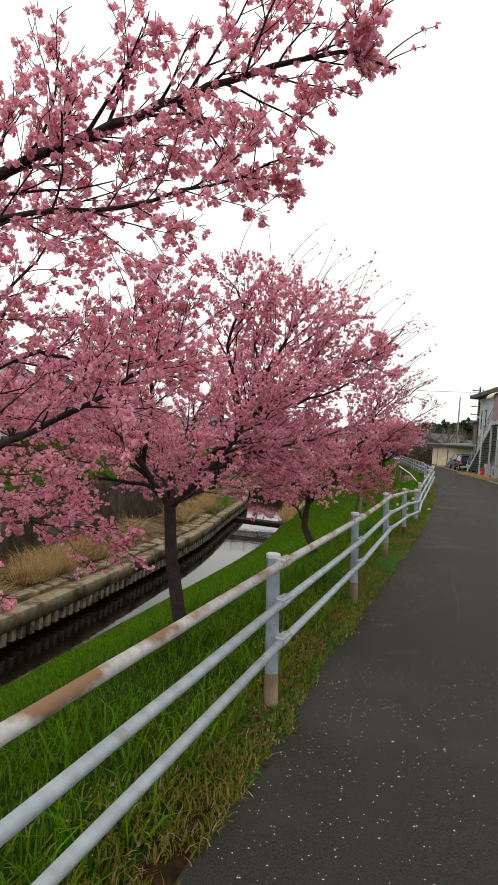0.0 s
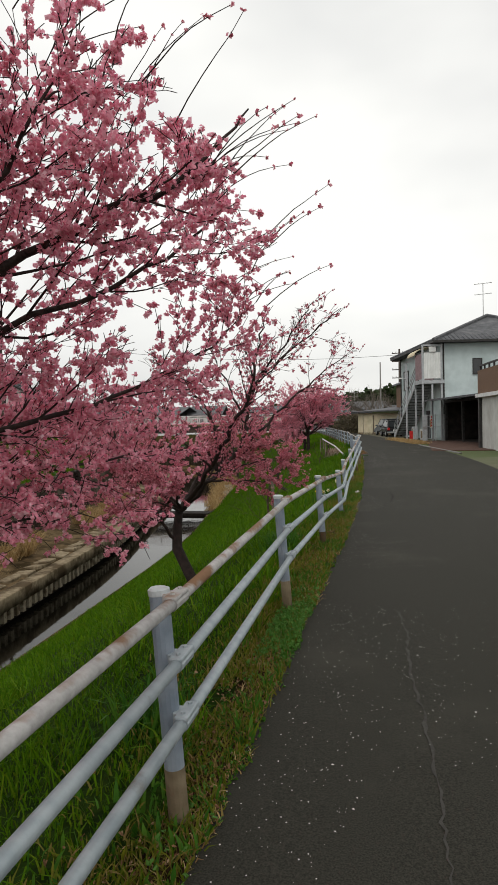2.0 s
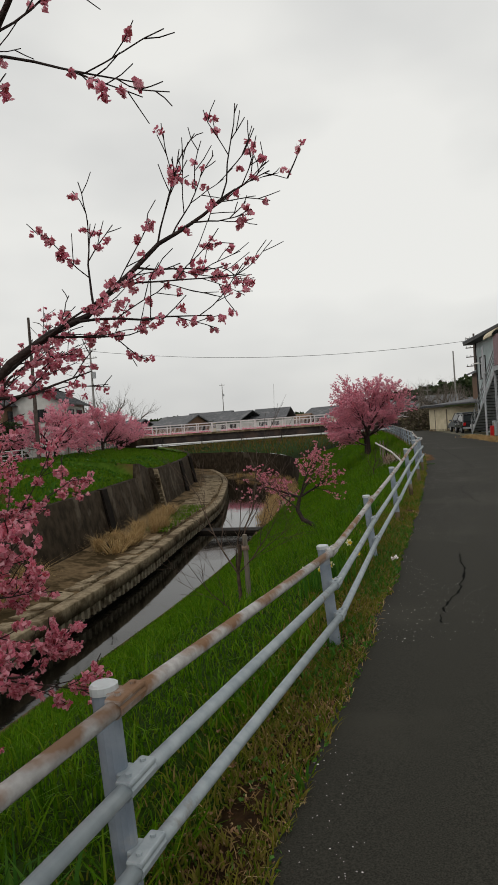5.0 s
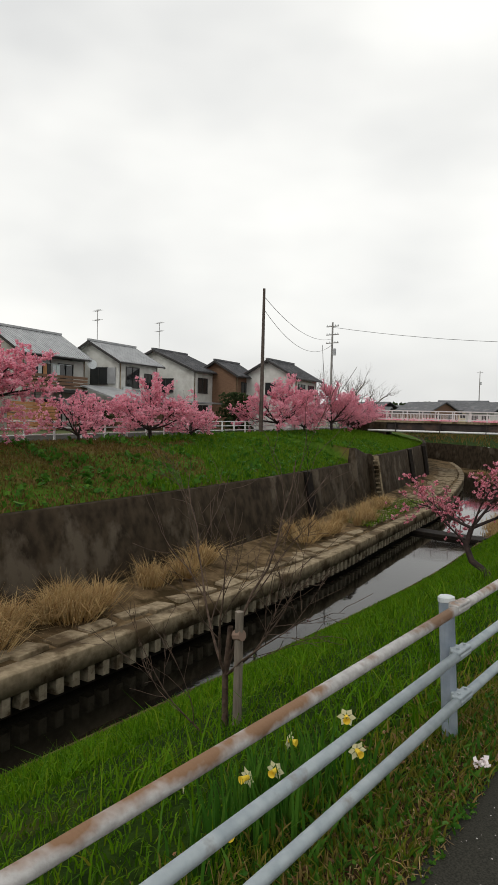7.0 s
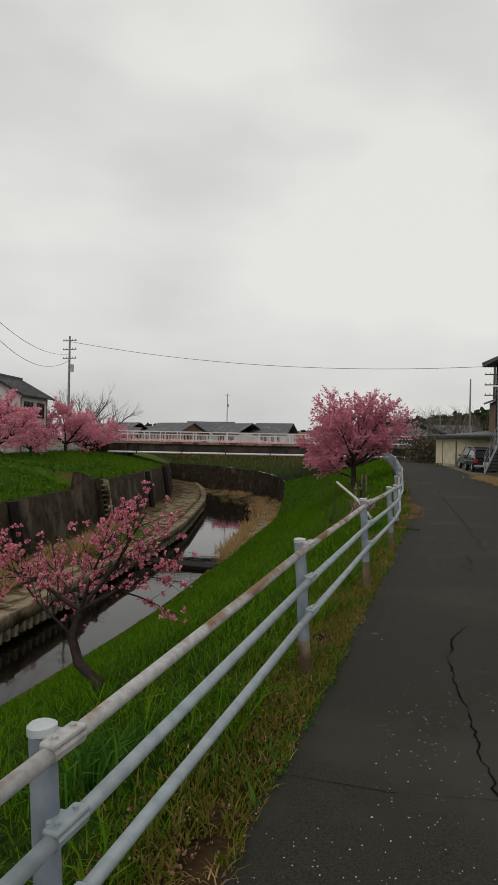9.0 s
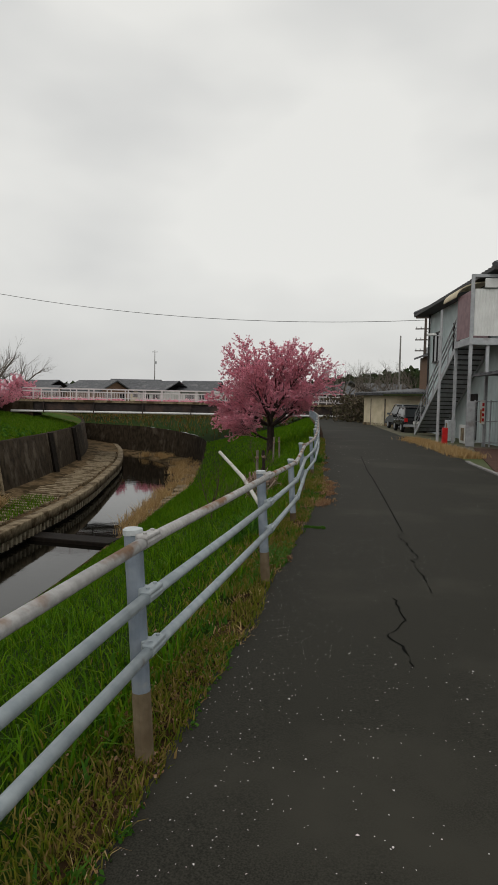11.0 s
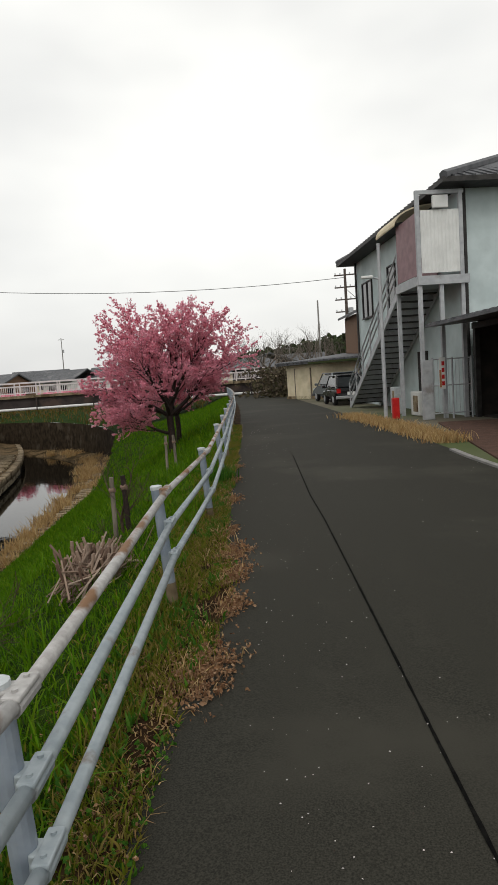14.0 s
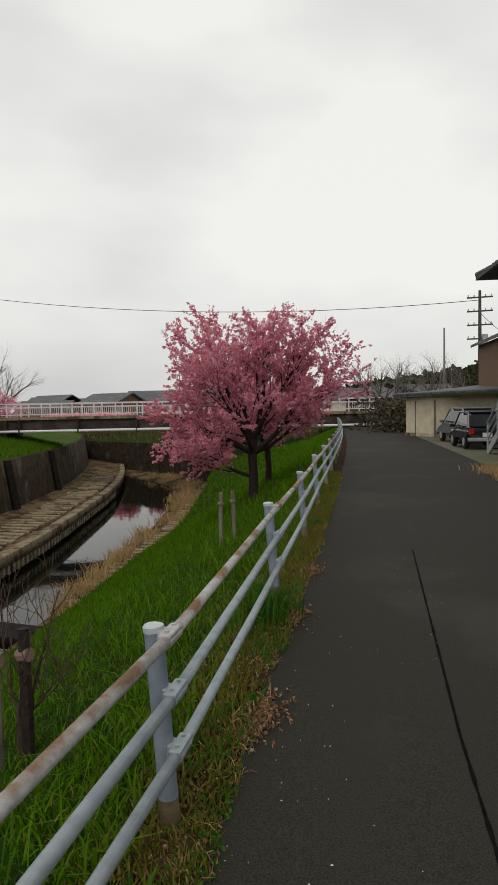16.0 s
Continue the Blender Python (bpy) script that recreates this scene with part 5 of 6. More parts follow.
# gate, board and boxes under the landing
gate = thing("wire_gate", pose(2.8, 45.1, 0, 0, 0, 13.8), "grey wire gate with a small notice under the landing", "gate")
for px in (-1.2, -0.62, -0.05):
    part("gate_post", tubed([(px, -0.55, -0.1), (px, -0.55, 1.75)], 0.03, 8), STAIR_GREY, gate)
for z in (0.15, 0.95, 1.7):
    part("gate_bar", tubed([(-1.2, -0.55, z), (-0.05, -0.55, z)], 0.018, 6), STAIR_GREY, gate)
for k in range(11):
    part("wire", tubed([(-1.15 + k * 0.105, -0.55, 0.15), (-1.15 + k * 0.105, -0.55, 1.7)], 0.006, 4), STAIR_GREY, gate)
note = part("notice", boxed(-1.02, -0.84, -0.6, -0.585, 0.85, 1.75), SHEET_WHITE, gate, "white notice with red and orange marks")
part("mark", boxed(-1.02, -0.96, -0.605, -0.6, 0.9, 1.4), ORANGE_WOOD, note)
for k in range(4):
    part("mark", boxed(-0.95, -0.87, -0.605, -0.6, 0.95 + k * 0.19, 1.07 + k * 0.19), RED, note)
part("panel", boxed(-1.5, -1.22, -0.6, -0.52, 0, 1.7), STAIR_GREY, gate)
for nm, x0, y0, w, h, mt in (("air_conditioner", -0.95, 1.0, 0.75, 0.75, SHEET_WHITE), ("storage_box", -1.2, 2.6, 0.5, 0.9, CAP)):
    bx = thing(nm, pose(2.8, 45.1, 0, 0, 0, 13.8) @ Matrix.Translation((x0, y0, 0)), "pale grey metal box below the stair", "box")
    part("case", boxed(-0.15, 0.2, 0, w, 0, h, bevel=0.02), mt, bx)
    part("grille", boxed(-0.16, -0.151, 0.08, w - 0.25, 0.12, h - 0.12), CONC, bx)
# open shed along the lane; walls, board and floor near-black to paint its inner shade
sh = thing("open_shed", pose(2.8, 45.1, 0, 0, 0, 13.8), "open wooden shed with a corrugated roof and interior shade painted near-black", "shed")
bm = bmesh.new()
for k in range(60):
    yy = -11.5 + k * 0.185
    prism(bm, [(-1.3, 2.68 + (0.05 if k % 2 else 0)), (5.5, 3.1 + (0.05 if k % 2 else 0)), (5.5, 3.04), (-1.3, 2.62)], "y", yy, yy + 0.185)
part("roof", bm, TILE, sh, "dark grey corrugated roof")
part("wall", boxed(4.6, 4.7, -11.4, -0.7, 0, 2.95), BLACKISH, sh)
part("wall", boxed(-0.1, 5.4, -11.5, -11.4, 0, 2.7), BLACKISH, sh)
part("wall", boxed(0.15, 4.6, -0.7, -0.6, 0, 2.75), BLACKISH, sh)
for py in (-11.3, -7.7, -4.2, -0.72):
    part("shed_post", boxed(-0.02, 0.12, py - 0.07, py + 0.07, -0.1, 2.68), TRIM, sh)
part("beam", boxed(-0.03, 0.13, -11.4, -0.6, 2.5, 2.66), TRIM, sh)
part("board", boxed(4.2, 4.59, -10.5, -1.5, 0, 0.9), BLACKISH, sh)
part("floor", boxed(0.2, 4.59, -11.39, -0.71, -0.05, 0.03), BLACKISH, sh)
b2 = thing("roadside_building", pose(4.95, 26.5, 0, 0, 0, 8), "white flat-roofed building with a brown upper band", "building")
part("wall", boxed(0, 6, 0, 6.0, -0.2, 2.45), PALE, b2)
part("upper_band", boxed(-0.15, 6.1, -0.15, 6.1, 2.62, 3.75), BROWN, b2)
part("ledge", boxed(-0.25, 6.15, -0.25, 6.2, 2.45, 2.62), WHITE, b2)
part("corner_post", boxed(-0.14, 0.02, 5.9, 6.12, -0.1, 3.7), TRIM, b2)
part("parapet_rail", boxed(-0.1, 6, -0.1, 0.0, 3.95, 4.02), TRIM, b2)
part("parapet_rail", boxed(-0.1, 0.0, -0.1, 6.1, 3.95, 4.02), TRIM, b2)
for k in range(8):
    part("parapet_post", boxed(-0.09, -0.01, k * 0.85, k * 0.85 + 0.06, 3.75, 3.95), TRIM, b2)
# cream storage building and what stands by it
cs = thing("cream_shed", pose(-4.7, 67.2, 0, 0, 0, -50), "low cream storage building with a tiled edge", "shed")
part("wall", boxed(0, 8.2, 0, 5, -0.2, 2.15), CREAM, cs)
part("roof", boxed(-0.5, 8.6, -0.5, 5.3, 2.15, 2.3), TILE, cs)
part("roof", prism(bmesh.new(), [(0, 2.3), (5, 2.3), (5, 2.8), (1, 2.45)], "x", -0.3, 8.4), TILE, cs)
for k in range(28):
    part("eave_tile", tubed([(-0.4 + k * 0.32, -0.56, 2.28), (-0.4 + k * 0.32, 0.2, 2.36)], 0.07, 6), TILE, cs)
part("shutter_door", boxed(1.0, 2.6, -0.05, -0.004, 0, 1.85), CREAM, cs)
part("door_frame", boxed(0.93, 0.998, -0.07, -0.004, 0, 1.92), STAKE, cs)
part("door_frame", boxed(2.602, 2.67, -0.07, -0.004, 0, 1.92), STAKE, cs)
part("side_board", boxed(-0.06, -0.004, 0.2, 4.8, 0, 2.1), BROWN, cs)
part("plinth", boxed(-0.05, 8.25, -0.05, -0.004, -0.1, 0.18), CONC, cs)
part("green_gutter", boxed(4.0, 8.8, -1.2, -0.52, 2.1, 2.22), EVERGREEN, cs)
bh = thing("brown_house", pose(2.2, 62.5, 0, 0, 0, 12), "brown house wall behind the apartment house", "house")
part("wall", prism(bmesh.new(), [(-1.6, -0.1), (5, -0.1), (5, 5.2), (1.5, 6.2), (-1.6, 5.0)], "y", 0, 7), BROWN, bh)
part("roof", prism(bmesh.new(), [(-2.0, 4.9), (1.5, 6.25), (5.4, 5.1), (5.4, 5.25), (1.5, 6.4), (-2.0, 5.05)], "y", -0.3, 7.3), TILE, bh)


# ---------- vehicles ----------
def wheel(car, x, y, r=0.29):
    w = part("wheel", tubed([(x - 0.09, y, r), (x - 0.06, y, r), (x + 0.06, y, r), (x + 0.09, y, r)], [r * 0.86, r, r, r * 0.86], 18), RUBBER, car)
    part("rim", tubed([(x - 0.1, y, r), (x + 0.1, y, r)], r * 0.58, 12), METAL_ROOF, w)


def car(m, label, paint_mat, length, width, height, hatch):
    """A car, nose to +y. hatch: share of the roof's height taken at the tail."""
    c = thing("parked_car", m, label, "car")
    l, w, h = length, width, height
    belt = h * 0.58
    bm = bmesh.new()
    prism(bm, [(-l / 2, 0.28), (-l / 2 - 0.02, belt * 0.75), (-l / 2 + 0.06, belt), (l * 0.22, belt), (l * 0.42, belt * 0.86), (l / 2, belt * 0.66), (l / 2, 0.26)], "x", -w / 2, w / 2)
    bmesh.ops.bevel(bm, geom=bm.edges[:], offset=0.13, segments=3, affect="EDGES")
    part("body", bm, paint_mat, c)
    bm = bmesh.new()
    base = [(-l / 2 + 0.08, belt - 0.03), (-l / 2 + 0.08 + hatch, h), (l * 0.08, h), (l * 0.26, belt - 0.03)]
    lo = [bm.verts.new((s * (w / 2 - 0.05), y, z)) for s in (-1, 1) for y, z in base]
    for v in lo:
        if v.co.z > belt:
            v.co.x *= 0.84
    a, b = lo[:4], lo[4:]
    bm.faces.new(a)
    bm.faces.new(b[::-1])
    for j in range(4):
        bm.faces.new((a[j], b[j], b[(j + 1) % 4], a[(j + 1) % 4]))
    bmesh.ops.bevel(bm, geom=bm.edges[:], offset=0.1, segments=3, affect="EDGES")
    part("cabin_glass", bm, GLASS, c)
    part("roof", boxed(-w * 0.4, w * 0.4, -l / 2 + 0.1 + hatch, l * 0.08, h - 0.02, h + 0.03, bevel=0.02), paint_mat, c)
    for s in (-1, 1):
        for y in (-l * 0.31, l * 0.31):
            wheel(c, s * (w / 2 - 0.1), y)
        part("tail_light", boxed(s * (w / 2 - 0.16) - 0.09, s * (w / 2 - 0.16) + 0.09, -l / 2 - 0.035, -l / 2 + 0.05, belt * 0.72, belt * 0.98, bevel=0.01), TAIL, c)
        part("headlight", boxed(s * (w / 2 - 0.22) - 0.13, s * (w / 2 - 0.22) + 0.13, l / 2 - 0.06, l / 2 + 0.015, belt * 0.66, belt * 0.82, bevel=0.01), CAP, c)
        part("pillar", tubed([(s * (w / 2 - 0.06), -l / 2 + 0.1, belt), (s * (w / 2 - 0.06) * 0.85, -l / 2 + 0.1 + hatch, h)], 0.04, 6), paint_mat, c)
        part("pillar", tubed([(s * (w / 2 - 0.06), l * 0.25, belt), (s * (w / 2 - 0.06) * 0.85, l * 0.08, h)], 0.03, 6), paint_mat, c)
        part("mirror", boxed(s * (w / 2 + 0.08) - 0.08, s * (w / 2 + 0.08) + 0.08, l * 0.18, l * 0.22, belt, belt + 0.13, bevel=0.02), paint_mat, c)
    part("bumper", boxed(-w / 2 + 0.02, w / 2 - 0.02, -l / 2 - 0.07, -l / 2 + 0.02, 0.3, 0.44, bevel=0.03), METAL_ROOF if paint_mat is CAR_BLACK else paint_mat, c)
    part("bumper", boxed(-w / 2 + 0.02, w / 2 - 0.02, l / 2 - 0.02, l / 2 + 0.06, 0.28, 0.44, bevel=0.03), paint_mat, c)
    part("number_plate", boxed(-0.17, 0.17, -l / 2 - 0.085, -l / 2 - 0.072, 0.46, 0.62), PLATE, c)
    return c


car(pose(-1.0, 56.6, 0, 0, 0, 14), "small black car with a chrome bumper parked by the house", CAR_BLACK, 3.1, 1.42, 1.36, 0.3)
car(pose(-1.35, 60.4, 0, 0, 0, 20), "silver hatchback parked by the cream shed", SILVER, 3.9, 1.68, 1.5, 0.55)
car(pose(-32.2, 16.0, 0.14, 0, 0, 190), "white car parked across the river", CAR_WHITE, 4.3, 1.75, 1.5, 0.6)
car(pose(-33.4, 21.0, 0.14, 0, 0, 190), "white van parked across the river", CAR_WHITE, 3.5, 1.5, 1.8, 0.2)

# red extinguisher cabinet, lamp post, dry grass kerb
rc = thing("extinguisher_cabinet", pose(0.72, 44.75, 0, 0, 0, 10), "red fire extinguisher cabinet beside a lamp post", "cabinet")
part("case", boxed(-0.1, 0.1, -0.1, 0.1, 0.03, 0.66, bevel=0.02), RED, rc)
part("door", boxed(-0.085, 0.085, -0.12, -0.102, 0.06, 0.63), RED, rc)
part("foot", boxed(-0.085, 0.085, -0.08, 0.08, -0.05, 0.03), TRIM, rc)
lamp = thing("street_lamp", pose(0.45, 45.2, 0), "grey steel lamp post beside the outside stair", "lamp")
part("pole", tubed([(0, 0, -0.2), (0, 0, 2.0), (0, 0, 5.25)], [0.062, 0.06, 0.05], 12), STAIR_GREY, lamp)
arm = part("arm", tubed([(0, 0, 4.2), (-0.25, -0.1, 4.28)], 0.025, 8), STAIR_GREY, lamp)
part("lamp_head", boxed(-0.55, -0.2, -0.2, -0.06, 4.24, 4.32, bevel=0.02), SHEET_WHITE, lamp)
tagged(part("kerb", (lambda bm: (box(bm, 1.7, 5.0, 30.0, 43.0, -0.06, 0.02), bm)[1])(bmesh.new()), BRICK_EARTH), "bare red earth strip before the shed", "ground", kind="structure")

kerb = bmesh.new()
for (x0, y0), (x1, y1) in zip([(1.15, 37.0), (1.27, 36.0), (1.49, 34.73), (1.85, 32.6), (2.3, 30.2)], [(1.27, 36.0), (1.49, 34.73), (1.85, 32.6), (2.3, 30.2), (2.75, 27.6)]):
    ends = [kerb.verts.new((x + dx, y, z)) for x, y in ((x0, y0), (x1, y1)) for dx, z in ((0.0, -0.02), (0.0, 0.035), (0.1, 0.035), (0.1, -0.02))]
    for k in range(3):
        kerb.faces.new((ends[k], ends[k + 1], ends[k + 5], ends[k + 4]))
tagged(part("trim_kerb", kerb, POLE_CONC), "low pale concrete edge along the lane", "kerb", kind="structure")

# ---------- poles and cables ----------


def utility_pole(x, y, h, label, mat, arms=3, z0=0.0):
    p = thing("utility_pole", pose(x, y, z0), label, "pole")
    part("pole", tubed([(0, 0, -0.3), (0, 0, h * 0.5), (0, 0, h)], [0.17, 0.14, 0.1], 10), mat, p)
    for k in range(arms):
        z = h - 0.5 - k * 1.0
        part("crossarm", boxed(-0.9, 0.9, -0.05, 0.05, z - 0.05, z + 0.05), mat, p)
        for dx in (-0.8, -0.4, 0.4, 0.8):
            part("insulator", tubed([(dx, 0, z + 0.05), (dx, 0, z + 0.2)], 0.045, 6), CAP, p)
    if arms:
        part("transformer", tubed([(0.35, 0, h - 4.0), (0.35, 0, h - 3.2)], 0.22, 10), STAIR_GREY, p)
    return p


utility_pole(-33.25, 47.9, 11.5, "tall bare concrete pole across the river", POLE_DARK, 0)
utility_pole(-45.5, 74.3, 13.0, "concrete utility pole with crossarms", POLE_CONC, 3)
utility_pole(-0.7, 80.6, 10.0, "dark utility pole with four crossarms", POLE_DARK, 4)
utility_pole(-4.8, 117.8, 11.7, "plain thin utility pole", POLE_CONC, 0)
utility_pole(-78, 193, 15.8, "tall lamp pole in the distance", POLE_CONC, 1)
utility_pole(-14, 170, 9, "distant grey utility pole", POLE_CONC, 2)
utility_pole(-30, 175, 9, "distant grey utility pole", POLE_CONC, 2)


def cable(name, a, b, sag, label, r=0.02):
    a, b = Vector(a), Vector(b)
    pts = [a.lerp(b, k / 16) - Vector((0, 0, sag * 4 * (k / 16) * (1 - k / 16))) for k in range(17)]
    c = thing(name, pose(0, 0, 0), label, "cable")
    part("wire", tubed(pts, r, 4), CABLE, c)


cable("overhead_cable", (-45.5, 74.3, 12.4), (-0.7, 80.6, 9.3), 1.3, "black cable strung over the river", 0.028)
cable("overhead_cable", (-45.5, 74.3, 11.0), (-33.25, 47.9, 10.9), 1.2, "thin black cable between two poles")
cable("overhead_cable", (-45.5, 74.3, 10.3), (-33.25, 47.9, 9.9), 1.9, "thin black cable between two poles")
cable("overhead_cable", (-45.5, 74.3, 9.0), (-36, 62, 5.0), 0.8, "thin black house cable")
cable("overhead_cable", (-0.7, 80.6, 8.4), (5, 110, 9), 0.8, "thin black cable behind the lane")

# ---------- distance ----------
for k in range(16):
    r = random.Random(500 + k)
    x, y = -92 + k * 6.6, r.uniform(125, 175)
    w, l, e = r.uniform(7, 9), r.uniform(8, 12), r.uniform(2.2, 3.4)
    d = thing("distant_house", pose(x, y, 0, 0, 0, r.uniform(60, 115)), "distant low house with a grey roof", "house", "distant houses")
    mid = e + r.uniform(1.2, 2.0)
    part("wall", prism(bmesh.new(), [(-w / 2, -0.2), (w / 2, -0.2), (w / 2, e), (0, mid), (-w / 2, e)], "y", 0, l), r.choice((PALE, CREAM, BROWN, BROWN)), d)
    part("roof", prism(bmesh.new(), [(-w / 2 - 0.5, e - 0.25), (0, mid), (w / 2 + 0.5, e - 0.25), (w / 2 + 0.5, e), (0, mid + 0.25), (-w / 2 - 0.5, e)], "y", -0.5, l + 0.5), r.choice((TILE, TILE, TILE, BROWN)), d)
    for j in (-1, 1):
        part("window", boxed(j * w * 0.22 - 0.8, j * w * 0.22 + 0.8, -0.06, -0.01, e * 0.45, e * 0.45 + 1.2), GLASS, d)
wv = []
for k in range(9000):
    a = random.random()
    x = -160 + 330 * a
    top = 6 + 5 * noise.noise((x * 0.02, 1.0, 0)) + 9 * math.exp(-((x - 10) / 45) ** 2)
    wv.append((x + random.gauss(0, 1), 262 + random.gauss(0, 5), max(0.3, random.random() ** 0.7 * top)))
fw = thing("distant_woods", pose(0, 0, 0), "low dark wooded hill in the distance", "woods", kind="stuff")
tagged(scattered("foliage", wv, (0.9, 1.8), BUNCH_SMALL, EVERGREEN, fw), kind="stuff")
for k, (x, y, s) in enumerate(((-9.5, 79.5, 1.5), (-7.2, 76.0, 1.3), (-11.5, 86, 1.7), (-6.0, 84, 1.6), (-52, 86, 2.4), (-56, 80, 2.2), (-47, 84, 2.0), (-3.2, 80, 1.4))):
    cherry("bare_tree", (x + (2.5 if x > -20 else 0), y, 0), "leafless grey-brown tree in late winter", 400 + k,
           [((math.cos(a), math.sin(a), 0.8), 2.2 * s, 0.06 * s, 1) for a in (0.3, 1.6, 2.8, 4.0, 5.2)], [((0, 0, -0.2), 0.13 * s), ((0.05, 0, 1.1 * s), 0.1 * s)], top=4, kids=(7, 5, 3), bunches=0, lift=0.3, bark=BARK_FAR)
hv = [(random.gauss(-5.6, 1.5), random.uniform(71, 92), random.random() ** 1.3 * 2.2) for _ in range(2600)]
hd = thing("hedge", pose(0, 0, 0), "tangled brown winter hedge behind a low fence", "hedge", kind="stuff")
tagged(scattered("twigs", [(x + (80 - y) * 0.12, y, z) for x, y, z in hv], (0.1, 0.2), BUNCH_SMALL, HEDGE, hd), kind="stuff")
wf = thing("garden_fence", pose(0, 0, 0), "old wooden garden fence beside the lane", "fence")
for k in range(16):
    y = 69 + k * 1.2
    x = road_right(y) + 0.5
    part("fence_post", tubed([(x, y, -0.1), (x, y, 1.1)], 0.045, 6), STAKE, wf)
for z in (0.45, 0.95):
    part("fence_rail", tubed([(road_right(69 + k * 1.2) + 0.5, 69 + k * 1.2, z) for k in range(16)], 0.03, 5), STAKE, wf)
barn = thing("distant_shed", pose(-11, 101, 0, 0, 0, 15), "open shed with a grey roof at the lane's end, its shade painted on a solid box", "shed")
# solid near-black box in place of the shaded open inside
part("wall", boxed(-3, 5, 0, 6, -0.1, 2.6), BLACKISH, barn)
part("roof", prism(bmesh.new(), [(-3.6, 2.5), (1, 4.2), (5.6, 2.5), (5.6, 2.7), (1, 4.4), (-3.6, 2.7)], "y", -0.6, 6.5), TILE, barn)
for k in range(5):
    part("white_post", boxed(-3 + k * 1.6, -2.88 + k * 1.6, -0.9, -0.8, -0.1, 1.0), WHITE, barn)

for k, (x, y, w) in enumerate(((-52, 108, 14), (-38, 112, 12), (-26, 116, 12))):
    row = thing("distant_cherry_row", pose(x, y, 0.1), "distant row of pink cherry trees beyond the bridge", "trees", "distant cherry rows", "stuff")
    tagged(scattered("blossom", [(random.uniform(-w / 2, w / 2), random.gauss(0, 1), 0.3 + 1.2 * random.random() * (0.75 + 0.25 * math.sin(j))) for j in range(1600)], (0.13, 0.26), BUNCH_SMALL, PETAL_FAR, row), kind="stuff")

# low roofs beyond the bridge
for k in range(16):
    x, y = -88 + k * 5.2 + random.uniform(-1.5, 1.5), 150 + random.uniform(-14, 30)
    w, d, h = random.uniform(6, 10), random.uniform(5, 8), random.uniform(2.6, 4.2)
    hs = thing("distant_house", pose(x, y, 0, 0, 0, random.uniform(-25, 25)), "small distant house with a dark tiled roof", "house", "distant houses beyond the bridge")
    part("wall", boxed(-w / 2, w / 2, -d / 2, d / 2, -0.2, h), (PALE, CREAM, BROWN, PALE)[k % 4], hs)
    part("roof", prism(bmesh.new(), [(-d / 2 - 0.6, h - 0.1), (0, h + d * 0.27), (d / 2 + 0.6, h - 0.1), (d / 2 + 0.6, h + 0.08), (0, h + d * 0.27 + 0.2), (-d / 2 - 0.6, h + 0.08)], "x", -w / 2 - 0.5, w / 2 + 0.5), TILE, hs)
    part("window", boxed(-w * 0.3, -w * 0.05, -d / 2 - 0.04, -d / 2 - 0.004, h - 1.7, h - 0.7), GLASS, hs)
    part("window", boxed(w * 0.08, w * 0.32, -d / 2 - 0.04, -d / 2 - 0.004, h - 1.7, h - 0.7), GLASS, hs)

# ---------- river works, piece by piece ----------
pile_mesh = None
y = 4.0
while y < 78:
    x = beam_front(y)
    if pile_mesh is None:
        bm = prism(bmesh.new(), [(-0.3, -0.16), (-0.02, -0.115), (-0.02, 0.115), (-0.3, 0.16)], "y", 0, 1)
        for v in bm.verts:
            v.co = Vector((v.co.x, v.co.z, -4.99 - 0.42 * v.co.y))
        ob = part("sheet_pile", bm, PILE, revet)
        pile_mesh = ob.data
    else:
        ob = new("sheet_pile", pile_mesh)
        ob.parent = revet
    ob.location = (x, y, 0.06 * noise.noise((y * 3, 0, 0)))
    ob.rotation_euler = (0, 0, math.atan2(beam_front(y - 0.5) - beam_front(y + 0.5), 1.0))
    y += 0.5
# stepped slabs on the ledges
slab = None
ledge = bpy.data.objects["far_ledge"]
near = bpy.data.objects["near_ledge"]
for k in range(58):
    y = 40.5 + k * 0.75
    if slab is None:
        ob = part("concrete_slab", boxed(-1.25, 1.25, -0.2, 0.2, -0.05, 0.07, bevel=0.02), CONC, ledge)
        slab = ob.data
    else:
        ob = new("concrete_slab", slab)
        ob.parent = ledge
    f = beam_front(y) - 0.75
    ob.location = (f - 1.3 - 0.25 * random.random(), y, -4.4)
    ob.rotation_euler = (0, 0.05, math.atan2(beam_front(y - 0.5) - beam_front(y + 0.5), 1.0) + random.gauss(0, 0.03))
step = None
for k in range(44):
    y = 50 + k * 0.7
    if step is None:
        ob = part("concrete_step", boxed(-0.75, 0.75, -0.19, 0.19, -0.06, 0.06, bevel=0.02), CONC, near)
        step = ob.data
    else:
        ob = new("concrete_step", step)
        ob.parent = near
    ob.location = (water_near(y) + ledge_near(y) * 0.55 + 0.25, y, -5.33 + 0.06 * min(1, k / 10))
    ob.rotation_euler = (0, 0, math.atan2(water_near(y - 0.5) - water_near(y + 0.5), 1.0))
# broken slabs along the nearer ledge
for k in range(26):
    y = 9 + k * 1.2 + random.random() * 0.5
    w = random.uniform(0.35, 0.8)
    ob = part("concrete_slab", boxed(-w * 0.5, w * 0.5, -0.5, 0.5, -0.1, 0.05, bevel=0.03), CONC, ledge)
    ob.location = (beam_front(y) - 0.95 - 0.2 * random.random(), y, -4.47)
    ob.rotation_euler = (random.gauss(0, 0.04), random.gauss(0, 0.06), random.gauss(0.1, 0.12))
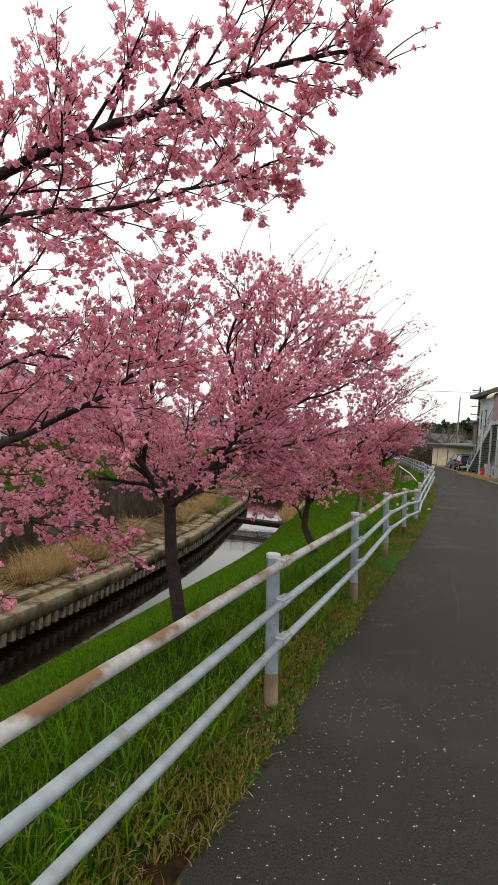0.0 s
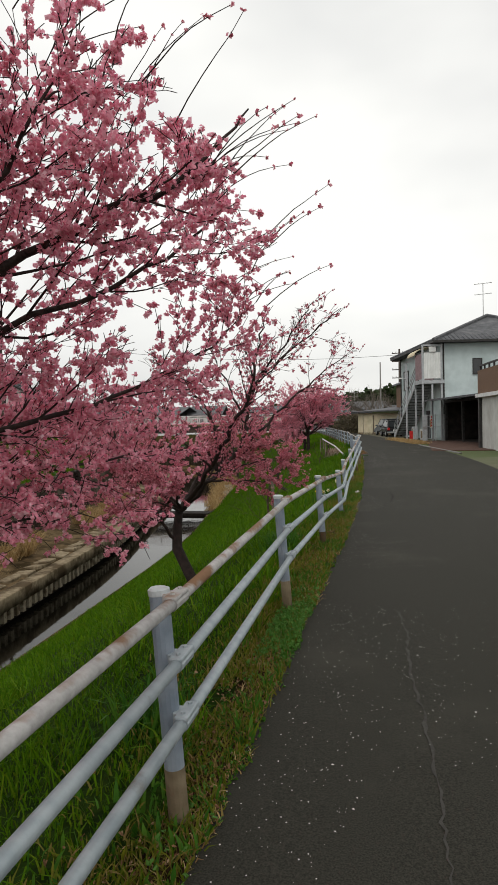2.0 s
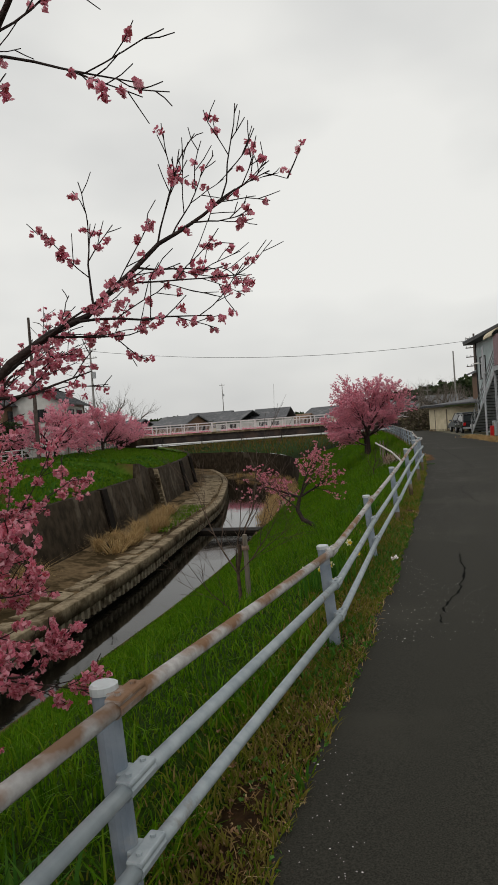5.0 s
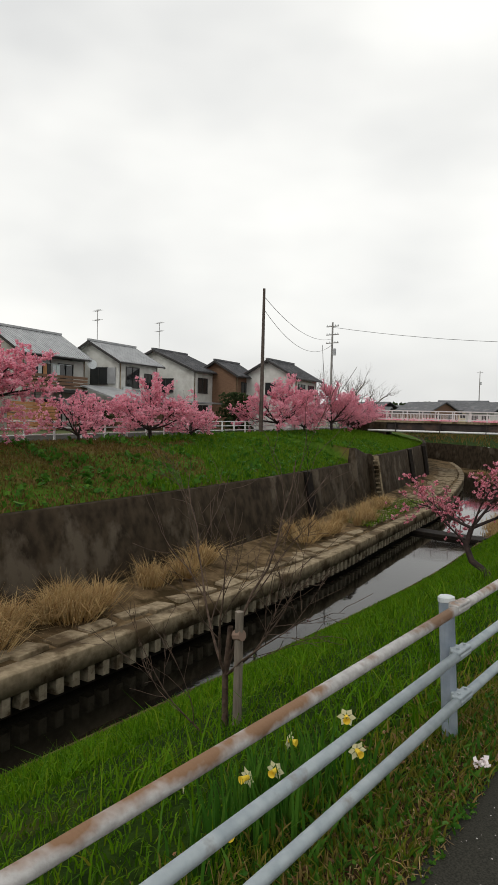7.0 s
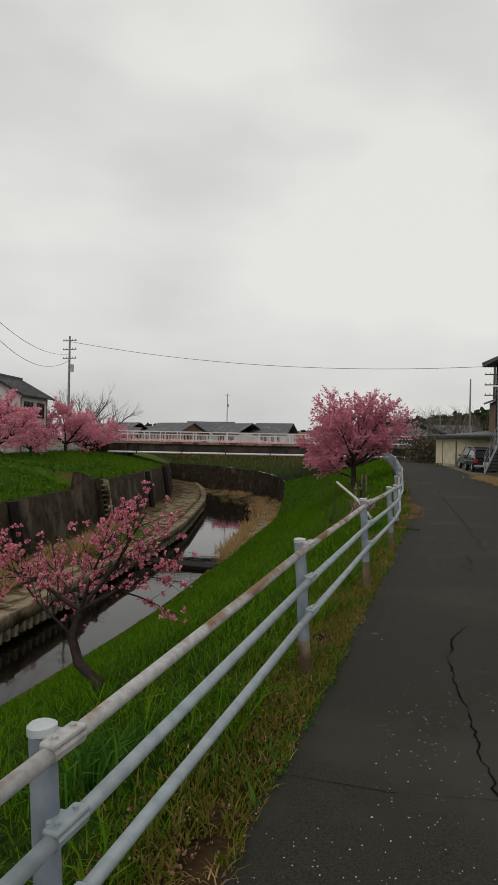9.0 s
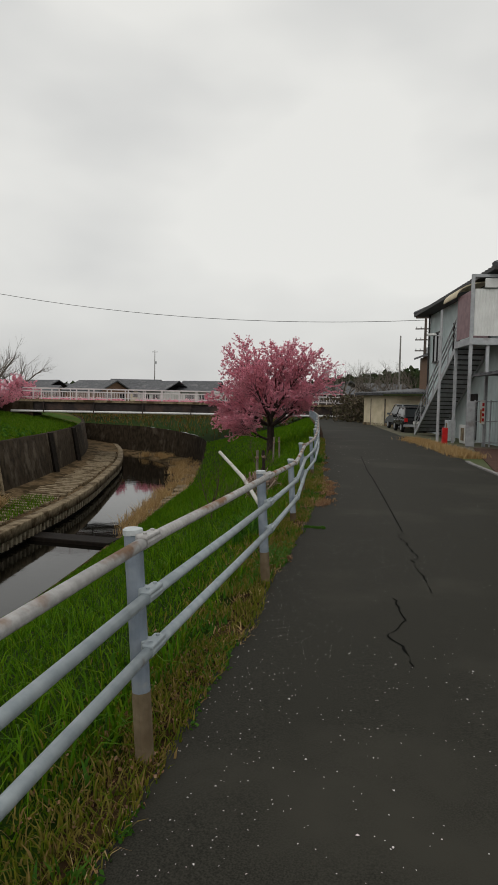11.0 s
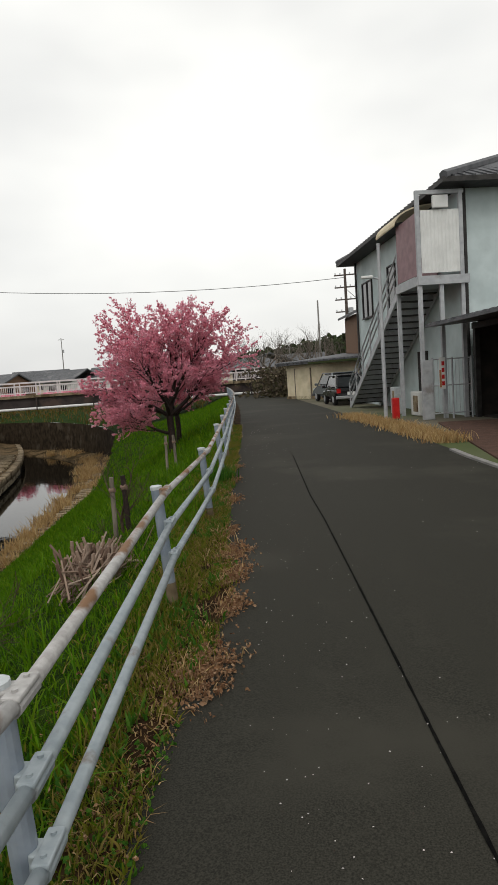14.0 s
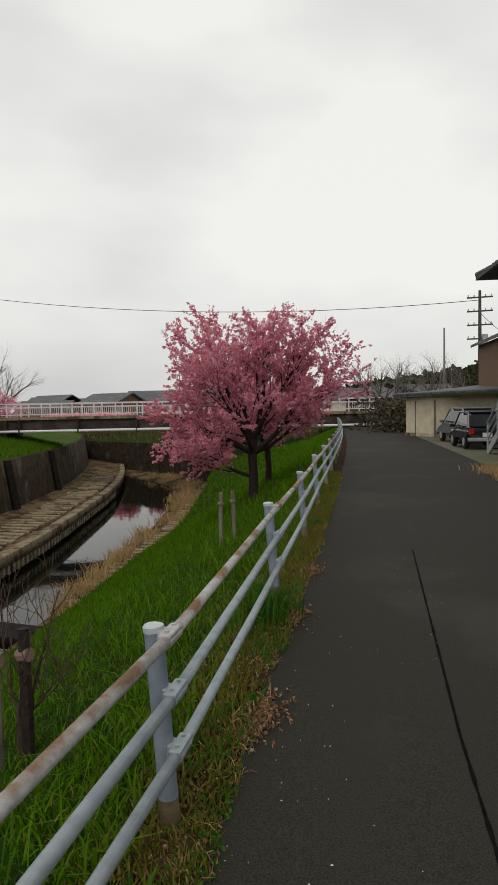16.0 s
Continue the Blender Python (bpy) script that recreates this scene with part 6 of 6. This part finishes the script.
# ladder cut into the wall, slanting dark ribs
wall = bpy.data.objects["retaining_wall"]
for k in range(9):
    z = -1.5 - k * 0.32
    f = (z - wall_top_z(50)) / (-4.6 - wall_top_z(50)) * 0.62
    part("wall_step", boxed(wall_top_x(50) + f - 0.1, wall_top_x(50) + f + 0.22, 49.2, 50.5, z - 0.08, z), CONC, wall)
for yy, mt in ((49.0, WALL_CONC), (50.6, CONC)):
    bm = bmesh.new()
    x = wall_top_x(yy)
    prism(bm, [(x - 0.2, wall_top_z(yy) + 0.02), (x + 0.3, wall_top_z(yy) + 0.02), (x + 0.95, -4.4), (x - 0.2, -4.4)], "y", yy, yy + 0.22)
    part("wall_rib", bm, mt, wall)
for yy in (37.6, 62.0, 71.0):
    x = wall_top_x(yy)
    bm = bmesh.new()
    prism(bm, [(x - 0.2, wall_top_z(yy) + 0.03), (x + 0.14, wall_top_z(yy) + 0.03), (x + 0.8, -4.4), (x - 0.2, -4.4)], "y", yy, yy + 0.55)
    part("wall_rib", bm, DARK, wall)

# ---------- grass ----------
LEAVES_FLAT = [(v * np.array([1.0, 1.0, 0.45]), f) for v, f in (petal_bunch(4, 1.0) for _ in range(5))]


def blades(name, feet, height, width, material, label, category, lean=0.45, parent=None, droop=0.0, outs=None):
    """Grass: bent blades of three faces each, all in one mesh."""
    feet = np.asarray(feet, float)
    n = len(feet)
    h = rng.uniform(*height, n)[:, None]
    w = rng.uniform(*width, n)[:, None]
    a = rng.uniform(0, 2 * np.pi, n)
    side = np.stack([np.cos(a), np.sin(a), 0 * a], 1)
    b = rng.uniform(0, 2 * np.pi, n)
    out = np.stack([np.cos(b), np.sin(b), 0 * b], 1) * rng.uniform(0.05, lean, n)[:, None]
    if outs is not None:
        out = np.asarray(outs, float)
    up = np.array([0, 0, 1.0])
    v = np.stack([feet - side * w, feet + side * w, feet + h * (0.55 * up + 0.35 * out) + side * w * 0.8, feet + h * (0.55 * up + 0.35 * out) - side * w * 0.8, feet + h * ((0.95 - droop * rng.random((n, 1))) * up + out)], 1)
    k = np.arange(n)[:, None] * 5
    f = np.concatenate([k + [0, 1, 2], k + [0, 2, 3], k + [3, 2, 4]])
    ob = mesh_of(name, v.reshape(-1, 3), f, material, parent)
    return tagged(ob, label, category, kind="stuff")


def bank_feet(n, y0, y1, d0, d1, power=1.0, clump=0.0):
    ys = rng.uniform(y0, y1, n)
    ds = d0 + (d1 - d0) * rng.uniform(0, 1, n) ** power
    keep = []
    for y, d in zip(ys, ds):
        if clump and noise.noise((d * 1.3, y * 1.3, 11.0)) < clump - 0.35 * random.random():
            continue
        if d > fence_x(y) - water_near(y) - ledge_near(y) + 0.1:
            continue
        keep.append((fence_x(y) - d, y, bank_z(y, d) - 0.01))
    return keep


blades("bank_grass", bank_feet(150000, -6, 44, 0.12, 4.0, 1.25), (0.035, 0.11), (0.003, 0.006), GRASS, "fresh green grass on the river bank", "grass", 1.1, droop=0.4)
blades("bank_grass", bank_feet(100000, -4, 56, 3.5, 12.0), (0.07, 0.19), (0.006, 0.011), GRASS, "fresh green grass lower on the bank", "grass", 1.0, droop=0.3)
blades("bank_grass", bank_feet(30000, 44, 80, 0.1, 12.0), (0.1, 0.25), (0.012, 0.02), GRASS, "fresh green grass further along the bank", "grass", 0.7)
blades("tall_grass", bank_feet(42000, -5, 46, 0.05, 3.0, 1.6, 0.25), (0.14, 0.34), (0.004, 0.007), GRASS, "long drooping grass clumps by the fence", "grass", 1.3, droop=0.6)


def verge_feet(n, y0, y1, spread, off):
    ys = rng.uniform(y0, y1, n)
    return [(fence_x(y) + off + rng.normal(0, spread), y, -0.005) for y in ys]


vf = [(x, y, z) for x, y, z in verge_feet(130000, -6, 46, 0.21, 0.14) if x < road_left(y) + 0.02 + 0.03 * random.random()]
vf = [q for q in vf if noise.noise((q[0] * 3.0, q[1] * 1.8, 41.0)) + 0.5 * noise.noise((q[0] * 9, q[1] * 7, 43.0)) > -0.42]
litter = [(x, y, 0.008 + abs(rng.normal(0, 0.012))) for x, y, z in verge_feet(16000, -6, 46, 0.18, 0.12) if x < road_left(y) + 0.04 and noise.noise((x * 1.5, y * 1.1, 61.0)) > -0.1]
tagged(scattered("leaf_litter", litter, (0.006, 0.015), LEAVES_FLAT, LEAF_LITTER), "dead brown leaf litter in the verge", "leaves", kind="stuff")
blades("verge_grass", vf, (0.02, 0.075), (0.003, 0.006), GRASS_MIX, "yellow-green verge grass under the fence", "grass", 1.3)
vf = [(x, y, z) for x, y, z in verge_feet(24000, -6, 46, 0.16, 0.28) if x < road_left(y) + 0.05 and noise.noise((x * 3, y * 1.5, 2.0)) > -0.05]
blades("dry_verge", vf, (0.02, 0.065), (0.002, 0.0045), STRAW, "dry straw along the asphalt's edge", "grass", 1.8, droop=0.7)
clover = [(x, y, z + abs(rng.normal(0.015, 0.015))) for x, y, z in verge_feet(26000, -6, 44, 0.17, 0.2) if x < road_left(y) + 0.06 and noise.noise((x * 1.2, y * 0.8, 15.0)) > 0.08]
tagged(scattered("clover", clover, (0.009, 0.02), LEAVES_FLAT, GRASS_DARK), "low leafy weeds along the asphalt's edge", "weeds", kind="stuff")
vf = [(x, y, z) for x, y, z in verge_feet(20000, -6, 46, 0.2, 0.15) if x < road_left(y) + 0.03 and noise.noise((x * 2, y * 1.1, 5.0)) > 0.12]
blades("verge_weeds", vf, (0.03, 0.1), (0.006, 0.012), GRASS_DARK, "broad green weeds in the verge", "weeds", 0.9)
leafy_patch = [(x, y, z + abs(rng.normal(0.02, 0.02))) for x, y, z in ((rng.uniform(fence_x(y) + 0.02, road_left(y) + 0.05), y, 0.0) for y in np.concatenate([rng.normal(3.75, 0.38, 2600), rng.normal(24.6, 0.25, 600), rng.uniform(-2, 14, 900)]))]
tagged(scattered("leafy_weeds", leafy_patch, (0.009, 0.018), LEAVES_FLAT, WEED), "bright green broad-leaved weeds at the asphalt's edge", "weeds", kind="stuff")
for cx, cy, n in ((-0.6, 6.5, 330), (-0.72, 6.9, 160), (-0.45, 2.2, 120), (-1.3, 16.6, 140), (-1.75, 25.6, 200), (-2.55, 34.6, 220)):
    tuft = [on_bank(cx + rng.normal(0, 0.09), cy + rng.normal(0, 0.14)) for _ in range(n)]
    blades("long_leaf_tuft", tuft, (0.2, 0.42), (0.006, 0.01), GRASS_DARK, "dark tuft of long drooping leaves by the fence", "tuft", 0.9, droop=0.5)
# reeds on the ledge across the river
rf, ro = [], []
for k in range(44):
    y = rng.uniform(8, 47) if k > 20 else rng.uniform(9, 24)
    t = rng.uniform(0.2, 0.85)
    x = beam_front(y) - 0.9 + (wall_top_x(y) + 0.7 - beam_front(y) + 0.9) * t
    n = int(rng.uniform(200, 620))
    c = rng.normal(0, 0.07 + 0.15 * rng.random(), (n, 2))
    rf += [(x + a, y + b * 1.3, -4.45 + 0.3 * t) for a, b in c]
    ro += [(a, b, 0) for a, b in c * rng.uniform(1.5, 4.0) + rng.normal(0, 0.25, (n, 2))]
blades("dry_reeds", rf, (0.5, 1.25), (0.006, 0.014), STRAW, "clumps of dry yellow reeds on the ledge", "reeds", droop=0.75, outs=ro)
rf = []
for k in range(46):
    y = rng.uniform(49, 92)
    x = water_near(y) + 0.15 + abs(rng.normal(0, 0.3)) + (rng.uniform(0, 0.8) * ledge_near(y) if y > 62 else 0)
    rf += [(x + a, y + b, -5.5) for a, b in rng.normal(0, 0.3, (160, 2))]
blades("dry_reeds", rf, (0.3, 0.9), (0.012, 0.025), STRAW, "dry orange-brown reeds along the water", "reeds", 0.8)
blades("bank_scrub", bank_feet(7000, 82, 125, 0.1, 40.0, 1.0, 0.2), (0.25, 0.8), (0.03, 0.06), BROWN_TUFT, "brown dry scrub on the bank at the river bend", "scrub", 0.9)
rf = [(beam_front(y) - rng.uniform(0.8, 3.0), y, -4.42) for y in rng.uniform(40, 52, 2600)]
blades("ledge_grass", rf, (0.08, 0.3), (0.012, 0.025), FAR_TUFT, "green weeds on the far ledge", "grass", 0.8)
# the bank across the river
ff, fb = [], []
for _ in range(52000):
    y, k = rng.uniform(2, 78), rng.uniform(0, 1)
    x = wall_top_x(y) - 0.35 + (far_rail_x(y) + 0.8 - wall_top_x(y) + 0.35) * k
    z = wall_top_z(y) + (0.12 - wall_top_z(y)) * (1 - (1 - k) ** 1.5) - 0.03
    dry = np.interp(y, (20, 44), (1.2, -0.5)) * min(1.0, 0.45 + k * 1.4) + 0.5 * noise.noise((k * 5, y * 0.35, 21.0))
    (fb if dry > 0.33 else ff).append((x, y, z))
blades("far_bank_grass", ff, (0.12, 0.34), (0.018, 0.034), FAR_TUFT, "green grass on the bank across the river", "grass", 0.9)
blades("far_bank_dry_grass", fb, (0.08, 0.22), (0.018, 0.034), BROWN_TUFT, "brown withered grass on the bank across the river", "grass", 0.9)
kf = [(np.interp(y, (38, 43, 47.4), (1.42, 0.4, -0.7)) + rng.normal(0, 0.2), y, -0.01) for y in rng.uniform(38.2, 47.2, 6500)]
blades("dry_roadside_grass", kf, (0.08, 0.24), (0.006, 0.012), STRAW, "fringe of dry yellow grass at the lane's edge", "grass", 0.9)

clumps = []
for _ in range(2600):
    y, k = rng.uniform(4, 60), rng.uniform(0.0, 1.0)
    if noise.noise((k * 3, y * 0.45, 51.0)) + (0.35 if k < 0.3 else 0.0) + np.interp(y, (18, 40), (-0.1, 0.25)) < 0.15:
        continue
    x = wall_top_x(y) - 0.4 + (far_rail_x(y) + 0.8 - wall_top_x(y) + 0.35) * k
    clumps.append((x, y, wall_top_z(y) + (0.12 - wall_top_z(y)) * (1 - (1 - k) ** 1.5) + 0.12))
tagged(scattered("bank_weeds", clumps, (0.1, 0.24), LEAVES_FLAT, GRASS_DARK), "dark leafy weed clumps on the bank across the river", "weeds", kind="stuff")
# ---------- small things ----------
# daffodils behind the fence
for k, (x, y, h, t) in enumerate(((-1.12, 11.35, 0.34, 0.3), (-1.05, 11.62, 0.28, 1.2), (-1.0, 11.7, 0.3, 2.5), (-0.9, 12.0, 0.44, 0.8), (-0.84, 11.95, 0.33, 4.0), (-0.98, 11.3, 0.24, 5.0), (-1.2, 11.9, 0.3, 3.0))):
    fx, fy, fz = on_bank(x + 0.3, y - 0.2)
    h = h - 0.08
    fl = thing("daffodil", pose(fx, fy, fz, 0, 0, -55 + 22 * (k - 3)), "pale yellow daffodil in bloom by the fence", "flower", "daffodils by the fence")
    part("stem", tubed([(0, 0, -0.03), (0.02, 0, h * 0.6), (0.03, 0, h), (0.06, 0, h + 0.01)], 0.005, 5), GRASS, fl)
    for j in range(6):
        a = j * math.pi / 3
        d, e = Vector((0.15, math.cos(a), math.sin(a))), Vector((0, -math.sin(a), math.cos(a)))
        c = Vector((0.06, 0, h + 0.01))
        bm = bmesh.new()
        ring = [bm.verts.new(c + p) for p in (d * 0.005, d * 0.023 + e * 0.013, d * 0.041, d * 0.023 - e * 0.013)]
        bm.faces.new(ring)
        bmesh.ops.solidify(bm, geom=bm.faces[:], thickness=0.0015)
        part("petal", bm, IVORY, fl)
    part("trumpet", tubed([(0.06, 0, h + 0.01), (0.085, 0, h + 0.01), (0.1, 0, h + 0.01)], [0.009, 0.011, 0.016], 10, closed=False), YELLOW, fl)
lf = [on_bank(-0.74 + rng.normal(0, 0.12), 11.5 + rng.normal(0, 0.22)) for _ in range(260)]
blades("daffodil_leaves", lf, (0.18, 0.34), (0.006, 0.009), GRASS_DARK, "dark upright daffodil leaves", "leaves", 0.3)
white = thing("white_flower", pose(-0.2, 12.3, 0.05), "single white camellia blossom lying in the verge", "flower")
scattered("petals", [(rng.normal(0, 0.012), rng.normal(0, 0.012), rng.normal(0.01, 0.01)) for _ in range(8)], (0.012, 0.02), BUNCH_SMALL, FALLEN, white)
# bundle of cut stems
cb = thing("brushwood_bundle", pose(*on_bank(-2.85, 30.4)), "bundle of cut brown stems lying by the fence", "brushwood")
bm = bmesh.new()
for _ in range(420):
    a = random.gauss(0.4, 0.5)
    c = Vector((random.gauss(0, 0.1), random.gauss(0, 0.14), random.uniform(0, 0.2)))
    d = Vector((math.sin(a) * 0.19, math.cos(a) * 0.22, random.gauss(0.08, 0.1))) * random.uniform(0.5, 1.0)
    tube(bm, [c - d, c + d], random.uniform(0.004, 0.011), 5)
for _ in range(70):
    c = Vector((random.gauss(0, 0.15), random.gauss(0, 0.15), 0.05))
    tube(bm, [c, c + Vector((random.gauss(0, 0.08), random.gauss(0, 0.05), random.uniform(0.15, 0.36)))], random.uniform(0.008, 0.017), 6)
tagged(part("brushwood", bm, BROWN_TWIG, cb), kind="stuff")
# heaps of dead leaves and straw that creep over the asphalt's edge
for k, (y, out, size, n) in enumerate(((28.2, 0.52, 0.17, 420), (29.2, 0.5, 0.1, 160), (29.9, 0.6, 0.12, 200), (30.5, 0.45, 0.16, 260), (31.3, 0.55, 0.1, 150), (33.0, 0.5, 0.12, 160), (34.6, 0.5, 0.1, 120), (24.5, 0.5, 0.05, 40), (36.0, 0.5, 0.12, 120))):
    feet = [(road_left(y) + 0.04 + rng.normal(0, size * 0.5), y + rng.normal(0, size * 1.1), 0.01 + abs(rng.normal(0, 0.012))) for _ in range(n * 2)]
    hp = thing("leaf_heap", pose(0, 0, 0), "heap of dead brown leaves on the asphalt's edge", "leaves", "leaf heaps along the lane", "stuff")
    tagged(scattered("leaves", feet, (0.008, 0.02), LEAVES_FLAT, LEAF_LITTER, hp), kind="stuff")
    straw = [(x - 0.06 + rng.normal(0, 0.03), yy, 0.0) for x, yy, _ in feet[: n // 5]]
    blades("dry_straw", straw, (0.05, 0.13), (0.002, 0.004), STRAW, "", "", 1.6, parent=hp, droop=0.8)
# petals on the lane
pf = []
for _ in range(15000):
    y = -6 + 50 * rng.random() ** 1.15
    x = rng.uniform(road_left(y) + 0.02, road_right(y) - 0.05) if rng.random() < 0.55 else road_left(y) + abs(rng.normal(0, 0.8))
    if noise.noise((x * 0.8, y * 0.5, 31.0)) < -0.12 or rng.random() < np.interp(y, (25.8, 26.6), (0.0, 0.75)):
        continue
    top = np.interp(x, (road_left(y), fence_x(y) + 1.4, (road_right(y) + fence_x(y)) / 2, road_right(y)), (0, 0.015, 0.025, 0))
    pf.append((x, y, top + 0.004))
pf = np.array(pf)
a = rng.uniform(0, 6.28, len(pf))
s = rng.uniform(0.0016, 0.0048, len(pf)) * np.where(rng.random(len(pf)) < 0.06, 1.8, 1.0)
d = np.stack([np.cos(a), np.sin(a), 0 * a], 1) * s[:, None]
e = np.stack([-np.sin(a), np.cos(a), 0 * a], 1) * (s * rng.uniform(0.5, 0.9, len(s)))[:, None]
lift = np.array([0, 0, 0.002])
pv = np.stack([pf - d, pf + e + lift, pf + d, pf - e + lift], 1).reshape(-1, 3)
tagged(mesh_of("fallen_petals", pv, np.arange(len(pv)).reshape(-1, 4), FALLEN), "pale fallen petals scattered on the asphalt", "petals", kind="stuff")


def ribbon(name, pts, width, label, jitter=0.0, ragged=0.3):
    """A thin dark line lying on the asphalt."""
    fine = []
    for (x0, y0), (x1, y1) in zip(pts, pts[1:]):
        n = max(2, int(math.hypot(x1 - x0, y1 - y0) / 0.05))
        fine += [(x0 + (x1 - x0) * k / n, y0 + (y1 - y0) * k / n) for k in range(n)]
    vs = []
    for x, y in fine:
        x += jitter * (0.6 * noise.noise((y * 5, x, 1.0)) + 0.5 * noise.noise((y * 19, x * 3, 4.0)))
        w = width * (1 + ragged * noise.noise((x * 9, y * 9, 8.0)) * 2) / 2
        z = float(np.interp(x, (road_left(y), fence_x(y) + 1.4, (road_right(y) + fence_x(y)) / 2, road_right(y)), (0, 0.015, 0.025, 0))) + 0.004
        vs += [(x - w, y - w * 0.4, z), (x + w, y + w * 0.4, z)]
    fs = [(2 * k, 2 * k + 1, 2 * k + 3, 2 * k + 2) for k in range(len(fine) - 1)]
    return tagged(mesh_of(name, vs, fs, CRACK), label, "crack", kind="structure")


ribbon("trim_joint", [(-0.03, 26.26), (-0.43, 28.9), (-0.66, 30.4), (-0.86, 31.7), (-1.1, 33.1), (-1.7, 37.3)], 0.014, "straight dark joint along the asphalt lane", 0.0, 0.35)
ribbon("trim_crack", [(0.3, 23.8), (0.24, 24.3), (0.16, 24.6), (0.13, 24.86), (0.18, 24.93), (0.12, 25.22), (0.06, 25.56), (-0.07, 25.97), (-0.03, 26.26)], 0.011, "ragged crack in the asphalt", 0.05, 0.9)
ribbon("trim_crack", [(0.2, 22.2), (0.16, 22.5), (0.03, 22.7), (0.12, 22.9), (0.1, 23.2), (0.02, 23.6)], 0.009, "ragged crack in the asphalt", 0.06, 1.0)
ribbon("trim_crack", [(0.56, 16.9), (0.52, 17.1), (0.43, 17.4), (0.39, 17.75), (0.25, 18.3), (0.2, 18.5), (0.14, 19.2), (0.23, 19.87)], 0.009, "ragged crack in the asphalt", 0.06, 1.0)
ribbon("trim_crack", [(0.4, 10.3), (0.42, 10.8), (0.5, 11.3), (0.5, 12.0), (0.4, 12.8)], 0.011, "ragged crack in the asphalt", 0.05, 1.0)
ribbon("trim_crack", [(-0.45, 16.8), (-0.2, 16.82), (0.1, 16.84), (0.47, 16.94), (2.4, 17.2)], 0.009, "fine cross crack in the asphalt", 0.05, 0.9)
ribbon("trim_crack", [(0.0, 6.7), (0.35, 6.9), (0.8, 7.0), (2.2, 7.1)], 0.009, "fine cross crack in the asphalt", 0.04, 0.9)
ribbon("trim_crack", [(-0.85, 26.1), (-0.3, 26.05), (0.4, 26.1), (1.9, 26.3)], 0.009, "fine cross crack in the asphalt", 0.04, 0.9)
pale = ribbon("trim_seal", [(1.02, 1.2), (1.0, 1.8), (0.95, 2.4), (0.88, 3.0), (0.86, 3.6), (0.78, 4.3)], 0.012, "pale mended crack in the asphalt", 0.035, 1.0)
pale.data.materials[0] = PALE_SEAL
patch = [(-1.2 + 0.26 * rng.random(), 26.2 + rng.normal(0, 0.025), 0.006 + abs(rng.normal(0, 0.006))) for _ in range(420)]
tagged(scattered("weed_tuft", patch, (0.006, 0.013), LEAVES_FLAT, GRASS_DARK), "line of green weeds in a cross crack", "weeds", kind="stuff")
